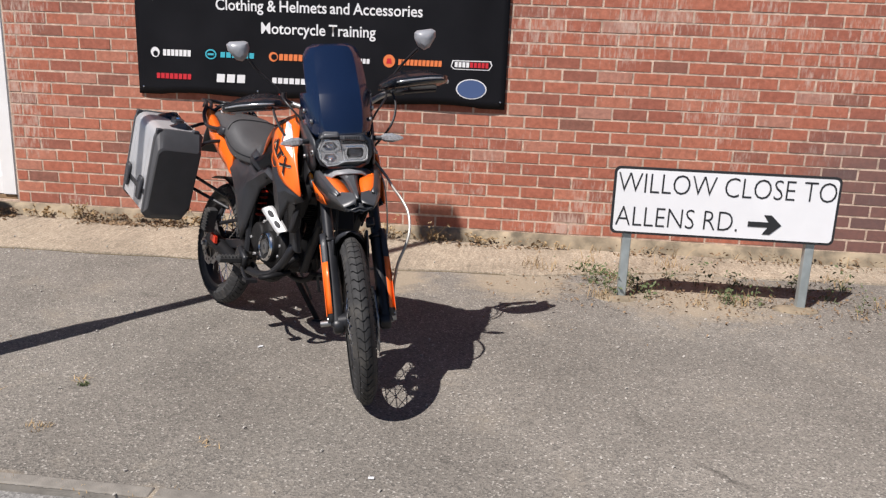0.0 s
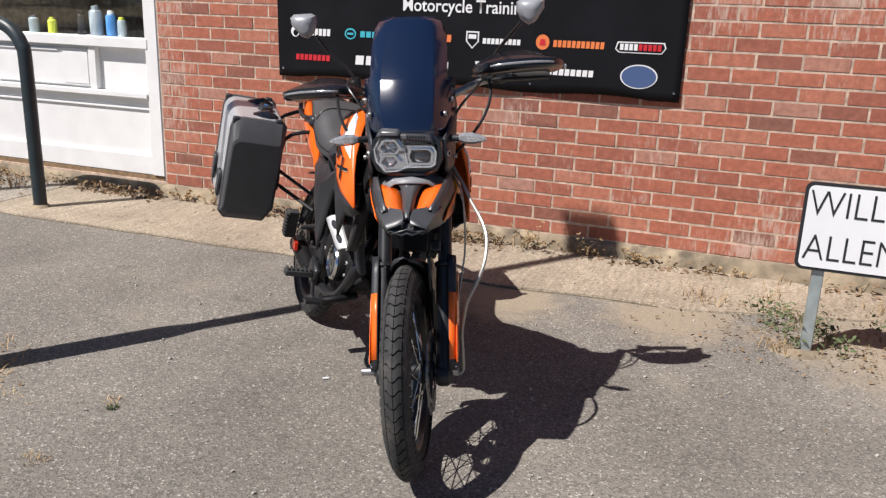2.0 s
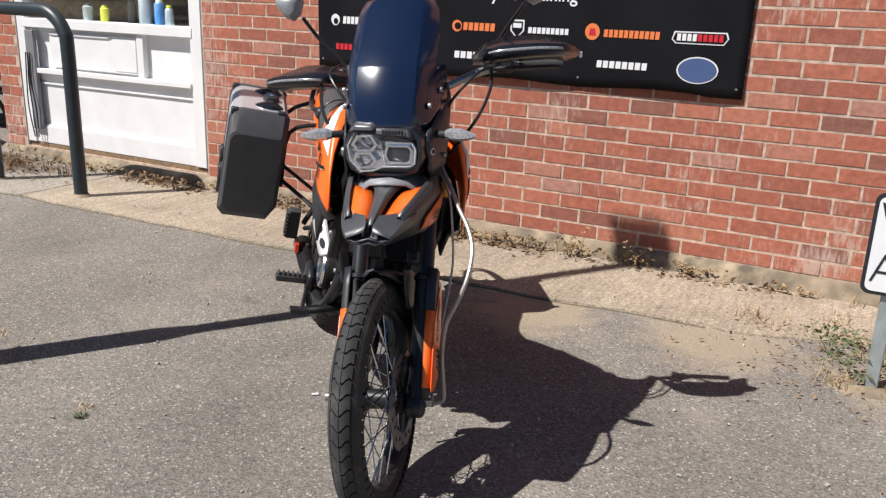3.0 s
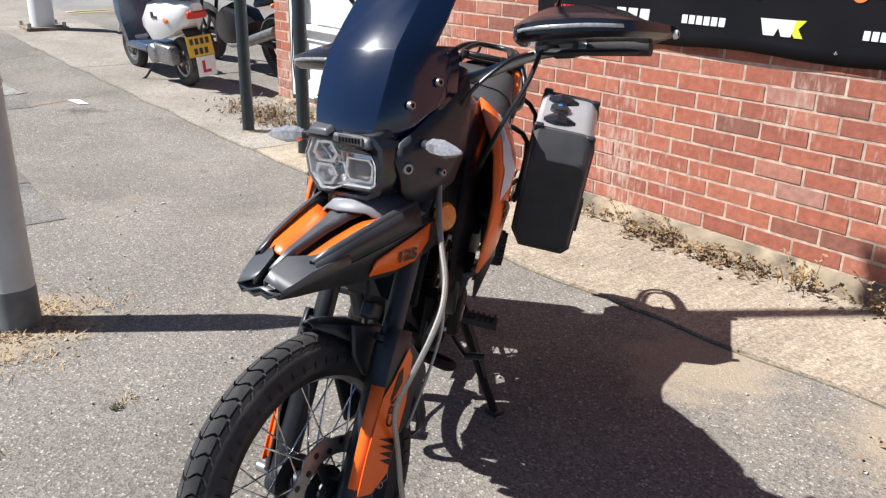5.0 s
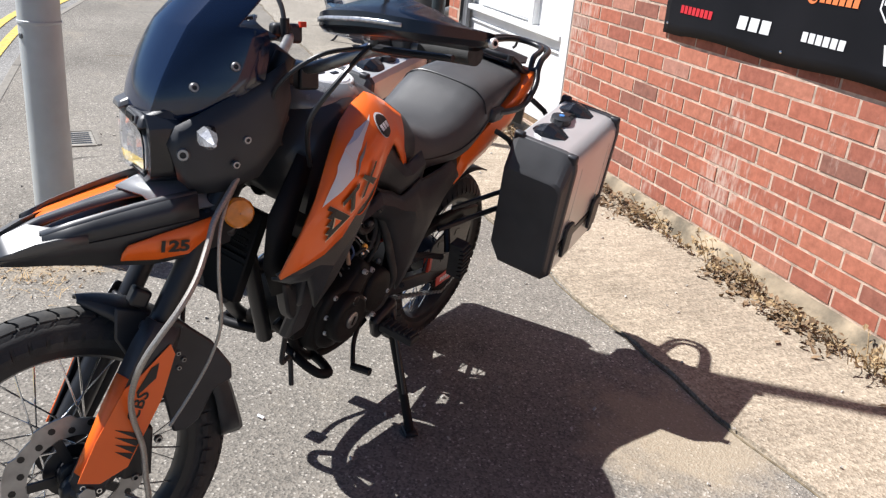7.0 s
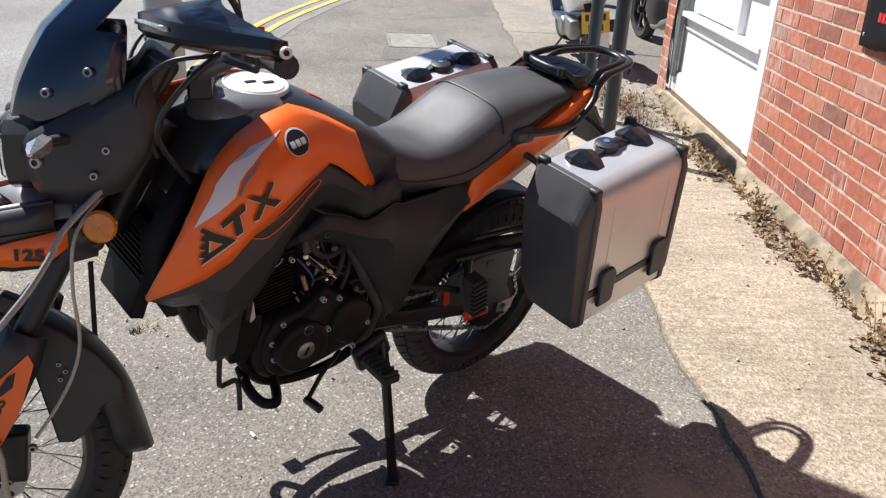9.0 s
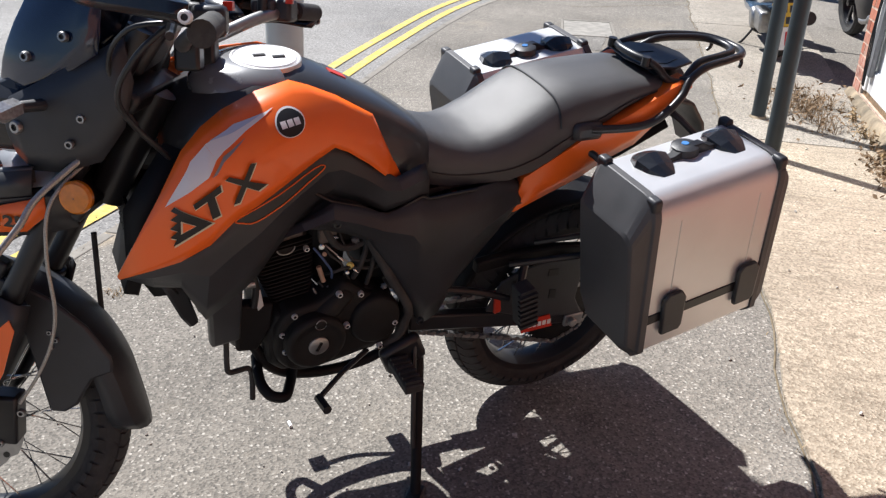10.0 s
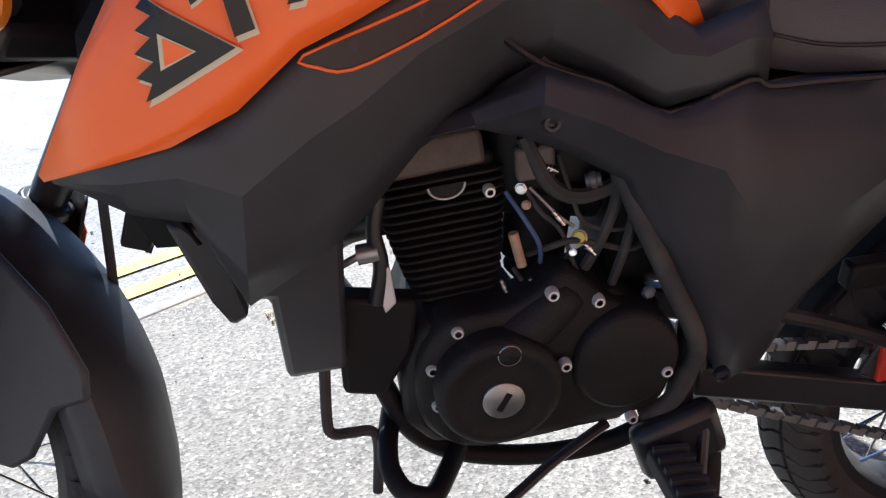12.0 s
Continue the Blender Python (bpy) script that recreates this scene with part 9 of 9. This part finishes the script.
def build_second_bike():
    z0 = rise(-6.4)
    root = thing("parked_motorbike", "dark parked motorbike with a yellow rear plate", "motorbike", pose(-6.45, 0.42, z0, 7, 1.5, 8))
    for cx in (-0.65, 0.62):
        round_wheel(root, V(cx, 0, 0.29), 0.29, 0.055, 0.215, 6, M_SATIN)
    for nm, rows_, m, lb in (("fuel_tank", ((-0.30, 0.10, 0.68, 0.86), (-0.15, 0.15, 0.66, 0.93), (0.05, 0.13, 0.66, 0.88), (0.12, 0.09, 0.66, 0.80)), M_GLOSSBLACK, "black fuel tank"),
                             ("seat", ((0.10, 0.10, 0.68, 0.78), (0.35, 0.13, 0.69, 0.79), (0.62, 0.11, 0.74, 0.85), (0.80, 0.06, 0.80, 0.87)), M_SEAT, "black seat"),
                             ("tail_unit", ((0.40, 0.10, 0.62, 0.70), (0.62, 0.10, 0.66, 0.76), (0.85, 0.06, 0.74, 0.82)), M_GLOSSBLACK, "black tail unit"),
                             ("engine", ((-0.28, 0.12, 0.28, 0.52), (-0.10, 0.17, 0.24, 0.62), (0.12, 0.17, 0.25, 0.58), (0.26, 0.12, 0.30, 0.48)), M_SATIN, "dark engine")):
        bm = B()
        loft(bm, [[V(x, w * y, zb + (zt - zb) * q) for y, q in ((-0.8, 0), (-1, 0.35), (-0.8, 0.9), (0, 1), (0.8, 0.9), (1, 0.35), (0.8, 0))] for x, w, zb, zt in rows_], ring=True, caps=True)
        part(nm, bm, m, root, lb, smooth=50)
    for s in (-1, 1):
        bm = B()
        cyl(bm, (-0.65, 0.085 * s, 0.29), (-0.40, 0.085 * s, 0.92), 0.020, n=10)
        part("fork_leg", bm, M_SATIN, root)
        bm = B()
        tube(bm, [(-0.38, 0.0, 0.96), (-0.36, 0.18 * s, 1.02), (-0.28, 0.36 * s, 1.0)], 0.012, 8)
        part("handlebar", bm, M_SATIN, root, "black handlebar")
        bm = B()
        box(bm, (0.30, 0.085 * s, 0.31), (0.68, 0.028, 0.045), Matrix.Rotation(0.03, 3, "Y"))
        part("swing_arm", bm, M_SATIN, root, "", bevel=0.008)
        bm = B()
        cyl(bm, (0.80, 0.06 * s, 0.69), (0.82, 0.16 * s, 0.69), 0.012, n=8)
        ball(bm, (0.82, 0.17 * s, 0.69), 0.025, (0.8, 1.2, 0.8), 10)
        part("indicator", bm, M_PRINT_OR, root, "orange indicator")
    bm = B()
    tube(bm, [(-0.22, -0.06, 0.35), (-0.05, -0.13, 0.24), (0.25, -0.15, 0.30)], 0.020, 10)
    cyl(bm, (0.25, -0.15, 0.30), (0.80, -0.16, 0.46), 0.045, 0.052, 16)
    part("exhaust", bm, M_STEEL, root, "grey exhaust")
    bm = B()
    box(bm, (0.86, 0, 0.77), (0.04, 0.16, 0.05))
    part("tail_light", bm, M_RED, root, "red tail light", bevel=0.012)
    bm = B()
    loft(bm, [[V(x, y, z) for y in (-0.08, 0, 0.08)] for x, z in ((0.70, 0.68), (0.84, 0.62), (0.90, 0.40))])
    part("rear_mudguard", bm, M_BLACK, root, "black rear mudguard", thick=0.012)
    plate_bars(root, Matrix.Translation((0.905, 0.0, 0.47)) @ Matrix.Rotation(radians(-14), 4, "Y") @ UPRIGHT, 0.225, 0.165, M_PLATE, ((0.24, 4), (-0.24, 3)), M_SIGNBLACK, "number_plate", "yellow number plate with plain dark bars")
    bm = B()
    tube(bm, [(-0.02, 0.12, 0.28), (0.03, 0.24, 0.10), (0.06, 0.29, 0.012)], 0.011, 8)
    part("side_stand", bm, M_SATIN, root, "black side stand")


build_second_bike()


# ---- far side of the junction ----
M_CAR = mat("car_dark_blue", (0.012, 0.022, 0.06), 0.2, var=0.1, scale=2, coat=0.8)
M_CARGLASS = mat("car_window", (0.012, 0.014, 0.016), 0.06)


def build_car():
    z0 = rise(-16.5)
    root = thing("car", "dark blue hatchback car parked across the junction", "car", pose(-17.05, -3.85, z0, 0, 0, 98))
    prof = [(-1.90, 0.30), (-1.93, 0.55), (-1.80, 0.74), (-1.10, 0.86), (-0.62, 1.30), (0.10, 1.42), (0.95, 1.38), (1.50, 0.95), (1.80, 0.88), (1.86, 0.55), (1.82, 0.30)]
    arch = lambda c: [(c + 0.36 * math.cos(radians(a)), 0.30 + 0.36 * math.sin(radians(a))) for a in range(0, 181, 20)]
    outline = prof + arch(1.17) + arch(-1.17)
    bm = B()
    a = [bm.verts.new(V(x, -0.82 + (0.12 if z > 0.95 else 0.0), z)) for x, z in outline]
    b = [bm.verts.new(V(x, 0.82 - (0.12 if z > 0.95 else 0.0), z)) for x, z in outline]
    f1, f2 = bm.faces.new(a), bm.faces.new(b[::-1])
    n = len(a)
    for i in range(n):
        bm.faces.new((a[(i + 1) % n], a[i], b[i], b[(i + 1) % n]))
    f1.normal_update()
    f2.normal_update()
    bmesh.ops.triangulate(bm, faces=[f1, f2])
    part("body", bm, M_CAR, root, "glossy dark blue bodywork", bevel=0.04, smooth=30)
    for s in (-1, 1):
        for xs in (((-0.95, 0.92), (-0.55, 1.27), (0.05, 1.36), (0.05, 0.92)), ((0.12, 0.92), (0.12, 1.36), (0.86, 1.32), (1.18, 0.96))):
            bm = B()
            slab(bm, [V(x, s * (0.815 - 0.12 * (z - 0.92) / 0.44), z) for x, z in xs], (0, 0.012 * s, 0))
            part("side_window", bm, M_CARGLASS, root, "dark side window")
        for cx in (-1.17, 1.17):
            round_wheel(root, V(cx, 0.72 * s, 0.30), 0.30, 0.095, 0.215, 7, M_SHIELD)
        bm = B()
        box(bm, (-0.70, 0.90 * s, 0.95), (0.10, 0.16, 0.11))
        part("door_mirror", bm, M_CAR, root, "blue door mirror", bevel=0.03)
        bm = B()
        box(bm, (0.0, 0.826 * s, 0.42), (1.5, 0.02, 0.06))
        part("door_trim", bm, M_BLACK, root, "black door trim", bevel=0.008)
        bm = B()
        box(bm, (-1.84, 0.58 * s, 0.66), (0.12, 0.30, 0.12))
        part("headlight", bm, M_BEZEL, root, "clear headlight", bevel=0.03)
        bm = B()
        box(bm, (1.80, 0.60 * s, 0.72), (0.08, 0.24, 0.14))
        part("rear_light", bm, M_RED, root, "red rear light", bevel=0.02)


build_car()


def build_far_side():
    bm = B()
    pts = [(-15.2, -30.0), (-15.35, -14.0), (-15.6, -8.0), (-15.95, -3.0), (-16.4, 1.0), (-17.0, 6.0), (-18.2, 14.0)]
    line = smooth_path([V(x, y, 0) for x, y in pts], 6)
    root = thing("far_kerb", "grey kerb along the far side of the junction", "kerb", kind="structure")
    for a, b in zip(line, line[1:]):
        bm = B()
        d = (b - a).normalized()
        nr = V(-d.y, d.x, 0)
        slab(bm, [V(q.x, q.y, rise(q.x) + 0.07) for q in (a + d * 0.006, b - d * 0.006, b + nr * 0.13, a + nr * 0.13)], (0, 0, -0.16))
        part("kerb_stone", bm, M_KERB, root)
    bm = B()
    loft(bm, [[V(q.x - 0.13 - w, q.y, rise(q.x) + 0.065 + h) for w, h in ((0.0, 0.0), (1.8, 0.02))] for q in line])
    tagged(obj("far_pavement", bm, M_ASPHALT), "grey tarmac pavement across the junction", "pavement", kind="structure")
    bm = B()
    loft(bm, [[V(q.x - 1.9 - w, q.y, rise(q.x) + 0.10 + h) for w, h in ((0.0, 0.0), (1.5, 0.12), (6, 0.4), (25, 0.5))] for q in line])
    tagged(obj("far_verge", bm, M_VERGE), "dry straw-coloured grass verge across the junction", "verge", kind="structure")

    def hedge(bm, rng):
        for _ in range(5200):
            y = rng.uniform(-22, 13)
            h = 1.5 + 0.7 * noise.noise((y * 0.5, 0, 0)) + 0.4 * noise.noise((y * 1.7, 3, 0))
            leaf(bm, rng, V(-21.2 + rng.gauss(0, 0.6) - 0.1 * abs(y), y, 0.9 + rng.random() * h), rng.uniform(0.10, 0.20))

    patch("hedge", "dusty green hedge behind the verge", "hedge", M_LEAF, hedge, 11)


build_far_side()


# ---- bricks ----
def build_bricks():
    def brick_mesh(l, h, d, name):
        bm = B()
        c = 0.0022
        box(bm, (l / 2, 0, h / 2), (l, d, h))
        me = bpy.data.meshes.new(name)
        for v in bm.verts:
            if v.co.y < 0:
                v.co.x += c if v.co.x < l / 2 else -c
                v.co.z += c if v.co.z < h / 2 else -c
        bm.faces.ensure_lookup_table()
        fix(bm).to_mesh(me)
        bm.free()
        me.materials.append(M_BRICK)
        return me

    full = brick_mesh(BRICK - 0.009, COURSE - 0.009, 0.05, "brick")
    cache = {}
    rng = random.Random(4)
    rest_v, rest_f = [], []
    n_parts = 0
    for k in range(38):
        z = WALL_B + COURSE * k
        off = 0.0955 if k % 2 else 0.2042
        x = WX0 - BRICK + off
        while x < WX1:
            a, b = max(x, WX0), min(x + BRICK, WX1)
            x += BRICK
            spans = [(a, b)]
            if z < OTOP:
                spans = [(p, q) for p, q in ((a, min(b, OX0 - 0.004)), (max(a, OX1 + 0.004), b))]
            for p, q in spans:
                l = q - p - 0.009
                if l < 0.03:
                    continue
                y = 0.022 + rng.uniform(-0.0012, 0.0012)
                zz = z + 0.0045 + rng.uniform(-0.0015, 0.0015)
                near = -1.75 < p < 0.9 and z < 1.0
                if near and n_parts < 300:
                    n_parts += 1
                    me = full
                    if abs(l - (BRICK - 0.009)) > 0.002:
                        key = round(l, 3)
                        if key not in cache:
                            cache[key] = brick_mesh(l, COURSE - 0.009, 0.05, "brick_cut")
                        me = cache[key]
                    ob = new("brick", me)
                    ob.location = (p + 0.0045 + rng.uniform(-0.001, 0.001), y, zz)
                    ob.rotation_euler = (0, rng.uniform(-0.004, 0.004), rng.uniform(-0.004, 0.004))
                    ob.parent = wall
                else:
                    c, h, d = 0.0022, COURSE - 0.009, 0.025
                    i0 = len(rest_v)
                    x0, x1 = p + 0.0045, p + 0.0045 + l
                    rest_v += [(x0, y + d, zz), (x1, y + d, zz), (x1, y + d, zz + h), (x0, y + d, zz + h), (x0 + c, y - d, zz + c), (x1 - c, y - d, zz + c), (x1 - c, y - d, zz + h - c), (x0 + c, y - d, zz + h - c)]
                    rest_f += [tuple(i0 + j for j in f) for f in ((4, 5, 6, 7), (0, 1, 5, 4), (1, 2, 6, 5), (2, 3, 7, 6), (3, 0, 4, 7))]
        # the end wall beyond the corner
        y = 0.02 + (0 if k % 2 else BRICK / 2)
        while y < 3.0:
            i0 = len(rest_v)
            h, d, c, l = COURSE - 0.009, 0.025, 0.0022, BRICK - 0.009
            xx, zz = WX0 + 0.004, z + 0.0045
            rest_v += [(xx, y + l, zz), (xx, y, zz), (xx, y, zz + h), (xx, y + l, zz + h), (xx - 0.008, y + l - c, zz + c), (xx - 0.008, y + c, zz + c), (xx - 0.008, y + c, zz + h - c), (xx - 0.008, y + l - c, zz + h - c)]
            rest_f += [tuple(i0 + j for j in f) for f in ((4, 5, 6, 7), (0, 1, 5, 4), (1, 2, 6, 5), (2, 3, 7, 6), (3, 0, 4, 7))]
            y += BRICK
    me = bpy.data.meshes.new("brickwork")
    me.from_pydata(rest_v, [], rest_f)
    me.materials.append(M_BRICK)
    ob = new("brickwork", me)
    ob.parent = wall
    tagged(ob, "", kind="stuff")


build_bricks()
